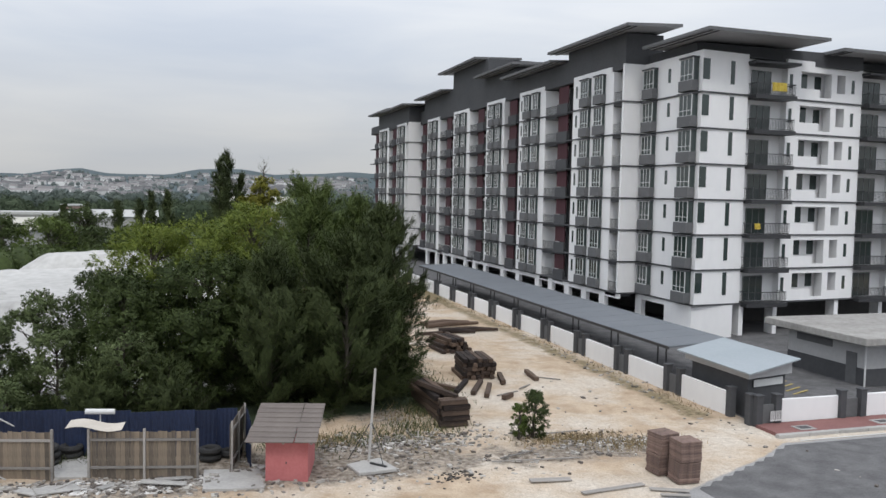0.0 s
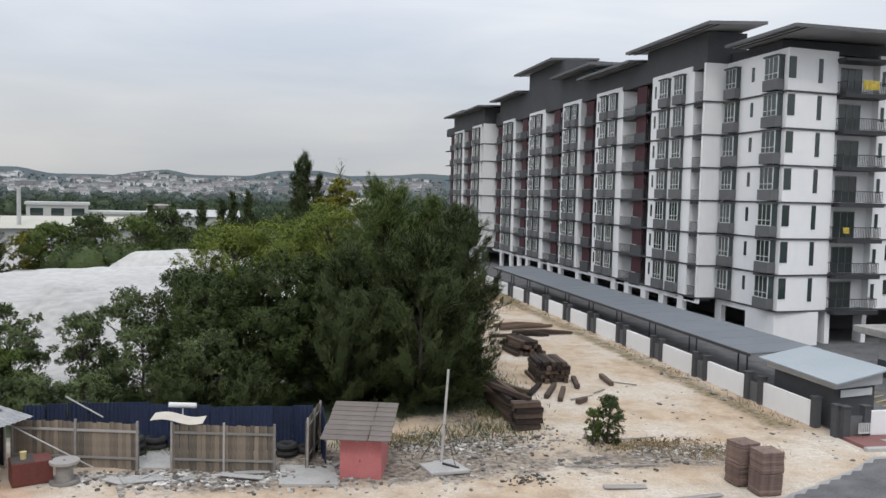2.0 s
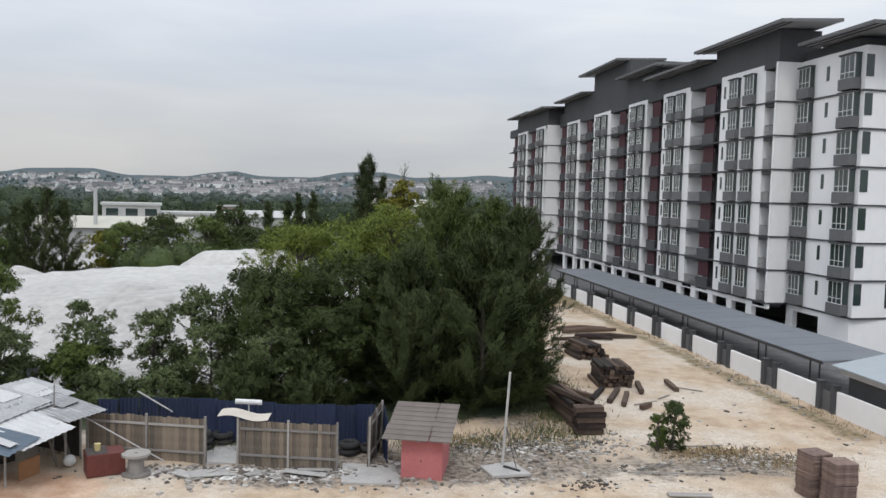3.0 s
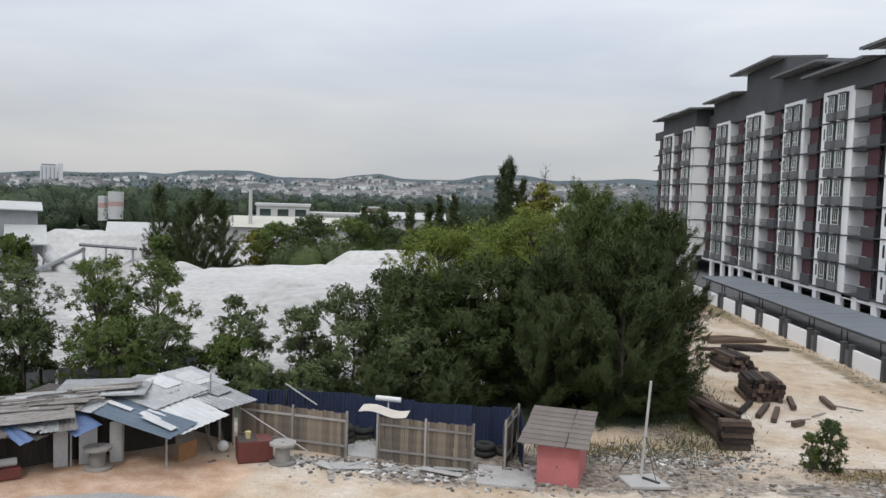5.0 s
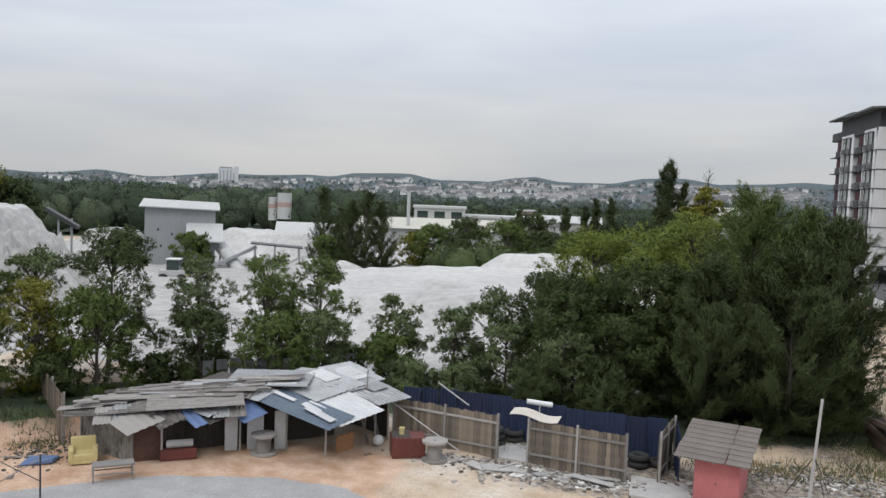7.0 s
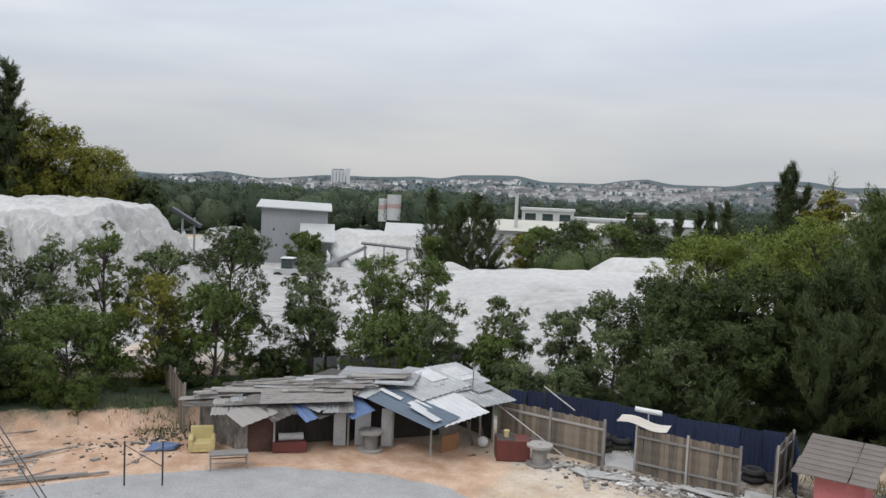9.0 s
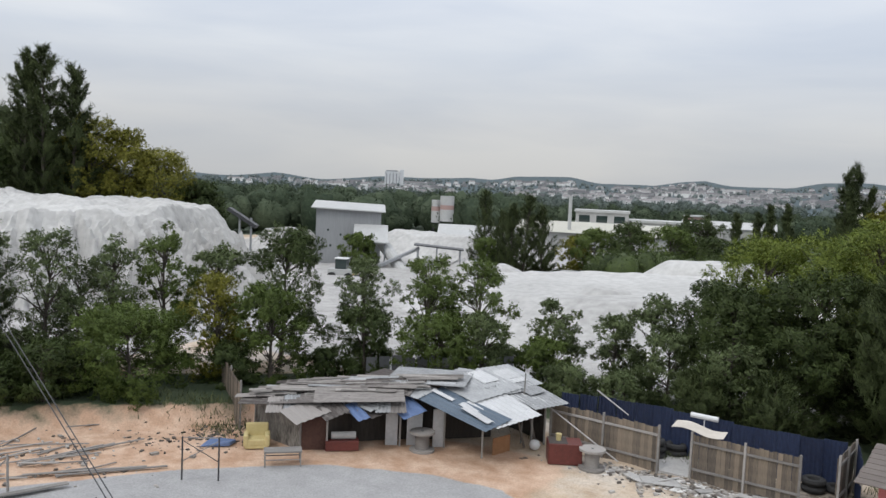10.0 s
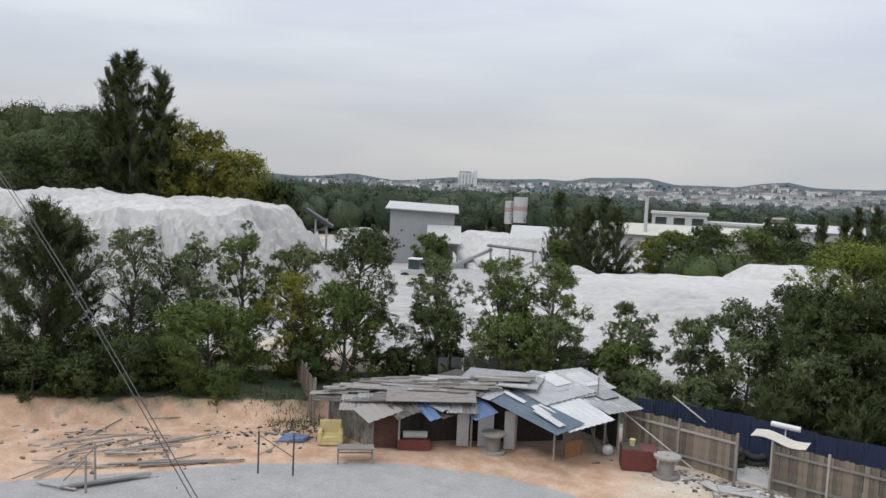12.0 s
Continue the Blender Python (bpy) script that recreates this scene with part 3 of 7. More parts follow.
    for k in range(FLOORS):
        z = FIRST + k * STOREY
        for x0 in (47.0, 60.85):
            bm = bmesh.new()
            cuboid(bm, x0, x0 + 4.3, end_y(x0) - 0.85, end_y(x0) + 0.9, z - 0.34, z + 0.02)
            b = part("balcony", bm, STEEL, house)
            part("railing", rail, None, b, at=pose(x0 + 4.15, end_y(x0) - 0.78, z + 0.02, 0, 0, 90))
            part("railing", side, None, b, at=pose(x0 + 4.17, end_y(x0) - 0.76, z + 0.02))
            part("railing", side, None, b, at=pose(x0 + 0.1, end_y(x0) - 0.76, z + 0.02))
            dr = part("balcony_door", glazed, None, house, at=pose(x0 + 1.85, end_y(x0 + 1.85) + 0.75, z + 0.05, 0, 0, 90 + face))
            part("door_frame", leaf_frame, None, dr)
        for x0 in (51.75, 59.5, 65.75):
            part("slit_window", slit, None, house, at=pose(x0, end_y(x0), z + 0.9, 0, 0, 90 + face))
        for x0 in (56.2, 70.2):
            part("service_window", small, None, house, at=pose(x0, end_y(x0) + 1.24, z + 1.1, 0, 0, 90 + face))
        for x0 in (53.9, 67.9):
            part("service_window", dark, None, house, at=pose(x0, end_y(x0) + 1.24, z + 1.05, 0, 0, 90 + face))

    # dark canopies over the top balconies
    for x0 in (X_SIDE - 0.1, 60.6):
        bm = bmesh.new()
        cuboid(bm, x0, x0 + 4.8, end_y(x0) - 1.0, end_y(x0) + 0.9, TOP - 0.42, TOP - 0.18)
        soften(bm, 0.03)
        part("canopy", bm, STEEL, house)

    # open ground floor: columns, beams, a back wall coloured dark for the parking's shade
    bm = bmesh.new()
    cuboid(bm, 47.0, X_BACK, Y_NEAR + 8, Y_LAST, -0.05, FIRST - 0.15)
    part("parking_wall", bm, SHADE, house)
    bm = bmesh.new()
    cuboid(bm, X_CORNER, 45.9, end_y(X_CORNER) + 0.3, 65.0, -0.05, FIRST - 0.15)
    part("ground_floor_wall", bm, WHITE, house)
    bm = bmesh.new()
    cuboid(bm, X_CORNER + 0.05, X_CORNER + 0.35, 65.0, Y_MAIN, 2.35, FIRST - 0.15)
    cuboid(bm, X_MAIN + 0.05, X_MAIN + 0.35, Y_MAIN, Y_FAR, 2.35, FIRST - 0.15)
    cuboid(bm, X_END + 0.05, X_END + 0.35, Y_FAR, Y_LAST, 2.35, FIRST - 0.15)
    part("beam", bm, WHITE, house)
    bm = bmesh.new()
    cuboid(bm, 0, 0.45, 0, 1.1, -0.05, FIRST - 0.15)
    column = mesh_of("column", bm, WHITE)
    for x, ylist in ((X_CORNER, (69.0,)), (X_MAIN, (72.3, 76.2, 80.3, 84.5, 88.2, 94.2, 99.5, 106.0, 110.5, 114.6, 120.6, 125, 129.3, 135.0)), (X_END, (142, 148.2, 153, 157, 163.0, 170))):
        for y in ylist:
            part("column", column, None, house, at=pose(x + 0.03, y, 0))
    for x in (46.9, 50.9, 58.6, 64.6, 70.5):
        part("column", column, None, house, at=pose(x, end_y(x) + 0.1, 0))

    # dark attic walls and thin overhanging roofs
    def attic(x0, x1, y0, y1, z):
        bm = bmesh.new()
        prism(bm, [(x0, y0), (x1, y0), (x1, y1), (x0, y1)], TOP - 0.02, z)
        part("attic_wall", bm, GREY, house)

    def roof(x0, x1, y0, y1, z, rise=1.0, skew=0.0):
        """A thin sheet roof with a deep overhang, rising towards +x, on dark battens."""
        bm = bmesh.new()
        dy = skew * (x1 - x0)
        prism(bm, [(x0, y0), (x1, y0 + dy), (x1, y1), (x0, y1)], [z, z + rise, z + rise, z], [z + 0.22, z + rise + 0.22, z + rise + 0.22, z + 0.22])
        r = part("roof", bm, SOFFIT, house)
        bm = bmesh.new()
        prism(bm, [(x0 - 0.06, y0 - 0.06), (x0, y0 - 0.06), (x0, y1), (x0 - 0.06, y1)], z - 0.03, z + 0.25)
        prism(bm, [(x0, y0 - 0.06), (x1, y0 + dy - 0.06), (x1, y0 + dy - 0.003), (x0, y0 - 0.003)], [z - 0.03, z + rise - 0.03, z + rise - 0.03, z - 0.03], [z + 0.25, z + rise + 0.25, z + rise + 0.25, z + 0.25])
        part("fascia", bm, MIDGREY, r)
        bm = bmesh.new()
        for xa in (x0 + 0.25, x0 + 0.9):
            cuboid(bm, xa, xa + 0.12, y0 + 0.1, y1 - 0.1, z + rise * (xa - x0) / (x1 - x0) - 0.08, z + rise * (xa - x0) / (x1 - x0) - 0.003)
        part("batten", bm, GREY, r)

    attic(X_CORNER + 0.4, 60, 62.0, Y_MAIN, 25.6)
    roof(X_CORNER - 1.5, 52.9, 57.6, 67.8, 25.75, 0.1, 0.06)
    attic(56, X_BACK, 64.0, 75, 25.4)
    roof(55.5, 75, 59.5, 70, 25.4, 0.3, 0.1)
    attic(X_MAIN + 0.1, 43.6, Y_MAIN + 0.06, 82.0, 27.6)
    roof(X_MAIN - 1.5, 43.7, 66.8, 84.0, 27.6, 0.3)
    attic(X_MAIN + 0.1, 52, 82.0, 96.5, 26.6)
    roof(X_MAIN - 1.5, 42, 83.3, 98.4, 26.7, 0.2)
    attic(X_MAIN + 0.1, 52, 96.5, 107.0, 28.1)
    roof(X_MAIN - 1.5, 44.0, 94.4, 108.6, 28.15, 0.3)
    attic(X_MAIN + 0.1, 52, 107.0, 122.5, 30.8)
    roof(X_MAIN - 1.5, 45.0, 108.2, 125.6, 30.85, 0.3)
    attic(X_MAIN + 0.1, 52, 122.5, 138.5, 28.2)
    roof(X_MAIN - 1.5, 44.0, 124.0, 139.7, 28.25, 0.3)
    attic(X_MAIN + 0.1, 52, 138.5, Y_FAR + 1, 26.5)
    attic(X_END + 0.1, 52, Y_FAR + 0.06, 165.0, 27.5)
    roof(X_END - 1.5, 50, 139.6, 156.0, 27.5, 0.5)
    roof(X_END - 1.5, 50, 151.0, 168.0, 27.75, 0.5)
    attic(X_END + 0.1, 52, 165.0, Y_LAST, 25.8)


build_apartments()


# ---- boundary wall, carport, guard house ----
def build_boundary():
    wall = thing("boundary_wall", "white panelled boundary wall with dark grey posts", "wall")
    bm = bmesh.new()
    cuboid(bm, -0.09, 0.09, 0, 4.4, -0.1, 1.36)
    soften(bm, 0.015)
    panel = mesh_of("panel", bm, WHITE)
    bm = bmesh.new()
    cuboid(bm, -0.2, 0.2, 0, 0.4, -0.1, 1.62)
    cuboid(bm, -0.24, 0.24, -0.04, 0.44, 1.62, 1.70)
    soften(bm, 0.015)
    post = mesh_of("post", bm, GREY)
    bm = bmesh.new()
    cuboid(bm, 0.0, 0.08, 0, 1.2, -0.1, 1.15)
    infill = mesh_of("infill", bm, MIDGREY)
    for k in range(12):
        y = 38.3 + 6.3 * k
        part("panel", panel, None, wall, at=pose(28.9, y, 0))
        part("post", post, None, wall, at=pose(28.9, y - 0.45, 0))
        part("post", post, None, wall, at=pose(28.9, y + 4.45, 0))
        if k:
            part("infill", infill, None, wall, at=pose(28.9, y - 1.55, 0))
    # along the road
    for x in (30.3, 34.6, 36.0):
        part("post", post, None, wall, at=pose(x, 35.85, 0))
    for x in (30.35, 36.35, 42.0):
        part("panel", panel, None, wall, at=pose(x + 4.4, 36.15, 0, 0, 0, 90))
    part("post", post, None, wall, at=pose(28.9, 36.2, 0))
    part("post", post, None, wall, at=pose(29.1, 35.85, 0))
    part("infill", infill, None, wall, at=pose(30.3, 36.0, 0, 0, 0, 90))
    part("infill", infill, None, wall, at=pose(36.0, 36.1, 0, 0, 0, 90))


build_boundary()


def build_carport():
    port = thing("carport", "long grey sheet-roofed carport on paired steel posts", "carport")
    bm = bmesh.new()
    prism(bm, [(29.35, 45.0), (34.4, 45.0), (34.4, 104.0), (29.35, 104.0)], [2.55, 2.75, 2.75, 2.55], [2.65, 2.85, 2.85, 2.65])
    r = part("roof", bm, CARROOF, port)
    bm = bmesh.new()
    for i in range(25):
        y = 45.2 + i * 2.4
        prism(bm, [(29.33, y), (34.42, y), (34.42, y + 0.05), (29.33, y + 0.05)], [2.645, 2.845, 2.845, 2.645], [2.658, 2.858, 2.858, 2.658])
    part("rib", bm, CARROOF, r)
    bm = bmesh.new()
    cuboid(bm, 29.3, 29.36, 45.0, 104.0, 2.45, 2.62)
    part("fascia", bm, STEEL, port)
    bm = bmesh.new()
    tube(bm, (0, 0, -0.05), (0, 0, 2.6), 0.06, sides=6)
    pm = mesh_of("post", bm, STEEL)
    for k in range(10):
        for dy in (0, 1.0):
            part("post", pm, None, port, at=pose(30.0, 46.3 + 6.3 * k + dy, 0))


build_carport()


def build_guardhouse():
    g = thing("guard_house", "dark grey guard house with pale blue sheet roof", "guard house")
    bm = bmesh.new()
    prism(bm, [(29.6, 37.6), (32.6, 38.2), (32.6, 43.4), (29.6, 42.8)], -0.05, 2.3)
    part("wall", bm, GREY, g)
    bm = bmesh.new()
    prism(bm, [(28.65, 36.2), (33.1, 37.6), (33.0, 44.5), (28.8, 43.3)], [2.72, 3.1, 3.1, 2.72], [2.80, 3.18, 3.18, 2.80])
    part("roof", bm, BLUEROOF, g)
    bm = bmesh.new()
    prism(bm, [(29.2, 37.0), (32.8, 37.9), (32.8, 44.0), (29.2, 43.0)], 2.3, [2.74, 3.05, 3.05, 2.74])
    part("fascia", bm, UTILWALL, g)
    bm = bmesh.new()
    prism(bm, [(30.0, 37.6), (32.3, 38.06), (32.3, 38.02), (30.0, 37.56)], 1.7, 2.1)
    part("window", bm, FRAME, g)
    t = thing("utility_house", "flat-roofed white and grey utility house", "utility building")
    bm = bmesh.new()
    cuboid(bm, 42.4, 56, 42.3, 49.5, 1.15, 2.95)
    part("wall", bm, UTILWALL, t)
    bm = bmesh.new()
    cuboid(bm, 42.37, 56.03, 42.27, 49.53, -0.05, 1.15)
    part("plinth", bm, GREY, t)
    bm = bmesh.new()
    cuboid(bm, 41.0, 57, 40.9, 50.5, 2.95, 3.45)
    soften(bm, 0.04)
    part("roof", bm, STAINED, t)
    bm = bmesh.new()
    cuboid(bm, 42.34, 42.4, 43.0, 43.9, 0.0, 2.1)
    part("door", bm, MIDGREY, t)
    bm = bmesh.new()
    cuboid(bm, 42.34, 42.4, 45.2, 48.6, 2.1, 2.6)
    part("vent", bm, MIDGREY, t)
    bm = bmesh.new()
    tube(bm, (42.3, 42.2, 0), (42.3, 42.2, 2.95), 0.06, sides=8)
    part("downpipe", bm, FRAME, t)


UTILWALL = mat("grey_white_render", (0.36, 0.36, 0.365), (0.46, 0.46, 0.465), 0.4, 4.0, 0.9, bump=0.1, where="world")
STAINED = mat("stained_flat_roof", (0.20, 0.19, 0.18), (0.42, 0.41, 0.39), 0.5, 3.0, 0.9, bump=0.2, where="world")
build_guardhouse()


def build_street_edge():
    red = mat("red_paver", (0.17, 0.075, 0.07), (0.26, 0.125, 0.115), 0.8, 9.0, 0.9, bump=0.2, where="world")
    paint = mat("road_paint", (0.45, 0.45, 0.44), (0.6, 0.6, 0.59), 1.0, 9.0, 0.8, where="world")
    yellow = mat("yellow_paint", (0.32, 0.25, 0.08), (0.45, 0.36, 0.14), 1.0, 9.0, 0.8, where="world")
    p = thing("pavement", "red paved footway with a pale concrete kerb", "pavement", kind="structure")
    bm = bmesh.new()
    cuboid(bm, 28.9, 75, 34.15, 35.95, -0.1, 0.14)
    part("paving", bm, red, p)
    for k in range(24):
        bm = bmesh.new()
        cuboid(bm, 28.7 + 1.9 * k, 28.7 + 1.9 * k + 1.88, 33.85, 34.14, -0.1, 0.16)
        soften(bm, 0.015)
        part("kerb_stone", bm, CONCRETE, p)
    for x in (31.0, 36.2):
        d = part("drain_cover", box_mesh_flat(1.05, 0.75, 0.03, CONCRETE), None, p, "pale drain frame with a dark grate", at=pose(x, 34.75, 0.145))
        part("grate", box_mesh_flat(0.7, 0.45, 0.035, STEEL), None, d)
    bm = bmesh.new()
    cuboid(bm, 29.5, 75, 33.2, 33.32, 0.0, 0.012)
    part("road_line", bm, paint, p)
    for k in range(9):
        bm = bmesh.new()
        cuboid(bm, 0, 1.9, 0, 0.14, 0.0, 0.014)
        part("bay_line", bm, yellow, p, at=pose(36.2 + 0.15 * k, 41.5 + 0.85 * k, 0, 0, 0, 24))


def box_mesh_flat(lx, ly, lz, material):
    bm = bmesh.new()
    cuboid(bm, -lx / 2, lx / 2, -ly / 2, ly / 2, 0, lz)
    return mesh_of("plate", bm, material)


build_street_edge()
# lattice gate plate by the corner posts
bm = bmesh.new()
for i in range(7):
    cuboid(bm, 0.11 * i, 0.11 * i + 0.05, -0.02, 0.02, 0.35, 0.85)
cuboid(bm, 0, 0.73, -0.03, 0.03, 0.3, 0.36)
solid("gate_grille", bm, FRAME, "small white barred grille between dark posts", "grille", at=pose(29.7, 35.75, 0))


def laundry(x, z, w, h, seed):
    """A hanging cloth with folds, over a balcony rail."""
    bm = bmesh.new()
    n = 14
    rows = []
    for j in range(5):
        rows.append([bm.verts.new((w * i / n, 0.03 * math.sin(i * 1.7 + seed) - 0.02 * j, -h * j / 4)) for i in range(n + 1)])
    for j in range(4):
        for i in range(n):
            bm.faces.new((rows[j][i], rows[j][i + 1], rows[j + 1][i + 1], rows[j + 1][i]))
    ob = solid("hanging_cloth", bm, CLOTH, "patterned yellow cloth hung over a balcony rail", "cloth", at=pose(x, end_y(47.0 if x < 55 else 60.85) - 0.87, z))
    ob.modifiers.new("thickness", "SOLIDIFY").thickness = 0.02


CLOTH = mat("yellow_cloth", (0.30, 0.20, 0.02), (0.62, 0.50, 0.10), 4, 12, 0.9, bump=0.3, contrast=0.12)
laundry(48.6, FIRST + 6 * STOREY + 1.08, 1.5, 0.75, 1)
laundry(63.3, FIRST + 5 * STOREY + 1.06, 0.7, 0.6, 2)
laundry(47.4, FIRST + 2 * STOREY + 0.98, 0.6, 0.5, 3)
# ---- trees ----
def tree(name, x, y, height, radius, leaf, label, seed, style="broad", leaves=12000, size=0.12, base=0.08, z0=0.0, group="", clumps=0):
    """Tapered trunk with limbs and a crown. Styles: broad (leaf clumps round the limb tips), weep (feathery dome), column (steep-sided), cone (upright spire)."""
    rng = np.random.default_rng(seed)
    leaves = int(leaves * 1.75)
    t = thing(name, label, "tree", at=pose(x, y, z0), group=group)
    bm = bmesh.new()
    r = 0.012 * height + 0.05
    lean = rng.normal(0, 0.025 * height, 2)
    p = Vector((0, 0, -0.15))
    knots = [p]
    for i in range(1, 5):
        q = Vector((lean[0] * i / 4 + rng.normal(0, 0.05), lean[1] * i / 4 + rng.normal(0, 0.05), height * 0.85 * i / 4))
        tube(bm, p, q, r * (1.05 - i * 0.23 + 0.23), r * (1.05 - i * 0.23), 7)
        p = q
        knots.append(q)
    if style != "broad":
        tube(bm, p, (lean[0], lean[1], height * 0.99), r * 0.13, r * 0.03, 4)
    heart = np.array([lean[0] * 0.5, lean[1] * 0.5, height * (base + (1 - base) * 0.42)])
    n = clumps or (56 if style == "broad" else 80)
    if style == "broad":
        tips, sizes = [], []
        for i in range(n):
            a = rng.uniform(0, 2 * math.pi)
            u = rng.uniform(0.0, 0.97) ** 0.9
            h = base + (1 - base) * u
            reach = radius * math.sqrt(max(0.05, 1 - (2 * u - 0.85) ** 2 / 1.4)) * rng.uniform(0.3, 1.0)
            s = radius * rng.uniform(0.17, 0.34)
            c = np.array([lean[0] * h + reach * math.cos(a), lean[1] * h + reach * math.sin(a), height * h - (s * 0.6 if h > 0.88 else 0)])
            tips.append(c)
            sizes.append(s)
            k = min(3, int(h * 4))
            root = knots[k].lerp(knots[k + 1], rng.uniform(0, 0.6))
            if root.z > c[2]:
                root = knots[max(0, k - 1)]
            mid = root.lerp(Vector(c), 0.55) + Vector((0, 0, 0.05 * height * rng.uniform(0, 0.5)))
            tube(bm, root, mid, r * 0.30, r * 0.18, 3)
            tube(bm, mid, c, r * 0.18, r * 0.05, 3)
        tips, sizes = np.array(tips), np.array(sizes)
        pick = rng.choice(n, leaves, p=sizes ** 2 / (sizes ** 2).sum())
        d = rng.normal(0, 1, (leaves, 3))
        d /= np.linalg.norm(d, axis=1)[:, None]
        twigs = rng.normal(0, 1, (n, 22, 3))
        twigs /= np.linalg.norm(twigs, axis=2)[:, :, None]
        tw = twigs[pick, rng.integers(0, 22, leaves)] * (sizes[pick] * rng.uniform(0.2, 1.15, leaves) ** 0.5)[:, None]
        tw[:, 2] *= 0.8
        pos = tips[pick] + tw + d * (sizes[pick] * 0.26 * rng.uniform(0.1, 1, leaves))[:, None]
        out = tw / (np.linalg.norm(tw, axis=1)[:, None] + 1e-9)
        q = leaf_blades(rng, pos, size * 1.12, size * 0.52, out, 0.3)
        own = 0.55
    else:
        # boughs that rise from the trunk, each with feathery side shoots
        shoots = 11
        u = (np.arange(n) + rng.uniform(0, 1, n)) / n
        tip_h = base + (1 - base) * u
        if style == "cone":
            reach, rise = radius * ((1 - u) ** 0.62 + 0.03) * rng.uniform(0.6, 1.05, n), 1.5
        else:
            reach, rise = radius * np.sqrt(np.clip(1 - u ** (5.0 if style == "column" else 2.4), 0, 1)) * rng.uniform(0.5, 1.05, n), 0.55 + 0.7 * u
        a = rng.uniform(0, 2 * math.pi, n)
        tip = np.stack([lean[0] * tip_h + reach * np.cos(a), lean[1] * tip_h + reach * np.sin(a), height * tip_h], -1)
        foot_h = np.clip(height * tip_h - reach * rise, 0.02 * height, None)
        foot = np.stack([lean[0] * foot_h / height, lean[1] * foot_h / height, foot_h], -1)
        bough = tip - foot
        for f_, t_ in zip(foot, tip):
            tube(bm, Vector(f_), Vector(t_), r * 0.22, r * 0.04, 3)
        axis = bough / (np.linalg.norm(bough, axis=1)[:, None] + 1e-9)
        along = rng.uniform(0.12, 1.0, (n, shoots)) ** 0.8
        start = foot[:, None] + bough[:, None] * along[:, :, None]
        way = axis[:, None] + rng.normal(0, 0.55, (n, shoots, 3)) + np.array([0, 0, 0.45])
        way /= np.linalg.norm(way, axis=2)[:, :, None]
        span = (0.10 * height ** 0.5 + 0.16 * radius) * rng.uniform(0.6, 1.4, (n, shoots))
        bi, si = rng.integers(0, n, leaves), rng.integers(0, shoots, leaves)
        v = rng.uniform(0, 1, leaves)
        out = way[bi, si]
        pos = start[bi, si] + out * (span[bi, si] * v)[:, None] + rng.normal(0, 1, (leaves, 3)) * (span[bi, si] * 0.17 * (1.15 - v))[:, None]
        q = leaf_blades(rng, pos, size * 3.0, size * 0.24, out, 0.0, 0.42)
        own = 0.25
    part("trunk", bm, BARK, t)
    low = q[:, :, 2].min(axis=1) > 0.03
    round_ = (pos - heart) / np.array([radius, radius, height * 0.5])
    round_ /= np.linalg.norm(round_, axis=1)[:, None] + 1e-9
    part("crown", quads_mesh("crown", q[low], leaf, (out * own + round_ * 0.75)[low]), None, t)
    return t


DUSTY = "slender young tree with dusty grey-green leaves"
GREEN = "leafy green tree with an uneven bushy crown"
CASU = "dark feathery casuarina tree with fine needles"
AUTUMN = "small tree with yellowing olive leaves"

# the dense stand beside the track
for x, y, h, r, lf, seed, n in [
    (8.6, 45.4, 9.2, 4.5, NEEDLE, 1, 56000), (4.4, 45.8, 8.6, 4.0, NEEDLE, 2, 40000), (11.3, 50.2, 11.0, 3.4, NEEDLE, 3, 34000),
    (7.4, 50.8, 12.3, 4.2, NEEDLE_GREEN, 4, 38000), (10.7, 53.0, 11.4, 3.4, NEEDLE_GREEN, 16, 24000),
    (13.2, 57.5, 9.0, 2.8, NEEDLE, 5, 15000), (14.6, 66.0, 8.0, 3.0, NEEDLE, 15, 11000),
]:
    tree("casuarina_tree", x, y, h, r, lf, CASU, seed, "weep", n, 0.13, 0.02, group="trees beside the track", clumps=120)
for x, y, h, r, lf, seed, n in [
    (0.6, 46.2, 8.8, 3.2, LEAF_DARK, 6, 32000), (-3.2, 47.2, 7.8, 2.7, LEAF_DARK, 7, 24000), (1.6, 50.0, 11.0, 3.4, LEAF_BRIGHT, 8, 28000),
    (-1.8, 51.5, 10.4, 3.2, LEAF_BRIGHT, 9, 22000), (4.4, 53.5, 11.9, 3.2, LEAF_BRIGHT, 10, 20000), (-4.9, 50.5, 7.6, 2.2, LEAF_DARK, 11, 12000),
]:
    tree("broadleaf_tree", x, y, h, r, lf, GREEN, seed, "broad", n, 0.13, 0.04, group="trees beside the track", clumps=80)
tree("yellow_tree", 5.2, 60.0, 13.3, 1.9, LEAF_YELLOW, "tree with bright yellowing leaves", 12, "broad", 9000, 0.16, 0.3)

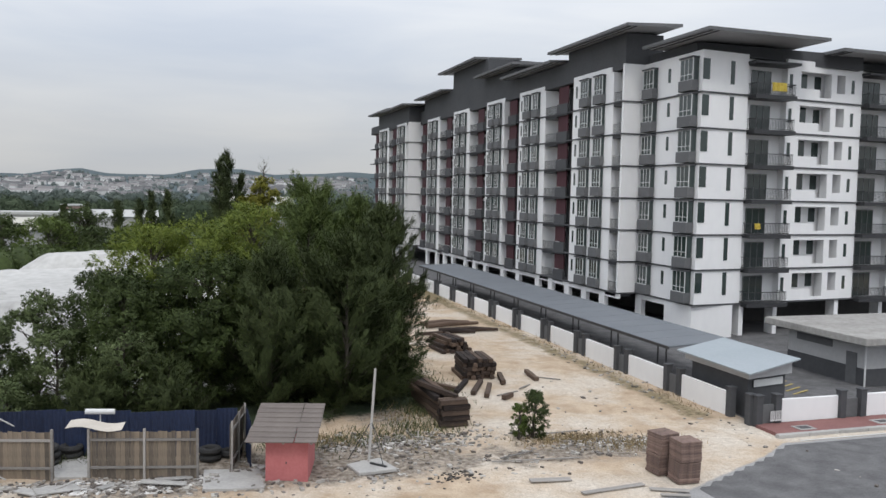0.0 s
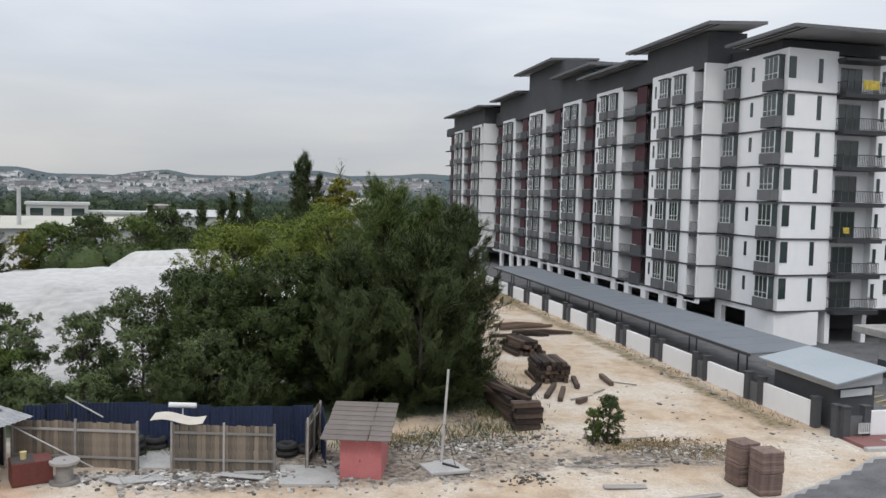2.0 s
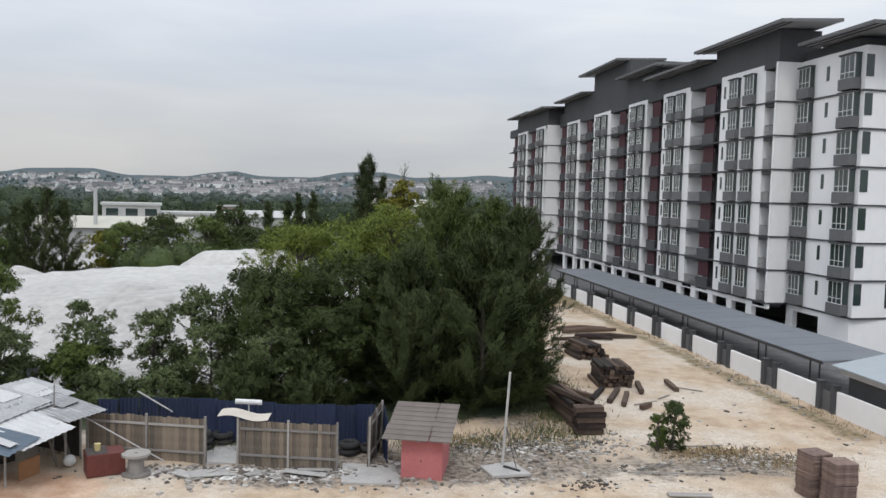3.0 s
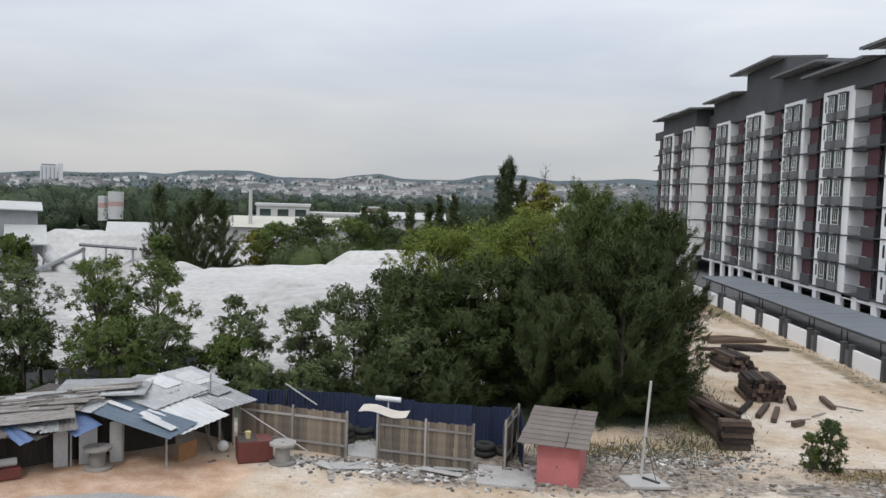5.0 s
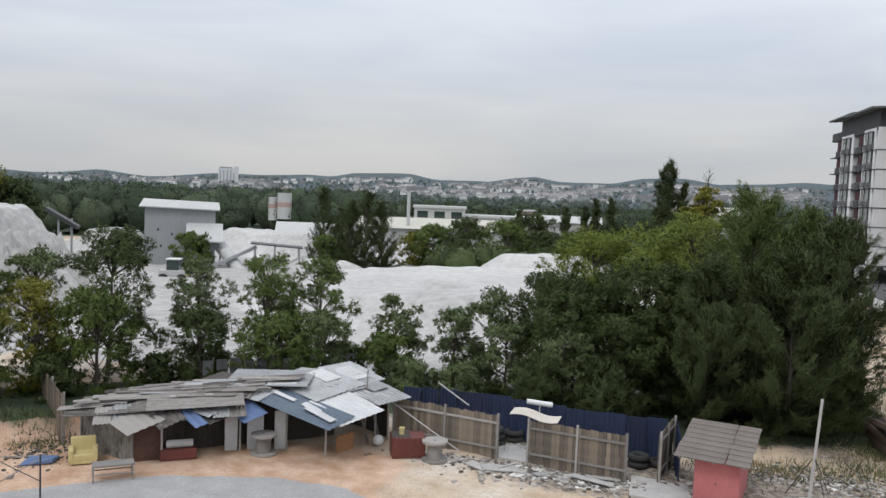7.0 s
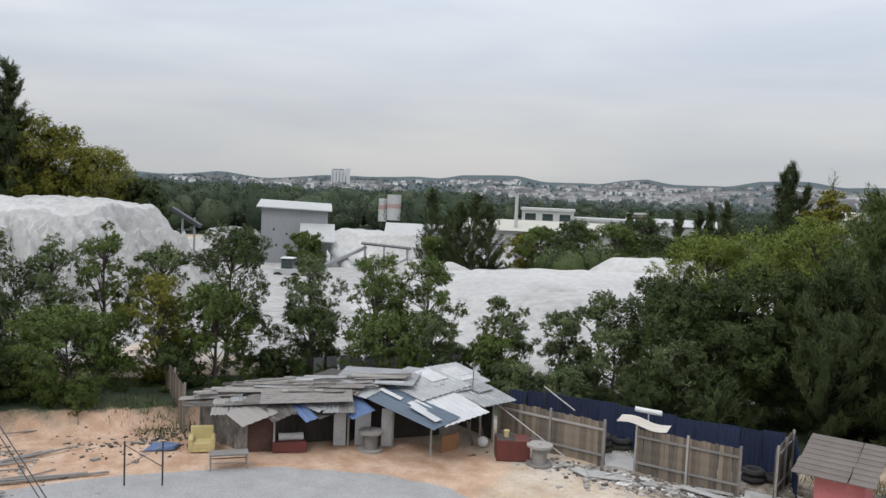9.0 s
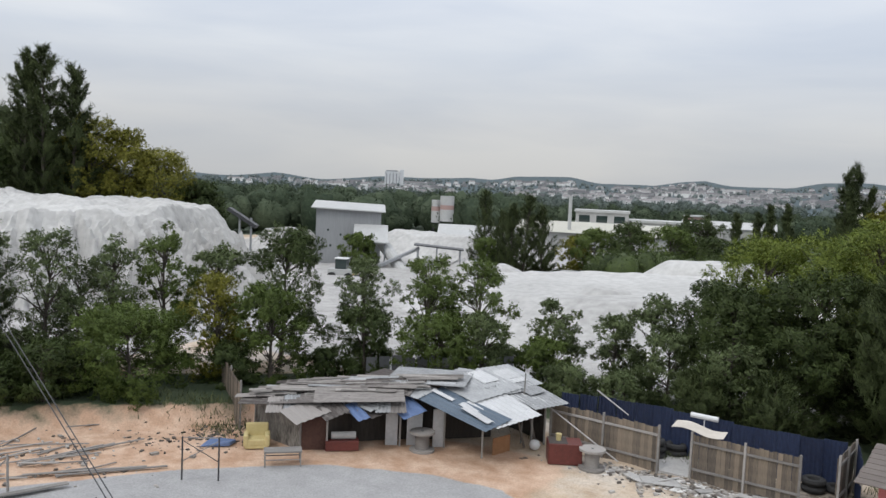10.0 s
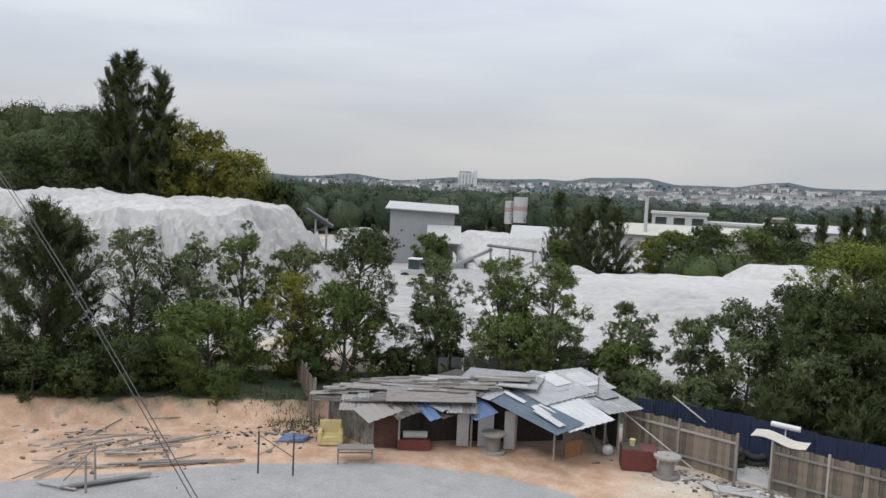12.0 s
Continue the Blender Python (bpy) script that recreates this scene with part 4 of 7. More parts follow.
# the row behind the sheds: x, y, height, radius, leaf, leaves
for i, (x, y, h, r, lf, n, st) in enumerate([
    (-39.0, 27.0, 9.2, 3.0, NEEDLE, 26000, "weep"), (-42.0, 30.5, 9.4, 2.4, LEAF_GREY, 11000, "broad"), (-37.4, 31.5, 8.7, 1.9, LEAF_GREY, 9000, "broad"),
    (-35.6, 34.6, 8.4, 1.7, LEAF_GREY, 8000, "broad"), (-33.6, 36.6, 9.0, 1.9, LEAF, 11000, "broad"), (-31.4, 31.6, 5.0, 3.2, LEAF, 21000, "broad"),
    (-31.4, 38.8, 7.9, 1.7, LEAF_GREY, 8000, "broad"), (-29.6, 36.2, 6.6, 1.8, LEAF_YELLOW, 8000, "broad"), (-28.4, 40.6, 9.1, 2.4, LEAF_DARK, 16000, "broad"),
    (-26.6, 37.2, 6.2, 1.8, LEAF, 10000, "broad"), (-24.2, 43.6, 7.4, 1.8, LEAF_GREY, 9000, "broad"), (-23.2, 41.8, 5.0, 1.8, LEAF_DARK, 9000, "broad"),
    (-21.0, 45.6, 7.8, 1.9, LEAF, 10000, "broad"), (-18.2, 47.0, 7.5, 2.0, LEAF, 11000, "broad"), (-19.6, 43.6, 4.5, 2.4, LEAF, 12000, "broad"),
    (-17.0, 45.0, 4.6, 1.6, LEAF_GREY, 7000, "broad"), (-13.4, 47.6, 5.4, 1.6, LEAF_GREY, 9000, "broad"), (-13.8, 46.4, 3.6, 1.5, LEAF, 7000, "broad"),
    (-10.0, 48.6, 4.7, 1.5, LEAF_GREY, 7000, "broad"), (-8.0, 50.0, 5.9, 1.6, LEAF_GREY, 8000, "broad"), (-6.6, 46.8, 4.4, 1.7, LEAF_GREY, 8000, "broad"),
    (-11.6, 44.8, 2.6, 1.5, LEAF_GREY, 6000, "broad"), (-8.4, 44.2, 2.6, 1.6, LEAF_GREY, 6000, "broad"), (-4.4, 43.6, 3.2, 1.9, NEEDLE, 7000, "weep"),
    (-0.8, 43.0, 3.4, 2.0, NEEDLE, 8000, "weep"), (-35.0, 29.6, 3.6, 1.8, LEAF_DARK, 8000, "broad"), (-38.2, 26.0, 3.4, 1.8, LEAF_GREY, 7000, "broad"), (-28.2, 35.6, 3.2, 1.5, LEAF_DARK, 7000, "broad"),
    (-43.5, 24.5, 9.6, 2.4, NEEDLE, 12000, "weep"), (-47.0, 29.0, 9.0, 2.5, LEAF, 9000, "broad"),
]):
    low = h < 4
    label = DUSTY if lf is LEAF_GREY else AUTUMN if lf is LEAF_YELLOW else CASU if lf is NEEDLE else GREEN
    if low:
        label = "low dusty shrub among the trees" if lf is LEAF_GREY else "low dark green shrub among the trees"
    tree("shrub" if low else "young_tree", x, y, h * (1.0 if low else 1.07), r * 1.1, lf, label, 30 + i, st, int(n * 1.05), 0.125, 0.02 if low else 0.07, group="shrubs" if low else "trees behind the sheds")

for i in range(15):
    u = i / 21
    x = -46 + 20.0 * u + 0.4 * math.sin(i * 2.1)
    y = float(np.interp(x, *zip(*BANK_EDGE))) + 1.9 + (i % 2) * 2.6 + 0.5 * math.cos(i * 1.7)
    lf = (LEAF_DARK, NEEDLE)[i % 2]
    tree("shrub", x, y, 2.2 + 0.9 * (i % 3) * 0.6, 1.5, lf, "low dark green shrub among the trees", 120 + i, "broad", 3000, 0.14, 0.01, z0=0.8, group="shrubs")
for i, (x, y, h, lf) in enumerate(((-25.2, 40.4, 2.6, LEAF_DARK), (-16.2, 46.6, 2.8, LEAF_GREY), (-3.0, 45.0, 5.0, LEAF_GREY), (-38.0, 34.2, 7.0, LEAF_DARK))):
    tree("young_tree", x, y, h, h * 0.36 + 0.3, lf, DUSTY if lf is LEAF_GREY else GREEN, 150 + i, "broad", 6000, 0.125, 0.03, group="trees behind the sheds")

tree("bare_tree", 8.0, 99.8, 15.8, 1.7, LEAF_GREY, "thin leafless tree with fine grey twigs", 13, "weep", 260, 0.1, 0.35)
# the small shrub beside the track, two-pronged
tree("garden_shrub", 16.5, 37.0, 2.5, 0.82, LEAF_DARK, "small dense dark evergreen shrub on bare ground", 90, "broad", 5500, 0.075, 0.02)
tree("garden_shrub", 15.7, 36.8, 1.9, 0.5, LEAF, "small lighter green shoot beside the evergreen shrub", 91, "broad", 2200, 0.075, 0.1)



def tufts(name, spots, seed, height, material, label):
    """Blades of dry grass and weeds round the given spots: (x, y, spread x, spread y, count)."""
    rng = np.random.default_rng(seed)
    allq = []
    for x, y, sx, sy, n in spots:
        px_ = rng.normal(x, sx, n)
        py_ = rng.normal(y, sy, n)
        hgt = height * rng.uniform(0.3, 1.2, n)
        c = np.stack([px_, py_, hgt / 2 + ground_height(px_, py_)], -1)
        ax = rng.normal(0, 0.45, (n, 3))
        ax[:, 2] = 1
        ax *= hgt[:, None] / 2
        sd = rng.normal(0, 1, (n, 3))
        sd[:, 2] = 0
        sd *= 0.022 / (np.linalg.norm(sd, axis=1)[:, None] + 1e-9)
        allq.append(np.stack([c - ax - sd, c - ax + sd, c + ax + sd * 0.2, c + ax - sd * 0.2], 1))
    return solid(name, quads_mesh(name, np.concatenate(allq), material), None, label, "grass", kind="stuff")


STRAW = mat("dry_grass", (0.15, 0.11, 0.055), (0.36, 0.28, 0.16), 1.0, 5, 0.9, bump=0, island=0.6, where="world")
WEED = mat("weed_green", (0.034, 0.046, 0.016), (0.10, 0.115, 0.045), 1.0, 5, 0.9, bump=0, island=0.6, where="world")
tufts("dry_grass", [(18.3, 36.2, 1.3, 0.5, 900), (21.0, 34.8, 1.4, 0.5, 500), (8.6, 38.6, 1.6, 0.8, 250), (11.6, 41.0, 0.9, 2.0, 500), (6.2, 38.8, 0.7, 0.8, 400)]
      + [(28.1, 40 + 3 * k, 0.3, 0.8, (30, 70, 15)[k % 3]) for k in range(20)] + [(24 - k % 3, 84 + 2 * k, 2.5, 2, 300) for k in range(10)], 5, 0.26, STRAW, "dry straw-coloured grass on the sandy ground")
tufts("weeds", [(13.8, 46 + 2.5 * k, 0.9, 1.4, 700) for k in range(9)] + [(-3, 38.6, 4, 0.4, 900), (-26, 31.6, 2, 0.8, 900), (7.5, 38.6, 2.2, 0.8, 700), (11.5, 39.8, 1.2, 0.8, 500), (12.6, 43.2, 0.8, 1, 900)], 6, 0.32, WEED, "green weeds along the edge of the trees")
# ---- yard things ----
def slab_between(bm, a, b, width, thick):
    """A straight plank from a to b, its broad side up."""
    a, b = Vector(a), Vector(b)
    d = b - a
    m = Matrix.Translation(a) @ d.to_track_quat("X", "Z").to_matrix().to_4x4()
    return cuboid(bm, 0, d.length, -width / 2, width / 2, -thick / 2, thick / 2, m)


def build_hut():
    h = thing("pink_hut", "small faded pink hut with a weathered shingled roof", "hut", at=pose(4.3, 34.9, 0, 0, 0, -15))
    bm = bmesh.new()
    cuboid(bm, -0.85, 0.85, -1.35, 1.35, -0.1, 1.75)
    soften(bm, 0.02)
    part("wall", bm, PINK, h)
    bm = bmesh.new()
    for x in (-0.87, 0.79):
        cuboid(bm, x, x + 0.08, -1.37, -1.29, -0.1, 1.78)
    cuboid(bm, -0.87, 0.87, -1.38, -1.34, 1.62, 1.76)
    part("corner_trim", bm, PINK, h)
    bm = bmesh.new()
    cuboid(bm, -0.05, 0.0, -1.357, -1.351, 0.75, 0.85)
    part("vent_hole", bm, STEEL, h)
    # lapped courses, each in two lengths
    tilt = math.degrees(math.atan2(0.62, 3.6))
    rng = random.Random(4)
    for nm, width, x in (("long", 1.95, -0.64), ("short", 0.9, 0.80)):
        bm = bmesh.new()
        cuboid(bm, -width / 2, width / 2, -0.29, 0.29, 0, 0.035)
        course = mesh_of("roof_course", bm, SHINGLE)
        for j in range(8):
            part("roof_course", course, None, h, at=pose(x + rng.uniform(-0.03, 0.03), -1.62 + 0.462 * j, 1.83 + 0.462 * j * 0.172 + 0.012, tilt - 2.6, 0, rng.uniform(-0.6, 0.6)))
    bm = bmesh.new()
    for x in (-1.4, -0.1, 1.05):
        slab_between(bm, (x, -1.8, 1.76), (x, 1.8, 2.38), 0.08, 0.1)
    part("rafter", bm, GREYPLANK, h)


build_hut()


def build_pole():
    p = thing("signal_post", "leaning pale pole on a concrete pad", "pole")
    bm = bmesh.new()
    tube(bm, (7.72, 35.0, 0.05), (7.98, 35.1, 4.25), 0.065, 0.055, 8)
    part("pole", bm, CONCRETE, p)
    bm = bmesh.new()
    prism(bm, [(7.0, 33.6), (8.75, 33.8), (8.3, 35.4), (6.7, 34.9)], -0.05, 0.12)
    soften(bm, 0.03)
    part("pad", bm, CONCRETE, p)
    for q in ((6.9, 35.6, 0.05), (8.7, 36.2, 0.05), (8.2, 34.1, 0.1)):
        bm = bmesh.new()
        tube(bm, (7.82, 35.04, 1.9), q, 0.018, sides=5)
        part("stay", bm, STEEL, p)
    bm = bmesh.new()
    slab_between(bm, (7.7, 34.6, 0.18), (8.3, 34.0, 0.15), 0.08, 0.08)
    part("bar", bm, STEEL, p)


build_pole()


def box_mesh(name, lx, ly, lz, material, bevel=0.02):
    bm = bmesh.new()
    cuboid(bm, -lx / 2, lx / 2, -ly / 2, ly / 2, 0, lz)
    soften(bm, bevel)
    return mesh_of(name, bm, material)


def build_bricks():
    """Pallets of bricks, each a block of separate layers."""
    layer = box_mesh("brick_layer", 1.0, 0.95, 0.105, BRICKRED, 0.014)
    rng = random.Random(8)
    for x, y, z, turn, n in ((19.98, 30.85, 0.02, 6, 4), (20.3, 29.65, 0.02, -4, 4), (20.0, 30.85, 0.93, 10, 4), (20.34, 29.65, 0.93, -1, 4)):
        b = thing("brick_pallet", "strapped block of dull red bricks, stacked on another", "bricks", at=pose(x, y, z, 0, 0, turn), group="brick pallets")
        for k in range(2 * n):
            part("brick_layer", layer, None, b, at=pose(rng.uniform(-0.02, 0.02), rng.uniform(-0.02, 0.02), 0.111 * k, 0, 0, rng.uniform(-1.2, 1.2)))


build_bricks()


def sleeper(x, y, z, turn, length=2.6, name="sleeper", pitch=0.0, w=0.3, h=0.26):
    key = round(length, 1), w, h
    if key not in SLEEPERS:
        SLEEPERS[key] = box_mesh(name, length, w, h, TIMBER, 0.02)
    ob = new(name, SLEEPERS[key])
    ob.matrix_basis = pose(x, y, z, 0, pitch, turn)
    return tagged(ob, "old dark timber railway sleeper lying in a stack", "timber", group="timber stacks")


SLEEPERS = {}
rng = random.Random(3)
# the near stack: ends towards the road
for k in range(5):
    for i in range(3):
        sleeper(12.75 + 0.36 * i - 0.05 * k + rng.uniform(-0.05, 0.05), 42.6 + 0.1 * k + rng.uniform(-0.3, 0.3), 0.02 + 0.285 * k, 93 + rng.uniform(-5, 5), 4.4)
for k in range(5):
    for i in range(2):
        sleeper(13.25 + 0.06 * (k % 2) + rng.uniform(-0.06, 0.06), 39.75 + 0.36 * i, 0.02 + 0.285 * k, rng.uniform(-5, 5), 1.5)
sleeper(12.7, 41.6, 1.47, 118, 3.4, pitch=-5)
# the middle stack
for k in range(5):
    for i in range(7 if k < 4 else 6):
        sleeper(17.3 + 0.325 * i + 0.04 * k + rng.uniform(-0.02, 0.02), 51.0 + rng.uniform(-0.2, 0.2), 0.02 + 0.275 * k, 84 + rng.uniform(-1.5, 1.5), 2.8)
# the far stack
for k in range(4):
    for i in range(7 - k):
        sleeper(18.4 + 0.36 * i + 0.15 * k + rng.uniform(-0.03, 0.03), 60.0 + rng.uniform(-0.4, 0.4), 0.02 + 0.275 * k, 96 + rng.uniform(-3, 3), 3.0)
# loose ones
for x, y, turn, l in ((16.3, 47.6, 60, 3.2), (17.2, 47.2, 62, 3.4), (17.6, 46.3, 66, 3.0), (15.2, 47.8, 120, 2.6), (19.6, 49.2, 75, 2.6), (21.9, 49.6, 82, 2.6), (18.2, 44.6, 40, 1.0), (20.0, 66.6, 12, 2.2)):
    sleeper(x, y, 0.02, turn, l)
for x, y, turn, l in ((22.8, 71.6, 12, 5.0), (23.2, 70.6, 16, 5.6), (24.0, 67.4, 2, 4.8), (22.4, 66.9, -14, 3.2)):
    bm = bmesh.new()
    tube(bm, (-l / 2, 0, 0.24), (0, 0.12, 0.26), 0.22, 0.25, 9)
    tube(bm, (-0.1, 0.11, 0.26), (l / 2, -0.08, 0.16), 0.245, 0.13, 9)
    solid("log", bm, TIMBER, "long weathered log on dry grass", "log", at=pose(x, y, 0, 0, 0, turn))

THINPLANK = {}


def loose_plank(x, y, turn, length, width=0.16, material=GREYPLANK, z=0.03, pitch=0.0, label="grey weathered plank lying on the ground", name="plank"):
    key = (round(length, 1), width, material.name)
    if key not in THINPLANK:
        THINPLANK[key] = box_mesh("plank", length, width, 0.05, material, 0.006)
    ob = new(name, THINPLANK[key])
    ob.matrix_basis = pose(x, y, z, 0, pitch, turn)
    return tagged(ob, label, "plank", group="loose planks")


for x, y, turn, l, w in ((14.7, 31.0, -8, 1.8, 0.4), (16.8, 29.4, 6, 3.0, 0.3), (19.0, 28.7, -24, 1.6, 0.3), (18.9, 28.1, -18, 1.2, 0.2), (22.6, 49.0, -40, 2.2, 0.1), (18.6, 45.6, 25, 1.8, 0.1),
                         (20.3, 47.0, 40, 1.4, 0.1), (17.8, 37.3, 4, 3.0, 0.08), (15.2, 33.6, -6, 4.2, 0.06), (14.6, 34.5, 20, 2.0, 0.08)):
    loose_plank(x, y, turn, l, w)
# the timber heap by the road bend
for x, y, turn, l, w, z in ((-25.7, 20.9, 64, 3.0, 0.26, 0.12), (-26.0, 20.6, 63, 2.8, 0.2, 0.06), (-24.8, 24.2, 47, 4.2, 0.12, 0.05), (-25.6, 23.6, 44, 4.6, 0.14, 0.09), (-26.8, 22.6, 54, 3.2, 0.1, 0.05),
                            (-27.6, 25.6, 76, 2.4, 0.12, 0.06), (-27.2, 26.2, 70, 3.4, 0.1, 0.1), (-29.6, 23.4, 80, 2.6, 0.12, 0.06), (-29.0, 21.2, 30, 2.4, 0.1, 0.05), (-28.4, 20.4, 100, 2.0, 0.1, 0.08),
                            (-26.9, 19.4, 12, 1.8, 0.12, 0.05), (-30.4, 24.2, 62, 3.0, 0.1, 0.05), (-27.8, 23.2, 35, 1.6, 0.14, 0.12), (-28.8, 24.9, 88, 1.8, 0.08, 0.05)):
    loose_plank(x, y, turn, l, w, z=z)
rng = random.Random(61)
for _ in range(18):
    x, y = rng.gauss(-28.2, 2.4), rng.gauss(23.6, 1.7)
    if y > np.interp(x, *zip(*ROAD_EDGE)) + 0.6:
        loose_plank(x, y, rng.uniform(20, 110), rng.choice((1.2, 1.8, 2.6, 3.4)), 0.06, z=0.06 + float(ground_height(x, y)), pitch=rng.uniform(-2, 2), label="thin grey stick of scrap timber on orange soil", name="stick")
for i in range(2):
    bm = bmesh.new()
    tube(bm, (-25.6 - 0.9 * i, 19.7 + 1.1 * i, 0), (-25.75 - 0.9 * i, 19.8 + 1.1 * i, 1.35), 0.05, 0.04, 6)
    slab_between(bm, (-25.75 - 0.9 * i, 19.8 + 1.1 * i, 1.2), (-26.6 - 0.9 * i, 19.5 + 1.1 * i, 0.3), 0.06, 0.05)
    solid("stake", bm, GREYPLANK, "rough propped stake by the timber heap", "stake", group="stakes")


def board_fence(x0, y0, x1, y1, height, seed, gaps=()):
    """Upright boards on two rails between posts."""
    d = Vector((x1 - x0, y1 - y0, 0))
    f = thing("board_fence", "weathered upright board fence with two rails", "fence", at=pose(x0, y0, 0, 0, 0, math.degrees(math.atan2(d.y, d.x))), group="board fences")
    r = random.Random(seed)
    n = int(d.length / 0.185)
    variants = []
    for k in range(4):
        bm = bmesh.new()
        cuboid(bm, 0, 0.178 + 0.006 * k, -0.012, 0.012, -0.1, height - 0.015 * k)
        variants.append(mesh_of("board", bm, PLANK))
    for i in range(n):
        part("board", r.choice(variants), None, f, at=pose(i * d.length / n, r.uniform(-0.015, 0.015), r.uniform(-0.03, 0.02), 0, r.uniform(-0.5, 0.5), 0))
    for z in (0.42, height - 0.42):
        bm = bmesh.new()
        cuboid(bm, 0, d.length, -0.075, -0.02, z, z + 0.1)
        part("rail", bm, GREYPLANK, f)
    for s in (0.02, d.length / 2, d.length - 0.1):
        bm = bmesh.new()
        cuboid(bm, s, s + 0.09, -0.12, -0.03, -0.1, height + 0.1)
        part("post", bm, GREYPLANK, f)
    return f


board_fence(-10.6, 37.6, -5.2, 36.2, 2.0, 1)
board_fence(-3.9, 36.0, 0.5, 35.0, 2.0, 2)
board_fence(1.75, 35.2, 2.5, 38.2, 2.15, 3)
board_fence(-24.2, 31.4, -29.0, 36.0, 2.3, 4)

# navy sheet fence closing the yard
def sheet_mesh(name, lx, ly, material, ripples=0, amp=0.012, thick=0.012, cols=None):
    """A corrugated sheet in the xy-plane, centred, with ridges along y."""
    cols = cols or (max(2, ripples * 4) if ripples else 1)
    bm = bmesh.new()
    top, bot = [], []
    for i in range(cols + 1):
        x = -lx / 2 + lx * i / cols
        z = amp * math.sin(2 * math.pi * ripples * i / cols) if ripples else 0
        for lst, dz in ((top, thick), (bot, 0)):
            lst.append((bm.verts.new((x, -ly / 2, z + dz)), bm.verts.new((x, ly / 2, z + dz))))
    for i in range(cols):
        bm.faces.new((top[i][0], top[i + 1][0], top[i + 1][1], top[i][1]))
        bm.faces.new((bot[i][1], bot[i + 1][1], bot[i + 1][0], bot[i][0]))
        bm.faces.new((bot[i][0], bot[i + 1][0], top[i + 1][0], top[i][0]))
        bm.faces.new((top[i][1], top[i + 1][1], bot[i + 1][1], bot[i][1]))
    bm.faces.new((bot[0][1], bot[0][0], top[0][0], top[0][1]))
    bm.faces.new((top[-1][1], top[-1][0], bot[-1][0], bot[-1][1]))
    return mesh_of(name, bm, material)


navy = thing("sheet_fence", "dark navy corrugated sheet fence around a yard", "fence")
panel_ = sheet_mesh("sheet", 0.92, 2.1, NAVY, 5, 0.02)
for i in range(14):
    x = -10.2 + 0.92 * i
    part("sheet", panel_, None, navy, at=pose(x, 39.6 - 0.105 * i + 0.4 * math.sin(i * 0.45), 1.0 + 0.03 * (i % 3), 90, 0, -7))
for i in range(3):
    part("sheet", panel_, None, navy, at=pose(2.62, 37.9 - 0.9 * i, 1.02, 90, 0, -86))

# clutter of the yard
patch = bmesh.new()
prism(patch, [(-5.4, 36.3), (-3.9, 36.0), (-3.7, 38.8), (-5.6, 38.6)], -0.05, 0.06)
solid("concrete_slab", patch, CONCRETE, "cracked pale concrete slab at the yard gate", "slab")
bm = bmesh.new()
prism(bm, [(0.6, 33.4), (3.0, 33.0), (3.0, 35.4), (0.7, 35.8)], -0.05, 0.05)
solid("concrete_slab", bm, CONCRETE, "cracked pale concrete slab beside the hut", "slab")
CREAMSHEET = mat("cream_sheet", (0.42, 0.38, 0.33), (0.56, 0.52, 0.46), 1.5, 9, 0.8, bump=0.2)
solid("roof_sheet", sheet_mesh("roof_sheet", 2.2, 0.8, CREAMSHEET, 1, 0.09, 0.02, 16), None, "loose curled white sheet resting on the fence top", "sheet", at=pose(-3.6, 36.2, 2.15, 8, 3, -8))
bm = bmesh.new()
tube(bm, (-4.2, 38.0, 2.3), (-3.0, 37.9, 2.25), 0.12, sides=10)
tube(bm, (-3.6, 38.0, 0), (-3.6, 38.0, 2.2), 0.03, sides=6)
solid("white_tank", bm, FRAME, "white tubular tank on a thin post", "tank")


def torus(bm, major, minor, m, n=18, k=8):
    rings = []
    for i in range(n):
        a = 2 * math.pi * i / n
        rings.append([bm.verts.new(m @ Vector(((major + minor * math.cos(b)) * math.cos(a), (major + minor * math.cos(b)) * math.sin(a), minor * math.sin(b)))) for b in (2 * math.pi * j / k for j in range(k))])
    for i in range(n):
        for j in range(k):
            bm.faces.new((rings[i][j], rings[(i + 1) % n][j], rings[(i + 1) % n][(j + 1) % k], rings[i][(j + 1) % k]))


RUBBER = mat("tyre_rubber", (0.012, 0.012, 0.013), (0.03, 0.03, 0.03), 3, 20, 0.8, bump=0.2)
for x, y, z in ((-5.7, 38.2, 0.16), (-5.7, 38.2, 0.46), (-5.75, 38.15, 0.76), (-4.9, 39.0, 0.16), (-4.9, 39.0, 0.46), (1.0, 37.2, 0.16), (1.0, 37.2, 0.46), (1.9, 37.6, 0.16)):
    bm = bmesh.new()
    torus(bm, 0.36, 0.15, pose(0, 0, 0))
    solid("tyre", bm, RUBBER, "old black tyre lying flat in a pile", "tyre", group="tyres", at=pose(x, y, z))


def spool(x, y, s=1.0):
    d = thing("cable_spool", "empty wooden cable spool standing on end", "cable spool", at=pose(x, y, 0), group="cable spools")
    for z in (0.0, 0.82 * s):
        bm = bmesh.new()
        tube(bm, (0, 0, z), (0, 0, z + 0.1), 0.58 * s, sides=24)
        part("flange", bm, GREYPLANK, d)
    bm = bmesh.new()
    tube(bm, (0, 0, 0.1), (0, 0, 0.82 * s), 0.33 * s, sides=18)
    part("drum", bm, GREYPLANK, d)
    bm = bmesh.new()
    tube(bm, (0, 0, 0.82 * s + 0.1), (0, 0, 0.82 * s + 0.103), 0.07, sides=10)
    part("hub", bm, STEEL, d)


spool(-7.9, 35.0)
spool(-15.35, 33.3)

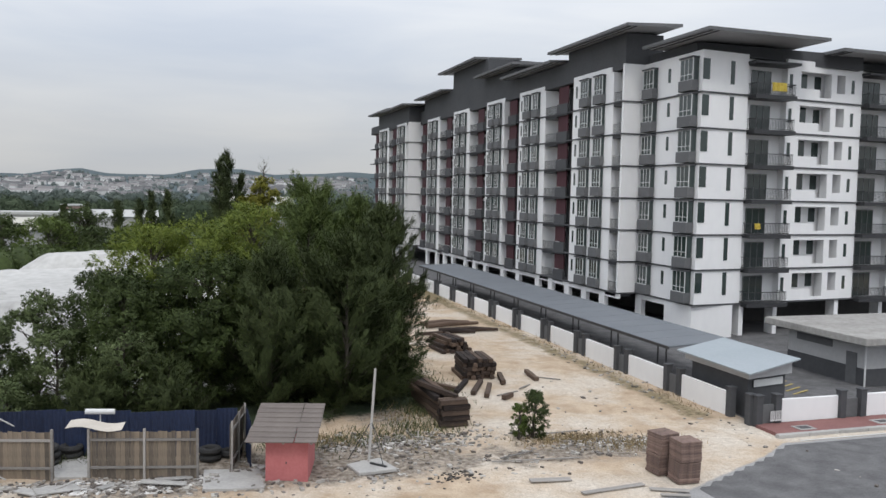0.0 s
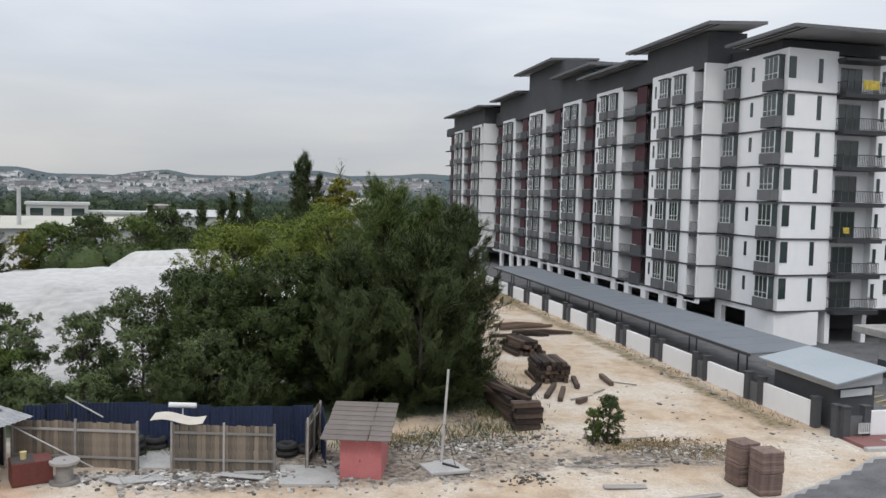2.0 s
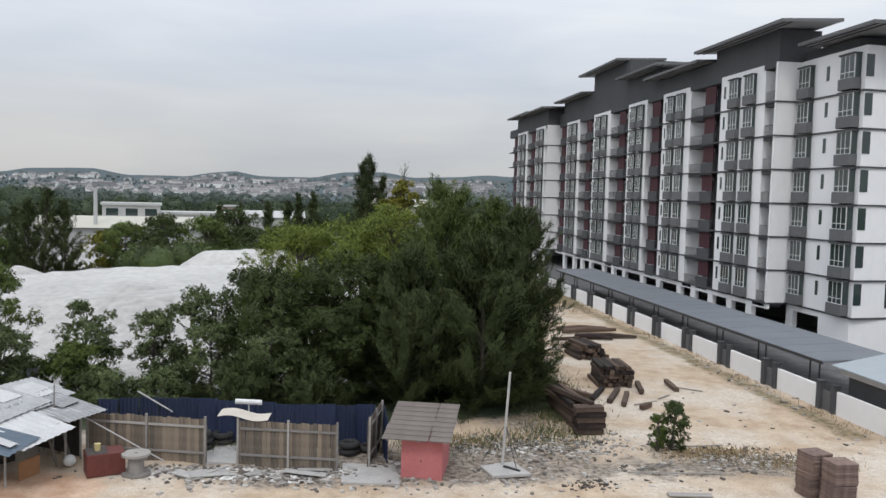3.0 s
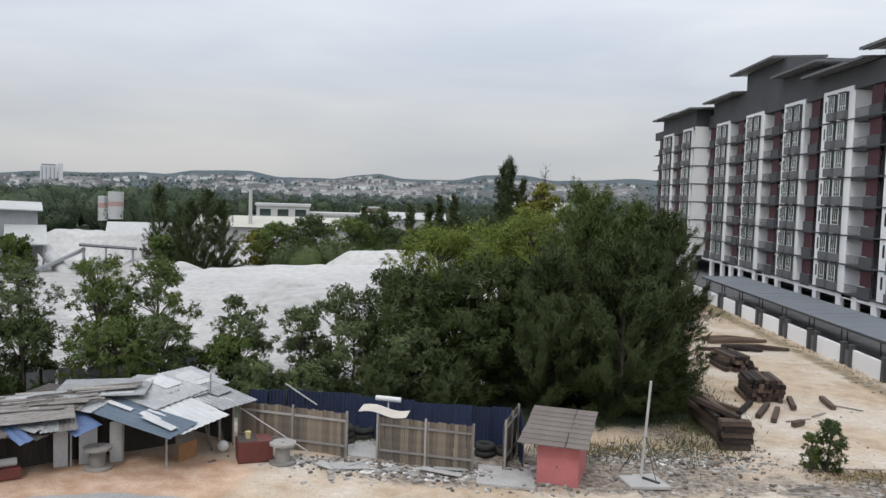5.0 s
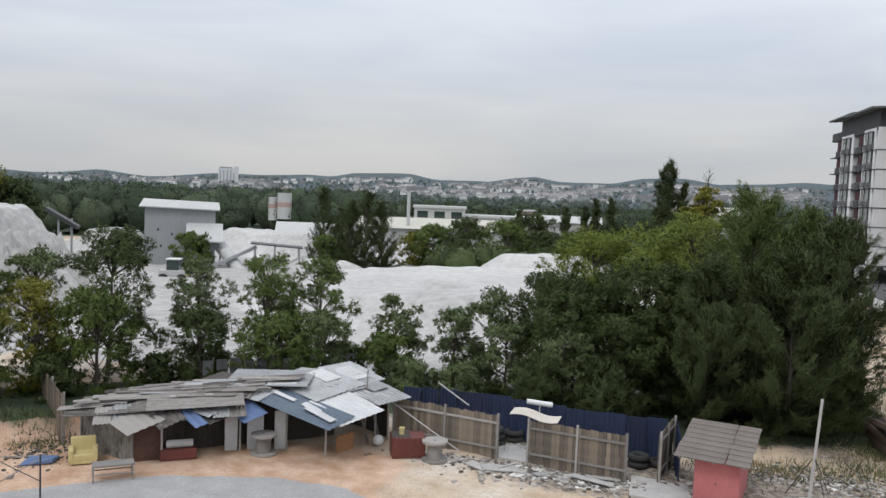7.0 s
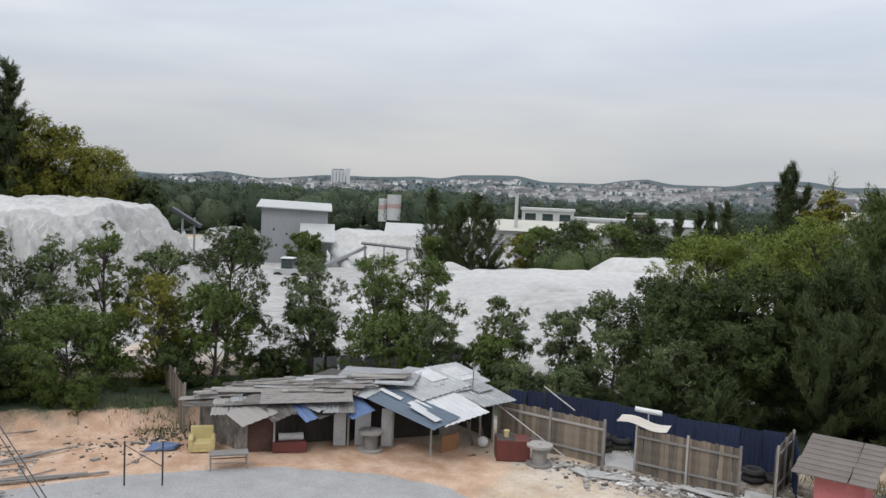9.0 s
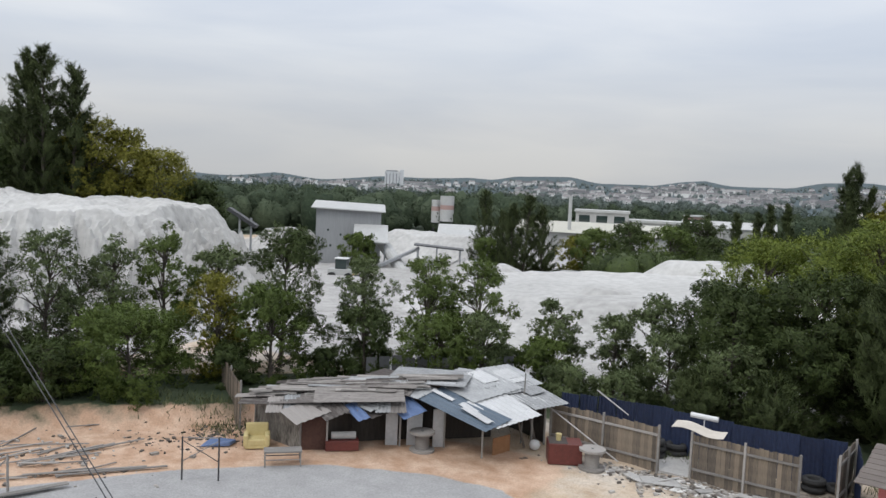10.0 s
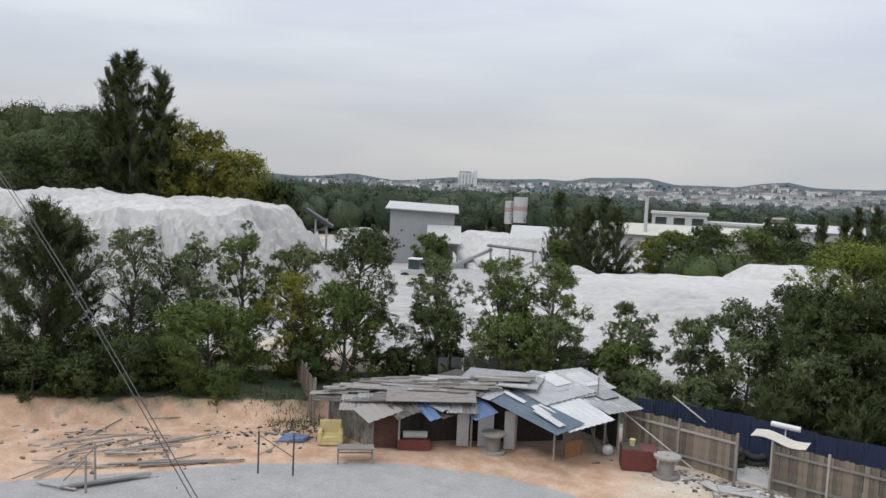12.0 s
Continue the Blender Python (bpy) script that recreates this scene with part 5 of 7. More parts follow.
rb = thing("red_bin", "rusty red steel skip standing by the fence", "skip", at=pose(-9.25, 35.3, 0, 0, 0, 22))
bm = bmesh.new()
cuboid(bm, -0.75, 0.75, -0.55, 0.55, 0.02, 0.95)
soften(bm, 0.02)
part("body", bm, REDPAINT, rb)
bm = bmesh.new()
cuboid(bm, -0.72, 0.1, -0.5, 0.5, 0.95, 0.97)
part("lid", bm, RUSTROOF, rb)
for x in (-0.4, 0.15):
    bm = bmesh.new()
    cuboid(bm, x, x + 0.05, -0.57, -0.545, 0.05, 0.93)
    part("rib", bm, REDPAINT, rb)
bm = bmesh.new()
tube(bm, (0, 0, 0), (0, 0, 0.3), 0.11, 0.14, 10)
solid("bucket", bm, YELLOW, "small yellow bucket on the red skip", "bucket", at=pose(-9.5, 35.2, 0.97))
bm = bmesh.new()
bmesh.ops.create_icosphere(bm, subdivisions=2, radius=0.26)
solid("drum_can", bm, FRAME, "round white plastic container on the ground", "container", at=pose(-10.9, 36.2, 0.24))

# prop posts and the slanting pole at the shed's end
bm = bmesh.new()
tube(bm, (-10.75, 37.2, 0), (-10.75, 37.2, 2.1), 0.05, sides=7)
cuboid(bm, -10.95, -10.55, 37.0, 37.4, 2.05, 2.2)
solid("post", bm, GREYPLANK, "timber post with a pale cap", "post")
bm = bmesh.new()
tube(bm, (-10.6, 36.9, 2.0), (-6.9, 35.7, 0.3), 0.035, 0.03, 6)
solid("pole", bm, CONCRETE, "pale pole leaning on the board fence", "pole")
bm = bmesh.new()
tube(bm, (-8.6, 38.4, 2.7), (-6.8, 37.0, 2.1), 0.04, 0.03, 6)
solid("pole", bm, CONCRETE, "pale pole slanting over the yard", "pole")

# armchair
ac = thing("armchair", "worn cream-yellow armchair standing on orange soil", "armchair", at=pose(-22.0, 29.9, 0, 0, 0, 35))
for nm, dims in (("seat", (-0.4, 0.4, -0.4, 0.35, 0.12, 0.42)), ("backrest", (-0.5, 0.5, 0.28, 0.5, 0.1, 0.98)), ("armrest", (-0.58, -0.36, -0.42, 0.4, 0.1, 0.62)), ("armrest", (0.36, 0.58, -0.42, 0.4, 0.1, 0.62)), ("base", (-0.52, 0.52, -0.4, 0.42, 0.0, 0.14))):
    bm = bmesh.new()
    cuboid(bm, *dims)
    bmesh.ops.bevel(bm, geom=bm.edges[:], offset=0.06 if nm != "base" else 0.02, segments=3, affect="EDGES", profile=0.5)
    part(nm, bm, YELLOW, ac)

bench = thing("bed_frame", "bare rusty steel bench frame by the road", "bench", at=pose(-19.6, 28.5, 0, 0, 0, 37))
for y in (-0.3, 0.3):
    bm = bmesh.new()
    for x in (-0.75, 0.72):
        tube(bm, (x, y, 0), (x, y, 0.62), 0.03, sides=6)
    tube(bm, (-0.75, y, 0.3), (0.72, y, 0.3), 0.025, sides=6)
    part("side_frame", bm, RUSTROOF, bench)
bm = bmesh.new()
cuboid(bm, -0.8, 0.78, -0.34, 0.34, 0.6, 0.66)
part("top", bm, GREYPLANK, bench)

goal = thing("scaffold_frame", "thin steel scaffold frame with crossed braces", "scaffold", at=pose(-21.3, 25.3, 0, 0, 0, 26))
for x in (-0.72, 0.72):
    bm = bmesh.new()
    tube(bm, (x, 0, 0), (x, 0, 1.75), 0.035, sides=6)
    part("upright", bm, STEEL, goal)
for a, b in (((-0.72, 0, 1.6), (0.72, 0, 0.75)), ((-0.72, 0, 0.75), (0.72, 0, 1.6))):
    bm = bmesh.new()
    tube(bm, a, b, 0.02, sides=5)
    part("brace", bm, RUSTROOF, goal)
bm = bmesh.new()
tube(bm, (-0.72, 0, 1.72), (0.72, 0, 1.72), 0.02, sides=5)
part("crossbar", bm, RUSTROOF, goal)
bm = bmesh.new()
prism(bm, [(-0.8, -0.35), (0.5, -0.45), (0.8, 0.2), (-0.3, 0.45)], 0.0, [0.05, 0.22, 0.12, 0.2])
soften(bm, 0.03)
solid("tarpaulin", bm, BLUESHEET, "crumpled blue tarpaulin on orange soil", "tarpaulin", at=pose(-23.6, 29.2, 0.02, 0, 0, 40))

# ---- the shanty ----
def build_shanty():
    s = thing("shanty", "low shanty of patched zinc sheets, boards and tarpaulin", "shed")

    def sheet(cx, cy, cz, e1, e2, material, name="roof_sheet", ripples=8):
        """A corrugated sheet about a centre, with edge vectors e1 (across) and e2 (down the slope)."""
        a, b = Vector(e1), Vector(e2)
        nrm = a.cross(b)
        if nrm.z < 0:
            a, nrm = -a, -nrm
        lx, ly = a.length, b.length
        me = sheet_mesh(name, lx, ly, material, ripples, 0.02, 0.015)
        m = Matrix((a / lx, b / ly, nrm.normalized())).transposed().to_4x4()
        m.translation = (cx, cy, cz)
        return part(name, me, None, s, at=m)

    # roof, from back to front
    sheet(-18.3, 35.0, 2.66, (1.3, 2.2, 0.1), (2.0, 0.6, 0), RUSTROOF)
    sheet(-19.6, 33.6, 2.50, (0.9, 2.2, 0.1), (1.6, 0.9, 0.1), RUSTROOF)
    sheet(-16.3, 36.0, 2.78, (0.7, 2.8, 0.1), (3.4, 2.0, 0.1), ZINC)
    sheet(-18.2, 32.4, 2.40, (-0.3, 1.7, 0.25), (2.9, 2.9, 0.2), RUSTROOF)
    sheet(-19.7, 32.0, 2.30, (0.1, 2.0, 0.25), (1.9, 1.3, 0.2), RUSTROOF)
    sheet(-21.2, 31.4, 2.10, (0.0, 2.0, 0.2), (2.2, 1.5, 0.3), RUSTROOF)
    sheet(-22.6, 30.8, 1.95, (0.1, 1.8, 0.15), (1.2, 0.8, 0.1), RUSTROOF)
    sheet(-13.5, 38.8, 2.80, (0.9, 1.9, 0.1), (1.6, -1.5, -0.2), ZINC)
    sheet(-13.8, 36.3, 2.62, (1.1, 3.0, 0.3), (2.3, -1.4, -0.35), ZINC)
    sheet(-15.4, 37.2, 2.72, (1.1, 2.6, 0.15), (1.4, 0.2, 0.05), ZINC)
    sheet(-11.7, 37.2, 2.42, (0.9, 1.8, 0.1), (2.9, -2.5, -0.5), ZINC)
    sheet(-11.6, 36.3, 2.30, (0.7, 1.4, 0.1), (1.7, -1.1, -0.3), PALEZINC)
    sheet(-12.1, 34.5, 2.12, (1.0, 2.5, 0.25), (2.2, -1.4, -0.5), PALEZINC)
    sheet(-13.6, 33.7, 2.14, (0.45, 1.7, 0.25), (3.9, -1.9, -0.62), SLATE, "slate_sheet", 6)
    sheet(-14.9, 34.4, 2.42, (0.1, 0.25, 0.03), (1.3, -0.6, -0.2), PALEZINC, "ridge_strip", 1)
    sheet(-12.7, 33.2, 2.10, (0.2, 0.35, 0.03), (1.6, -0.8, -0.26), PALEZINC, "ridge_strip", 1)
    sheet(-16.1, 34.3, 2.44, (0.5, 1.5, 0.2), (1.1, -0.1, -0.05), ZINC)
    sheet(-17.0, 34.0, 2.50, (0.4, 1.3, 0.15), (1.4, 0.6, 0.0), RUSTROOF)
    # small overlapping patches on the old part
    r = random.Random(21)
    for i in range(64):
        u, v = r.uniform(0, 1), r.uniform(0, 1)
        x, y = -22.9 + 5.6 * u + 1.3 * v, 30.6 + 2.6 * u + 2.6 * v
        z = 2.0 + 0.42 * u + 0.33 * v + 0.0024 * i
        a = r.uniform(-0.25, 0.25)
        sheet(x, y, z, (-0.16 + a * 0.5, 0.36 + a * 0.6, 0.05 + r.uniform(-0.06, 0.06)), (r.uniform(1.0, 2.3), r.uniform(0.5, 1.15), 0.10 + r.uniform(-0.12, 0.10)), r.choice((RUSTROOF, RUSTROOF, RUSTROOF, GREYPLANK)), "roof_patch", 5)
    for i in range(10):
        u, v = r.uniform(0, 1), r.uniform(0, 1)
        sheet(-14.6 + 3.0 * u + 0.9 * v, 36.4 + 0.2 * u + 2.2 * v, 2.74 - 0.34 * u + 0.16 * v + 0.004 * i, (0.4, 0.9, 0.08), (1.1 + r.uniform(-0.3, 0.3), -0.85, -0.18), r.choice((ZINC, PALEZINC, ZINC)), "roof_patch", 5)
    # long narrow strips laid over them
    for i in range(70):
        u, v = r.uniform(0, 1), r.uniform(0, 1)
        x, y = -22.6 + 6.2 * u + 1.2 * v, 30.6 + 2.9 * u + 2.7 * v
        z = 2.14 + 0.44 * u + 0.33 * v + 0.0016 * i
        a = r.uniform(-0.12, 0.12)
        sheet(x, y, z, (-0.09, 0.2 + a * 0.4, 0.03 + r.uniform(-0.03, 0.03)), (r.uniform(1.2, 2.6), r.uniform(0.6, 1.2) + a, 0.10 + r.uniform(-0.08, 0.08)), r.choice((RUSTROOF, RUSTROOF, ZINC, GREYPLANK)), "roof_strip", 2)
    for i in range(9):
        u = i / 8
        sheet(-21.4 + 5.0 * u, 30.35 + 2.5 * u + 0.15 * math.sin(i * 2.3), 1.90 + 0.06 * math.sin(i * 1.9) + 0.02 * i, (0.62, 0.36, 0.02), (0.55 + 0.1 * math.sin(i), -1.05, -0.42), (RUSTROOF, ZINC, RUSTROOF)[i % 3], "eave_sheet", 4)
    # front eaves
    sheet(-19.8, 30.4, 1.82, (0.9, 1.5, 0.35), (1.4, -0.6, -0.25), RUSTROOF, "eave_sheet", 5)
    sheet(-18.8, 31.0, 1.90, (0.8, 0.9, 0.3), (1.1, -0.3, -0.25), RUSTROOF, "eave_sheet", 5)
    sheet(-17.8, 31.5, 1.86, (0.35, 0.5, 0.1), (1.2, -0.5, -0.4), BLUESHEET, "tarpaulin_strip", 2)
    sheet(-17.5, 32.5, 2.10, (0.8, 1.4, 0.2), (1.2, 0.0, -0.1), ZINC, "eave_sheet", 5)
    sheet(-17.0, 32.3, 1.86, (0.9, 1.2, 0.25), (0.7, -0.2, -0.15), RUSTROOF, "eave_sheet", 4)
    sheet(-16.1, 33.1, 1.93, (0.8, 1.0, 0.2), (1.3, -0.3, -0.35), BLUESHEET, "tarpaulin_strip", 2)
    # walls: dark boarding behind an open front, the inner shade painted into its colour
    def wall(x0, y0, x1, y1, z1, material, name="wall"):
        bm = bmesh.new()
        d = Vector((x1 - x0, y1 - y0, 0))
        m = pose(x0, y0, 0, 0, 0, math.degrees(math.atan2(d.y, d.x)))
        cuboid(bm, 0, d.length, -0.03, 0.03, -0.05, z1, m)
        part(name, bm, material, s)

    wall(-20.1, 30.5, -23.4, 31.6, 1.75, PLYBOARD, "ply_wall")
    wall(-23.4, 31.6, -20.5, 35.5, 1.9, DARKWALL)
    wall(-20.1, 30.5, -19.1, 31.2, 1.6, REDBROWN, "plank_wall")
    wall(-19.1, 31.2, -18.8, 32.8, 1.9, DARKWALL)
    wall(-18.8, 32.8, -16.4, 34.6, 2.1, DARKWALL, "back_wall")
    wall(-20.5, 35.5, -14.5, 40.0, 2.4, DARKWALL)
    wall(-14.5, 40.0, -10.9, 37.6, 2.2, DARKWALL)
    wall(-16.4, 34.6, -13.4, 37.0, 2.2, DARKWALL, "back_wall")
    wall(-17.15, 33.1, -16.65, 33.35, 1.7, PALEZINC, "door_panel")
    wall(-16.3, 33.6, -15.7, 34.0, 1.8, PALEZINC, "door_panel")
    wall(-15.2, 34.1, -14.75, 34.45, 1.75, PALEZINC, "door_panel")
    wall(-12.35, 34.5, -11.9, 35.5, 0.75, ORANGEBOARD, "low_panel")
    for x, y, z in ((-12.65, 33.9, 1.75), (-11.2, 36.6, 2.0), (-16.5, 33.3, 1.9), (-19.0, 31.0, 1.7), (-14.7, 34.3, 2.1), (-20.05, 30.45, 1.6), (-23.3, 31.5, 1.85)):
        bm = bmesh.new()
        tube(bm, (x, y, -0.05), (x, y, z), 0.05, sides=6)
        part("post", bm, GREYPLANK, s)


PLYBOARD = mat("stained_plywood", (0.05, 0.045, 0.04), (0.30, 0.28, 0.25), 1.3, 7, 0.9, bump=0.3, stretch=(2, 2, 0.6), contrast=0.16)
REDBROWN = mat("red_brown_board", (0.05, 0.025, 0.02), (0.12, 0.06, 0.045), 1.5, 9, 0.9, bump=0.3)
ORANGEBOARD = mat("orange_board", (0.22, 0.11, 0.05), (0.34, 0.18, 0.09), 1.5, 9, 0.9, bump=0.2)
build_shanty()
bm = bmesh.new()
tube(bm, (-0.55, 0, 0.62), (0.55, 0, 0.62), 0.17, sides=12)
solid("rolled_mattress", bm, CONCRETE, "grey rolled mattress on a red crate", "mattress", at=pose(-18.5, 31.6, 0.02, 0, 0, 35))
bm = bmesh.new()
cuboid(bm, -0.75, 0.75, -0.35, 0.35, 0, 0.45)
soften(bm, 0.02)
solid("crate", bm, REDPAINT, "low dark red crate at the shed front", "crate", at=pose(-18.55, 31.55, 0.02, 0, 0, 35))
for i, (x, y) in enumerate(((-11.4, 36.2), (-11.0, 36.8))):
    bm = bmesh.new()
    slab_between(bm, (x, y, 0), (x - 0.5, y + 0.3, 1.3), 0.12, 0.04)
    solid("plank", bm, PLANK, "dark plank leaning on the shanty", "plank", group="loose planks")
# bare boards and a dark screen behind the shanty
bm = bmesh.new()
for i in range(12):
    x, y = -22.6 + 0.62 * i, 41.5 + 0.42 * i
    cuboid(bm, -0.3, 0.3, -0.01, 0.01, 0, 2.0 + 0.06 * (i % 3), pose(x, y, 0, 0, 0, 34))
solid("screen_fence", bm, MIDGREY, "dark grey sheet screen behind the shanty", "fence", kind="structure")


# ---- rubble ----
def rubble(name, spots, seed, size, material, label, thick=1.0):
    """Broken stones and bits: (x, y, spread x, spread y, count)."""
    rng = np.random.default_rng(seed)
    unit = np.array([(x, y, z) for z in (-1, 1) for x, y in ((-1, -1), (1, -1), (1, 1), (-1, 1))], float)
    quad = np.array([(3, 2, 1, 0), (4, 5, 6, 7), (0, 1, 5, 4), (1, 2, 6, 5), (2, 3, 7, 6), (3, 0, 4, 7)])
    vs, fs, base = [], [], 0
    for x, y, sx, sy, n in spots:
        px_, py_ = rng.normal(x, sx, n), rng.normal(y, sy, n)
        pz_ = ground_height(px_, py_)
        for i in range(n):
            s = size * rng.uniform(0.3, 1.0) ** 1.5 * np.array([rng.uniform(0.6, 1.8), rng.uniform(0.5, 1.2), rng.uniform(0.2, 0.7) * thick])
            c = unit * s * rng.uniform(0.6, 1.0, (8, 1))
            a = rng.uniform(0, math.pi)
            ca, sa = math.cos(a), math.sin(a)
            c = np.stack([c[:, 0] * ca - c[:, 1] * sa, c[:, 0] * sa + c[:, 1] * ca, c[:, 2]], -1) + (px_[i], py_[i], pz_[i] + s[2] * 0.5)
            vs.append(c)
            fs.append(quad + base)
            base += 8
    me = bpy.data.meshes.new(name)
    me.from_pydata(np.concatenate(vs).tolist(), [], np.concatenate(fs).tolist())
    me.materials.append(material)
    return tagged(new(name, me), label, "rubble", kind="stuff")


RUBBLE = mat("broken_concrete", (0.10, 0.085, 0.075), (0.42, 0.40, 0.37), 1.0, 6, 0.9, bump=0.2, island=0.7, where="world")
DARKBITS = mat("dark_scrap", (0.03, 0.028, 0.025), (0.12, 0.10, 0.085), 1.0, 6, 0.9, bump=0.2, island=0.7, where="world")
rubble("rubble", [(-1.5, 34.4, 2.6, 0.7, 420), (-6.0, 35.4, 1.4, 0.4, 160), (9.2, 37.6, 2.2, 0.9, 520), (19.5, 35.3, 2.0, 0.7, 260), (14.5, 34.0, 3.0, 1.2, 110), (6.0, 33.6, 3.0, 1.0, 160), (2.6, 34.5, 0.6, 1.0, 80),
                  (12.0, 38.0, 2.0, 1.0, 160), (-27.5, 24.8, 2.5, 1.5, 60), (-31, 23.0, 2.0, 1.2, 50), (27.6, 50, 0.5, 9, 120), (24, 40, 3, 5, 50)], 11, 0.13, RUBBLE, "broken concrete and stones strewn on the ground")
rubble("scrap", [(11.0, 32.5, 0.6, 0.35, 90), (-2, 35.0, 3, 0.5, 160), (-26.0, 28.4, 1.6, 0.8, 90), (-29, 24.0, 2.0, 1.4, 60), (-24.6, 30.4, 0.8, 0.8, 160), (9.5, 38.0, 2.0, 0.8, 160), (18.6, 36.4, 1.4, 0.6, 120)], 12, 0.09, DARKBITS, "dark scraps of wood and litter on the ground")
SHARD = mat("white_broken_board", (0.30, 0.29, 0.28), (0.66, 0.65, 0.63), 1.0, 6, 0.9, bump=0.2, island=0.7, where="world")
rubble("broken_sheet", [(-4.6, 35.0, 0.9, 0.35, 150), (-1.6, 34.5, 1.6, 0.35, 170), (2.9, 35.0, 0.4, 0.8, 60), (9.4, 38.0, 1.6, 0.6, 90), (20.5, 35.2, 1.2, 0.4, 60), (-7.0, 35.3, 0.8, 0.3, 50)], 14, 0.16, SHARD, "pale shards of broken sheet and plaster on the ground", 0.35)
for x, y, turn, l, w in ((-4.9, 34.7, 20, 1.6, 0.8), (-5.8, 34.6, -30, 1.2, 0.5), (-4.6, 35.2, 60, 1.4, 0.12), (-0.9, 34.5, -12, 1.8, 0.4), (-0.5, 34.9, 10, 1.5, 0.3), (-3.0, 34.6, 45, 0.9, 0.4)):
    loose_plank(x, y, turn, l, w, material=CONCRETE, z=0.06, pitch=4, label="pale broken board among the rubble", name="board")

# overhead cables
for dz, dx in ((0, 0), (0.11, 0.06)):
    cu = bpy.data.curves.new("cable", "CURVE")
    cu.dimensions, cu.bevel_depth = "3D", 0.010
    sp = cu.splines.new("BEZIER")
    sp.bezier_points.add(2)
    for bp, co in zip(sp.bezier_points, ((-34, 18.5, 15.2), (-18.15, 12.43, 10.5), (-5.5, 8.1, 4.6))):
        bp.co = (co[0] + dx, co[1], co[2] + dz)
        bp.handle_left_type = bp.handle_right_type = "AUTO"
    cu.materials.append(STEEL)
    tagged(new("overhead_cable", cu), "thin black overhead cable", "cable", group="cables")

bm = bmesh.new()
tube(bm, (-11.75, 36.7, 0), (-11.7, 36.8, 3.4), 0.04, 0.03, 6)
solid("pole", bm, GREYPLANK, "thin upright pole rising through the shanty roof", "pole")
# ---- the quarry ----
def mound(name, x, y, rx, ry, h, seed, label, turn=0.0, flat=1.8, tilt=0.0, rough=0.16, gullies=0.2, crag=0.0, ridges=0.10, n=90):
    """A tipped heap with gullied sides; flat: how wide its top is; tilt: how far the top rises towards its +x end."""
    off = Vector((seed * 13.1, seed * 7.7, 0))
    v, f = [], []
    ca, sa = math.cos(turn), math.sin(turn)
    for j in range(n + 1):
        for i in range(n + 1):
            u, w = 2 * i / n - 1, 2 * j / n - 1
            px_, py_ = u * rx, w * ry
            a = math.atan2(w, u)
            d = math.hypot(u, w) * (1 + 0.10 * noise.noise(Vector((math.cos(a) * 2.2, math.sin(a) * 2.2, 0)) + off) + 0.03 * noise.noise(Vector((math.cos(a) * 9, math.sin(a) * 9, 0)) + off))
            k = min(max(0.0, 1 - d) * flat, 1.0)
            nz = noise.fractal(Vector((px_ * 0.12, py_ * 0.12, 0)) + off, 1.0, 2.0, 5)
            lump = noise.noise(Vector((px_ * 0.45, py_ * 0.45, 3)) + off)
            gully = abs(noise.noise(Vector((math.cos(a) * 7, math.sin(a) * 7, d * 1.5)) + off)) + 0.6 * abs(noise.noise(Vector((math.cos(a) * 19, math.sin(a) * 19, d * 3)) + off))
            ridge = 1 - 2 * abs(noise.noise(Vector((px_ * 0.16, py_ * 0.16, 9)) + off))
            z = h * k * (1 + rough * nz + tilt * u) + (0.16 * lump + ridges * h * ridge * (1 - 0.5 * k)) * min(1, k * 3) - gullies * h * gully * 4 * k * (1 - k) - 0.2
            if crag and k > 0:
                wx = px_ + 2.5 * noise.noise(Vector((px_ * 0.2, py_ * 0.2, 21)) + off)
                wy = py_ + 2.5 * noise.noise(Vector((px_ * 0.2, py_ * 0.2, 27)) + off)
                rill = abs(noise.noise(Vector((math.cos(a) * 30, math.sin(a) * 30, d * 2.2)) + off))
                chip = noise.ridged_multi_fractal(Vector((wx * 0.34, wy * 0.34, 4)) + off, 0.9, 2.1, 5, 1.0, 2.0)
                near = noise.voronoi(Vector((wx * 0.23, wy * 0.23, 2)) + off)[0]
                steep = min(1.0, 4.2 * k * (1 - k) + 0.10)
                z += crag * steep * (0.55 * (chip - 1.0) - 1.5 * rill + 0.9 * (near[1] - near[0]) - 0.3)
            v.append((x + ca * px_ - sa * py_, y + sa * px_ + ca * py_, z))
    for j in range(n):
        for i in range(n):
            a = j * (n + 1) + i
            f.append((a, a + 1, a + n + 2, a + n + 1))
    me = bpy.data.meshes.new(name)
    me.from_pydata(v, [], f)
    me.polygons.foreach_set("use_smooth", [not crag] * len(f))
    me.materials.append(WHITEPILE)
    return tagged(new(name, me), label, "stockpile", group="stockpiles")


mound("limestone_mound", -72, 58, 29, 24, 9.0, 3, "tall white heap of crushed limestone with a flat top", 0.55, 2.7, gullies=0.34, rough=0.14, crag=2.4, ridges=0.05, n=210)
mound("limestone_mound", -13, 80, 30, 23, 3.7, 5, "low white heap of crushed limestone with soft gullies", 0.06, 2.6, 0.24, rough=0.06, gullies=0.06, ridges=0.015)
mound("limestone_mound", -15.5, 71, 7.5, 6, 4.1, 15, "small grey-white tipped heap on the quarry floor", 0.3, 1.3, rough=0.08, gullies=0.05, ridges=0.02, n=50)
mound("limestone_mound", -9, 98, 14, 8, 4.9, 16, "rounded white heap behind the low stockpile", 0.3, 1.7, 0.1, rough=0.08, gullies=0.08, ridges=0.03, n=60)
mound("limestone_mound", -58, 132, 24, 9, 3.9, 7, "pale heap of crushed limestone beside the mill", -0.3, 2.0)
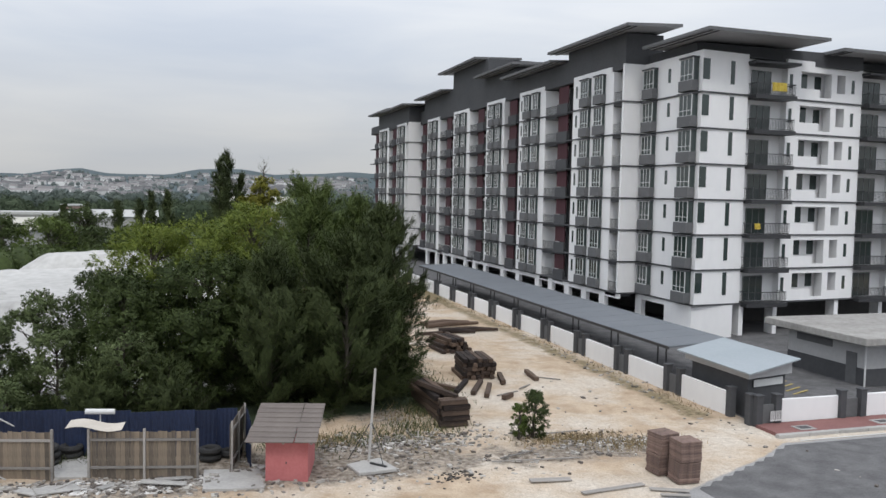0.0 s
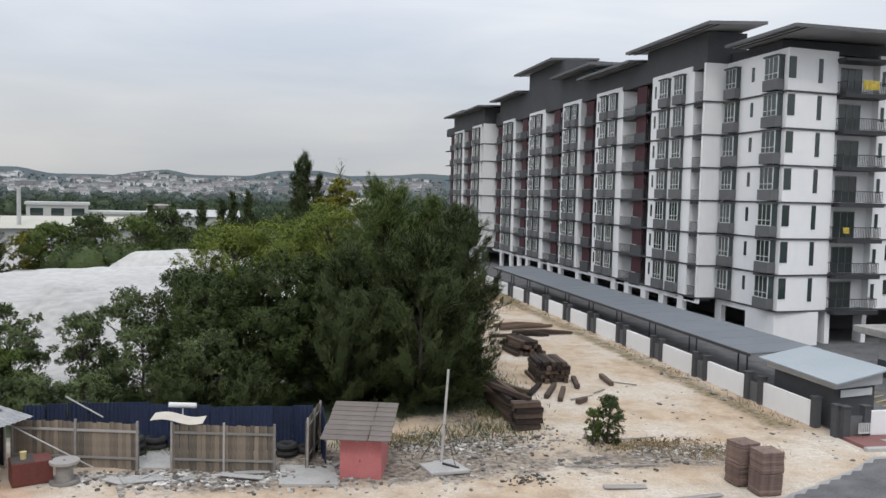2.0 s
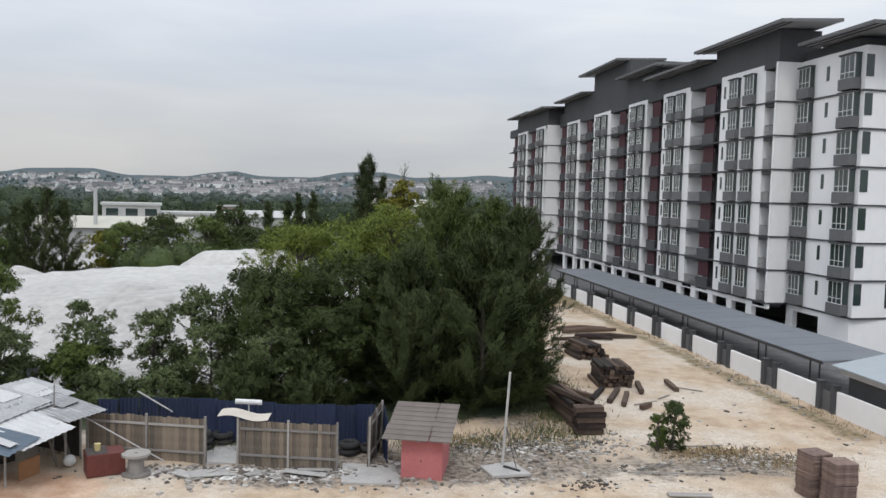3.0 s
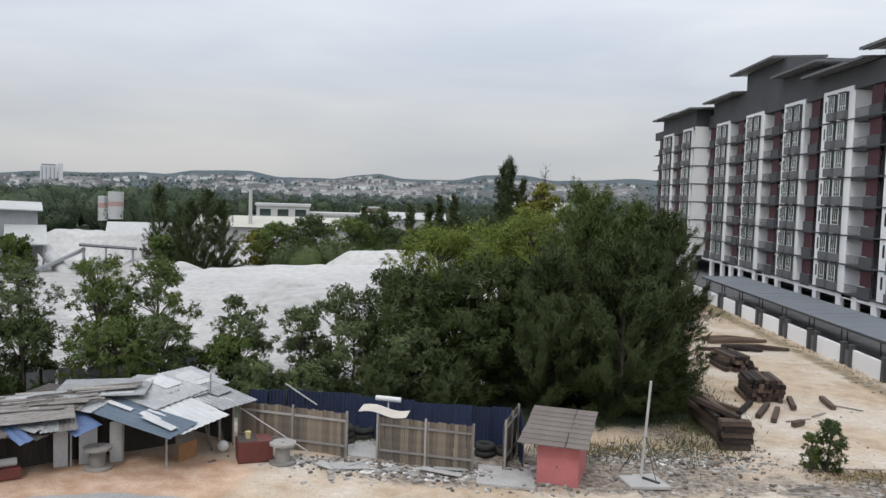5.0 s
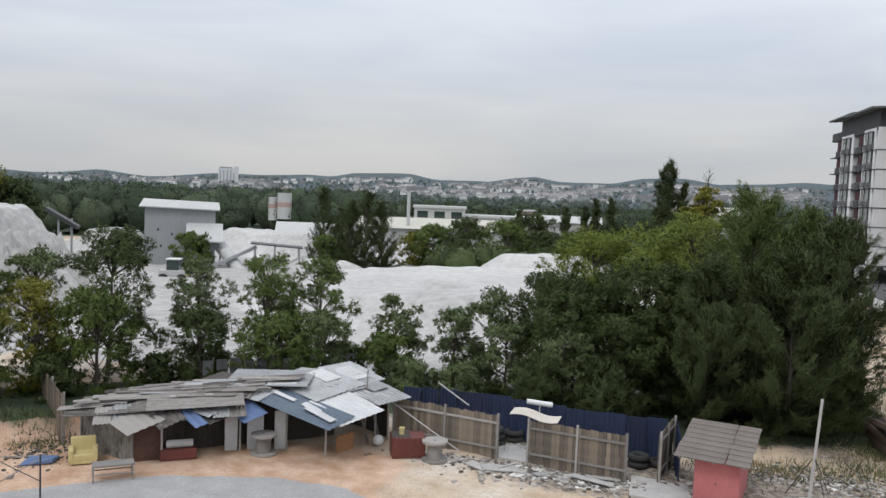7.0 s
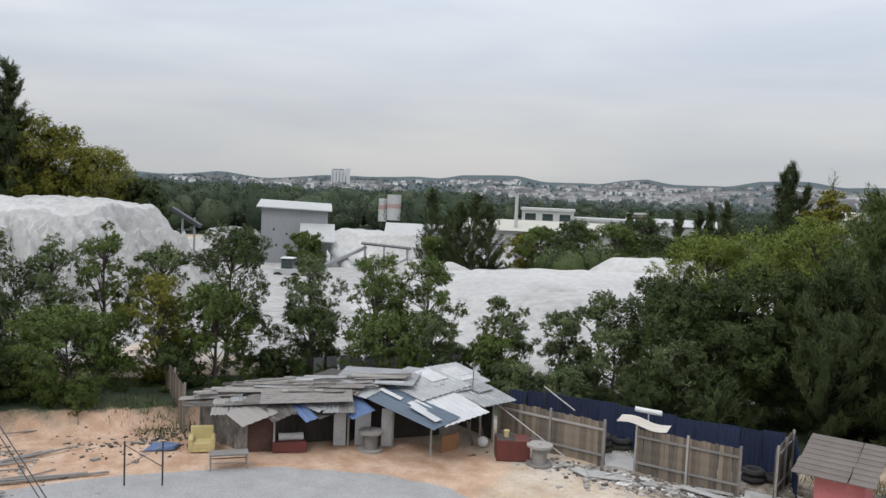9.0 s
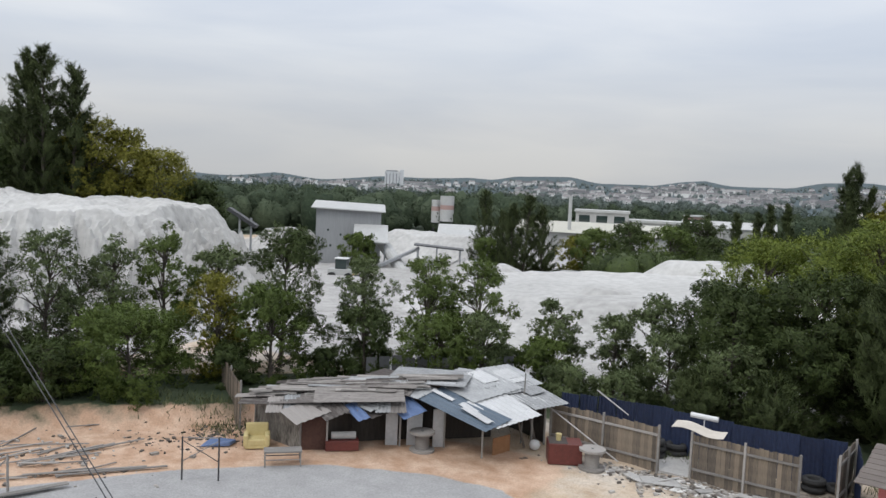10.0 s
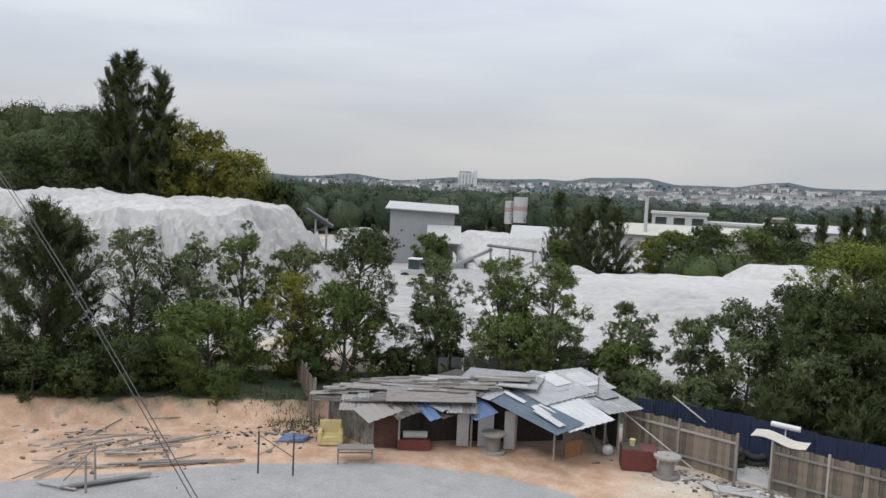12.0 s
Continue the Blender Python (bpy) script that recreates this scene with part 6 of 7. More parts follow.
mound("limestone_mound", -72, 104, 9, 8, 5.0, 9, "small pale heap against the mill wall", 0.2, 1.6)
mound("limestone_mound", -40, 104, 9, 5, 2.2, 10, "small white heap near the crusher", 0.2, 1.6)

MILLWALL = mat("dusty_grey_cladding", (0.21, 0.22, 0.23), (0.32, 0.33, 0.34), 0.2, 3, 0.8, bump=0.15, where="world", stretch=(2, 2, 0.2))
DUSTROOF = mat("dusty_white_roof", (0.36, 0.365, 0.36), (0.50, 0.505, 0.50), 0.15, 2, 0.8, bump=0.1, where="world")
CREAMROOF = mat("cream_factory_roof", (0.40, 0.39, 0.335), (0.51, 0.50, 0.44), 0.1, 1.5, 0.8, bump=0.05, where="world")


def build_mill():
    m = thing("mill_building", "tall dusty grey clad quarry mill with sloping roof", "mill", at=pose(-61.0, 103.6, 0, 0, 0, 29))
    bm = bmesh.new()
    cuboid(bm, -4.6, 4.6, -3, 5, -0.2, 8.3)
    part("wall", bm, MILLWALL, m)
    bm = bmesh.new()
    prism(bm, [(-5.3, -3.6), (5.2, -3.6), (5.2, 5.6), (-5.3, 5.6)], [8.4, 8.1, 8.9, 9.2], [8.55, 8.25, 9.05, 9.35])
    part("roof", bm, DUSTROOF, m)
    bm = bmesh.new()
    prism(bm, [(0.8, -7.4), (5.6, -7.4), (5.6, -3.0), (0.8, -3.0)], [4.0, 4.0, 6.2, 6.2], [4.15, 4.15, 6.35, 6.35])
    part("lean_to_roof", bm, DUSTROOF, m)
    for x in (1.2, 5.2):
        bm = bmesh.new()
        tube(bm, (x, -7.0, 0), (x, -7.0, 4.1), 0.12, sides=6)
        part("column", bm, MILLWALL, m)
    bm = bmesh.new()
    tube(bm, (4.6, -4.2, 4.2), (8.2, -10.5, -0.1), 0.85, sides=14)
    part("chute", bm, DUSTROOF, m)
    for x, z in ((-3, 5.2), (-1.2, 4.6), (-3.6, 3.0), (-2.6, 3.0)):
        bm = bmesh.new()
        cuboid(bm, x, x + 0.25, -3.03, -2.99, z, z + 0.3)
        part("window", bm, GLASS, m)
    c = thing("crusher", "steel crusher frame with conveyor and white dust", "crusher", at=pose(-47.5, 101.5, 0, 0, 0, 24))
    bm = bmesh.new()
    slab_between(bm, (-7.0, -2, 0.8), (-1.0, 0, 3.6), 0.9, 0.35)
    part("conveyor", bm, MILLWALL, c)
    bm = bmesh.new()
    prism(bm, [(-1.6, -1.8), (5.2, -1.8), (5.2, 1.6), (-1.6, 1.6)], [4.1, 3.6, 3.6, 4.1], [4.25, 3.75, 3.75, 4.25])
    part("roof", bm, STEEL, c)
    for x in (-1.2, 1.4, 4.6):
        for y in (-1.5, 1.3):
            bm = bmesh.new()
            cuboid(bm, x, x + 0.22, y, y + 0.22, -0.1, 3.75)
            part("column", bm, MILLWALL, c)
    bm = bmesh.new()
    tube(bm, (0.6, -1.4, 1.9), (0.6, -0.9, 1.9), 0.75, sides=18)
    part("flywheel", bm, DUSTROOF, c)
    bm = bmesh.new()
    cuboid(bm, 4.8, 6.6, -1.4, 0.6, -0.1, 2.0)
    part("hopper", bm, STEEL, c)
    v = thing("conveyor_tower", "raised grey conveyor head on a steel leg", "conveyor", at=pose(-62, 79.5, 0, 0, 0, 20))
    bm = bmesh.new()
    slab_between(bm, (-1.2, 0, 8.4), (2.2, 0, 6.4), 1.2, 0.4)
    part("belt", bm, STEEL, v)
    for x in (0, 1.4):
        bm = bmesh.new()
        cuboid(bm, x, x + 0.2, -0.1, 0.1, -0.2, 7.4)
        part("leg", bm, MILLWALL, v)


build_mill()


def build_silo():
    s = thing("cement_silo", "twin white silos with a red band on dark legs", "silo", at=pose(-77, 172, 0))
    for x, z0, z1, r in ((-1.3, 4.0, 9.2, 1.1), (1.4, 4.4, 10.2, 1.6)):
        bm = bmesh.new()
        tube(bm, (x, 0, z0), (x, 0, z1), r, sides=20)
        part("tank", bm, DUSTROOF, s)
        bm = bmesh.new()
        tube(bm, (x, 0, z0 + 2.7), (x, 0, z0 + 3.7), r + 0.01, sides=20)
        part("band", bm, SILORED, s)
    for x in (-1.8, 0.2, 2.6):
        bm = bmesh.new()
        cuboid(bm, x, x + 0.3, -0.5, -0.2, -0.2, 4.6)
        part("leg", bm, STEEL, s)


SILORED = mat("faded_red_band", (0.34, 0.22, 0.20), (0.42, 0.29, 0.26), 0.5, 3, 0.8)
build_silo()


def gable_house(name, x, y, turn, lx, ly, eave, ridge, wall_m, roof_m, label, windows=0, rows=1, z0=0.0, category="building", group="", flat=False):
    h = thing(name, label, category, at=pose(x, y, z0, 0, 0, turn), group=group)
    bm = bmesh.new()
    cuboid(bm, -lx / 2, lx / 2, -ly / 2, ly / 2, -0.5, eave)
    part("wall", bm, wall_m, h)
    bm = bmesh.new()
    o = 0.04 * ly
    if flat:
        cuboid(bm, -lx / 2 - o, lx / 2 + o, -ly / 2 - o, ly / 2 + o, eave, ridge)
    else:
        v = [bm.verts.new(c) for c in ((-lx / 2 - o, -ly / 2 - o, eave), (lx / 2 + o, -ly / 2 - o, eave), (lx / 2 + o, 0, ridge), (-lx / 2 - o, 0, ridge), (lx / 2 + o, ly / 2 + o, eave), (-lx / 2 - o, ly / 2 + o, eave))]
        for q in ((0, 1, 2, 3), (3, 2, 4, 5), (1, 4, 2), (0, 3, 5), (0, 5, 4, 1)):
            bm.faces.new([v[i] for i in q])
    part("roof", bm, roof_m, h)
    if windows:
        w = lx / (windows * 1.6)
        bm = bmesh.new()
        cuboid(bm, -w / 2, w / 2, -ly / 2 - 0.06, -ly / 2 + 0.05, 0, eave / rows * 0.45)
        me = mesh_of("window", bm, GLASS)
        for j in range(rows):
            for i in range(windows):
                part("window", me, None, h, at=pose(-lx / 2 + (i + 0.5) * lx / windows, 0, eave * (j + 0.35) / rows))
    return h


PALEWALL = mat("pale_far_wall", (0.34, 0.34, 0.335), (0.48, 0.48, 0.475), 0.05, 0.6, 0.9, bump=0, where="world")
TERRACOTTA = mat("faded_tile_roof", (0.24, 0.16, 0.14), (0.34, 0.25, 0.22), 0.05, 0.6, 0.9, bump=0, island=0.6, where="world")
gable_house("factory_hall", -46, 192, 12, 34, 20, 3.2, 5.4, PALEWALL, CREAMROOF, "long low factory hall with a cream roof", category="factory")
gable_house("office_block", -48, 208, 12, 13, 9, 7.6, 8.2, PALEWALL, DUSTROOF, "pale two-storey office with dark windows", 3, 2, category="office", flat=True)
gable_house("factory_hall", -33, 212, 6, 22, 10, 5.6, 6.2, PALEWALL, DUSTROOF, "low white factory hall with a flat roof", category="factory", flat=True)
gable_house("factory_hall", -62, 158, 20, 16, 9, 2.6, 4.6, PALEWALL, DUSTROOF, "dusty white shed with a gabled roof", category="factory")
gable_house("factory_hall", -54, 150, 18, 7, 6, 4.0, 4.6, PALEWALL, DUSTROOF, "small dusty white kiosk with a flat roof", category="factory", flat=True)
gable_house("office_block", -28, 234, 8, 6.5, 6, 7.2, 7.6, TERRACOTTA, DUSTROOF, "small red-brown gate building with a pale flat roof", 1, 2, category="office", flat=True)
gable_house("factory_hall", -20, 240, 4, 24, 12, 4.4, 6.2, PALEWALL, DUSTROOF, "low grey factory hall with a gabled roof", category="factory")
gable_house("factory_hall", 21, 260, 0, 20, 16, 8.0, 10.4, PALEWALL, CREAMROOF, "long cream-roofed warehouse behind the trees", category="factory")
bm = bmesh.new()
tube(bm, (0, 0, -0.2), (0, 0, 11.6), 0.45, 0.4, 10)
solid("white_mast", bm, DUSTROOF, "plain pale concrete mast beside the factory", "mast", at=pose(-49.8, 183.4, 0))


def build_tower():
    t = thing("tower_block", "distant pale high-rise with a taller wing", "tower block", at=pose(-650, 1240, 0, 0, 0, 28))
    bm = bmesh.new()
    cuboid(bm, -12, 12, -8, 8, -1, 36)
    part("wall", bm, FARWHITE, t)
    bm = bmesh.new()
    cuboid(bm, 13, 20, -6, 8, -1, 39.5)
    part("wing", bm, FARWHITE, t)
    for i in range(4):
        bm = bmesh.new()
        cuboid(bm, -9.6 + 5.6 * i, -8.2 + 5.6 * i, -8.1, -7.9, 3, 33)
        part("window", bm, FARGREY, t)
    bm = bmesh.new()
    cuboid(bm, -10, 10, -6, 6, 36, 38)
    part("roof", bm, FARGREY, t)


FARGREY = mat("far_grey", (0.20, 0.21, 0.22), (0.27, 0.28, 0.29), 0.05, 0.6, 0.9, bump=0, where="world")
FARWHITE = mat("far_white_wall", (0.50, 0.51, 0.52), (0.64, 0.65, 0.66), 0.05, 0.6, 0.9, bump=0, where="world")
build_tower()


def build_loader():
    l = thing("wheel_loader", "dusty white and yellow wheel loader in the quarry", "loader", at=pose(-51.5, 86.5, 0, 0, 0, 15))
    for nm, d, m in (("body", (-1.8, 1.2, -0.8, 0.8, 0.7, 1.6), DUSTROOF), ("cab", (-0.9, 0.5, -0.7, 0.7, 1.6, 2.8), GLASS), ("cab_roof", (-1.0, 0.6, -0.8, 0.8, 2.8, 2.95), FRAME), ("bucket", (1.6, 2.6, -1.1, 1.1, 0.2, 1.0), STEEL), ("arm", (1.2, 1.8, -0.4, 0.4, 0.6, 1.1), YELLOW)):
        bm = bmesh.new()
        cuboid(bm, *d)
        soften(bm, 0.05)
        part(nm, bm, m, l)
    for x in (-1.2, 0.9):
        for y in (-0.95, 0.95):
            bm = bmesh.new()
            tube(bm, (x, y - 0.2, 0.6), (x, y + 0.2, 0.6), 0.6, sides=16)
            part("wheel", bm, RUBBER, l)


build_loader()

# conifers and trees of the middle distance
SPIRE = "tall dark narrow conifer"
for i, (x, y, h, r) in enumerate([(-47, 122, 11.6, 3.3), (-36.5, 111, 11.2, 3.0), (-39.0, 112, 9.8, 3.0), (-34.2, 112, 9.8, 3.0), (-41.0, 114, 8.6, 3.0), (4.8, 100, 16.2, 2.2), (3.5, 99, 15.4, 2.0), (5.9, 101, 13.8, 1.9), (4.1, 98.4, 13.4, 2.2),
                                  (-6, 120, 10.2, 1.7), (-9, 124, 10.0, 1.7), (-2.0, 112, 11.6, 1.7), (-4.4, 116, 11.4, 1.7), (-14, 132, 9.4, 1.7), (-20.0, 150, 9.0, 1.8)]):
    tree("conifer", x, y, h, r, NEEDLE, SPIRE, 200 + i, "cone", 5000, 0.22, 0.01, group="conifers", clumps=80)
for i, (x, y, h, r, lf) in enumerate([(-28, 118, 7.4, 3.4, LEAF), (-23, 118, 8.6, 4.0, LEAF_DARK), (-17.5, 118, 8.4, 4.0, LEAF), (-12, 120, 7.0, 3.6, LEAF_DARK), (-32, 122, 6.0, 3.0, LEAF_YELLOW), (-7, 112, 7.4, 3.4, LEAF_DARK),
                                      (-2, 106, 7.6, 3.4, LEAF), (-26, 130, 7.6, 3.6, LEAF_DARK), (-15, 130, 9.4, 4.4, LEAF_DARK), (8, 110, 10.0, 4.0, LEAF_DARK), (14, 106, 9.6, 4.0, LEAF), (20, 120, 8.0, 3.6, LEAF_DARK),
                                      (-44.5, 118, 5.0, 2.5, LEAF), (-66, 108, 4.6, 2.6, LEAF_GREY), (-55.5, 97, 5.6, 2.4, LEAF)]):
    tree("broadleaf_tree", x, y, h, r, lf, GREEN, 230 + i, "broad", 3800, 0.32, 0.03, group="quarry trees")
# the knoll and the tall trees behind the big heap
for i, (x, y, h, r, lf, st, z) in enumerate([(-84.6, 71.0, 23.4, 2.9, NEEDLE, "column", 3), (-82.4, 73.4, 21.6, 2.8, NEEDLE, "column", 3), (-87.4, 70.2, 22.8, 2.9, NEEDLE, "column", 3), (-82.5, 76, 17.0, 4.6, LEAF_YELLOW, "broad", 3), (-80, 79, 15.2, 4.2, LEAF_YELLOW, "broad", 3),
                                             (-77.0, 82, 12.8, 5.0, LEAF_YELLOW, "broad", 3), (-90, 74, 16, 5.5, LEAF_DARK, "broad", 3), (-93, 69, 14, 5.5, LEAF_DARK, "broad", 3), (-86, 78, 13, 5.0, LEAF_DARK, "broad", 3), (-97, 64, 13, 5.5, LEAF_DARK, "broad", 3), (-74, 86, 9, 3.6, LEAF_DARK, "broad", 3)]):
    tree("tall_tree" if st == "column" else "hill_tree", x, y, h, r, lf, "tall dark feathery tree above the heap" if st == "column" else "bushy olive-green tree behind the white heap", 260 + i, st, 16000 if st == "column" else 8500, 0.3 if st == "broad" else 0.24, 0.03, z0=z, group="trees behind the heap", clumps=120)


# ---- distance ----
PROFILE = ((-30, 60), (-11.6, 69), (-10, 69), (-5.5, 60), (-3.3, 74), (-0.7, 70), (1.1, 54), (4.9, 51), (6.5, 65), (7.7, 62), (9.7, 45), (13.2, 43), (15.1, 58), (18.9, 56), (20.8, 42), (22.7, 44), (26, 39), (28.6, 36), (32.5, 22), (35.6, 33), (38, 23), (70, 30))


def far_height(r, az):
    top = np.interp(az, *zip(*PROFILE))
    u = np.clip((r - 800) / 1600, 0, 1)
    fall = np.clip((3300 - r) / 700, 0, 1)
    return top * u ** 1.2 * fall


def build_far():
    az = np.linspace(-45, 65, 200)
    rs = np.concatenate([np.linspace(700, 2500, 40), np.linspace(2560, 3400, 10)])
    v = []
    for r in rs:
        z = far_height(r, az) - 0.4
        a = np.radians(az)
        bumpy = np.array([noise.noise(Vector((float(q) * 0.5, float(r) * 0.004, 0))) for q in az])
        z = z + bumpy * 5 * np.clip((r - 900) / 900, 0, 1) * np.clip((3300 - r) / 700, 0, 1)
        v.append(np.stack([-np.sin(a) * r, np.cos(a) * r, z], -1))
    n = len(az)
    idx = np.arange(len(rs) * n).reshape(len(rs), n)
    f = np.stack([idx[:-1, :-1], idx[1:, :-1], idx[1:, 1:], idx[:-1, 1:]], -1).reshape(-1, 4)
    me = bpy.data.meshes.new("backdrop_hills")
    me.from_pydata(np.concatenate(v).tolist(), [], f[:, ::-1].tolist())
    me.polygons.foreach_set("use_smooth", [True] * len(me.polygons))
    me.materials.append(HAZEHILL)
    tagged(new("backdrop_hills", me), "hazy wooded hills along the horizon", "hill", kind="structure")
    # the town on the slopes
    rng = np.random.default_rng(77)
    vs, fw, fr = [], [], []
    row = []
    for _ in range(40):
        ra, rr, turn = rng.uniform(-12, 12) if rng.random() < 0.7 else rng.uniform(12, 36), rng.uniform(950, 1750), rng.normal(0, 0.25)
        row += [(ra + 0.55 * k, rr + 9 * math.tan(turn) * k) for k in range(int(rng.integers(4, 10)))]
    for house in range(300 + len(row)):
        a = rng.uniform(-12, 20) if rng.random() < 0.8 else rng.uniform(-12, 38)
        r = rng.uniform(900, 1900)
        if rng.random() < 0.35:
            a, r = rng.uniform(-7, 8), rng.uniform(1000, 1900)
        if house >= 300:
            a, r = row[house - 300]
        z = float(far_height(r, np.array([a]))[0]) - 1
        x, y = -math.sin(radians(a)) * r, math.cos(radians(a)) * r
        lx, ly, h = rng.choice((9, 12, 16, 34), p=(0.4, 0.3, 0.2, 0.1)) * rng.uniform(0.8, 1.2), rng.uniform(7, 10), rng.uniform(3.5, 6.5)
        ca, sa = math.cos(rng.normal(0, 0.4)), math.sin(rng.normal(0, 0.4))
        b = len(vs)
        for px_, py_, pz_ in ((-1, -1, 0), (1, -1, 0), (1, 1, 0), (-1, 1, 0), (-1, -1, 1), (1, -1, 1), (1, 1, 1), (-1, 1, 1), (-1, 0, 1.5), (1, 0, 1.5)):
            qx, qy = px_ * lx / 2, py_ * ly / 2
            vs.append((x + qx * ca - qy * sa, y + qx * sa + qy * ca, z + pz_ * h))
        fw += [(b, b + 1, b + 5, b + 4), (b + 1, b + 2, b + 6, b + 9, b + 5), (b + 2, b + 3, b + 7, b + 6), (b + 3, b, b + 4, b + 8, b + 7)]
        fr += [(b + 4, b + 5, b + 9, b + 8), (b + 8, b + 9, b + 6, b + 7)]
    me = bpy.data.meshes.new("town")
    me.from_pydata(vs, [], fw + fr)
    me.materials.append(TOWNWALL)
    me.materials.append(TOWNROOF)
    me.polygons.foreach_set("material_index", [0] * len(fw) + [1] * len(fr))
    tagged(new("town", me), "distant town of pale terraced houses on hazy slopes", "town", kind="stuff")


TOWNWALL = mat("far_house_wall", (0.24, 0.245, 0.25), (0.70, 0.70, 0.69), 0.02, 0.2, 0.9, bump=0, island=0.8, where="world", spec=0.1)
TOWNROOF = mat("far_house_roof", (0.125, 0.125, 0.13), (0.25, 0.24, 0.24), 0.02, 0.2, 0.9, bump=0, island=0.8, where="world", spec=0.1)
build_far()


def woods(name, seed, count, place, size, leaf, material, label, per=130, wide=(0.38, 0.62), rings=8, sides=11):
    """Many lumpy crowns with uneven tops, fringed with loose foliage."""
    rng = np.random.default_rng(seed)
    th, ph = np.meshgrid(np.linspace(0.05, 2.6, rings), np.linspace(0, 2 * math.pi, sides, endpoint=False), indexing="ij")
    base = np.stack([np.sin(th) * np.cos(ph), np.sin(th) * np.sin(ph), np.cos(th)], -1).reshape(-1, 3)
    idx = np.arange(rings * sides).reshape(rings, sides)
    nxt = np.roll(idx, -1, axis=1)
    quads = np.stack([idx[:-1], idx[1:], nxt[1:], nxt[:-1]], -1).reshape(-1, 4)
    vs, fs, qs = [], [], []
    for k in range(count):
        x, y, z, h = place(rng)
        r = h * rng.uniform(*wide)
        p = rng.uniform(0, 6.28, 5)

        def lumpy(d):
            w = 1 + 0.20 * np.sin(4.2 * d[:, 0] + p[0]) * np.cos(3.6 * d[:, 1] + p[1]) + 0.13 * np.sin(8 * d[:, 2] + p[2]) * np.sin(7.4 * d[:, 0] + p[3]) + 0.10 * np.sin(11 * d[:, 1] + p[4])
            return d * w[:, None] * np.array([r, r, h * 0.5]) + np.array([x, y, z + h * 0.5])
        vs.append(lumpy(base * 0.84))
        fs.append(quads + k * len(base))
        d = rng.normal(0, 1, (per, 3))
        d[:, 2] = np.abs(d[:, 2]) * 1.2 - 0.2
        d /= np.linalg.norm(d, axis=1)[:, None]
        qs.append(leaf_blades(rng, lumpy(d) + rng.normal(0, 0.07 * r, (per, 3)), leaf * size * 0.75, leaf * size * 0.5, d, 0.1))
    q = np.concatenate(qs)
    dome_n, faces = count * len(base), np.concatenate(fs)
    me = bpy.data.meshes.new(name)
    co = np.concatenate([np.concatenate(vs), q.reshape(-1, 3)]).astype(np.float32)
    corners = np.concatenate([faces.ravel(), np.arange(len(q) * 3) + dome_n]).astype(np.int32)
    starts = np.concatenate([np.arange(len(faces)) * 4, faces.size + np.arange(len(q)) * 3]).astype(np.int32)
    me.vertices.add(len(co))
    me.vertices.foreach_set("co", co.ravel())
    me.loops.add(len(corners))
    me.loops.foreach_set("vertex_index", corners)
    me.polygons.add(len(starts))
    me.polygons.foreach_set("loop_start", starts)
    me.polygons.foreach_set("use_smooth", np.arange(len(starts)) < len(faces))
    me.materials.append(material)
    me.update(calc_edges=True)
    return solid(name, me, None, label, "woods", kind="stuff")


def in_sector(a0, a1, r0, r1, h0, h1, far=False, power=1.0):
    def place(rng):
        a, r = rng.uniform(a0, a1), r0 + (r1 - r0) * rng.uniform(0, 1) ** power
        z = float(far_height(r, np.array([a]))[0]) if far else 0.0
        return -math.sin(radians(a)) * r, math.cos(radians(a)) * r, z - 0.3, rng.uniform(h0, h1)
    return place


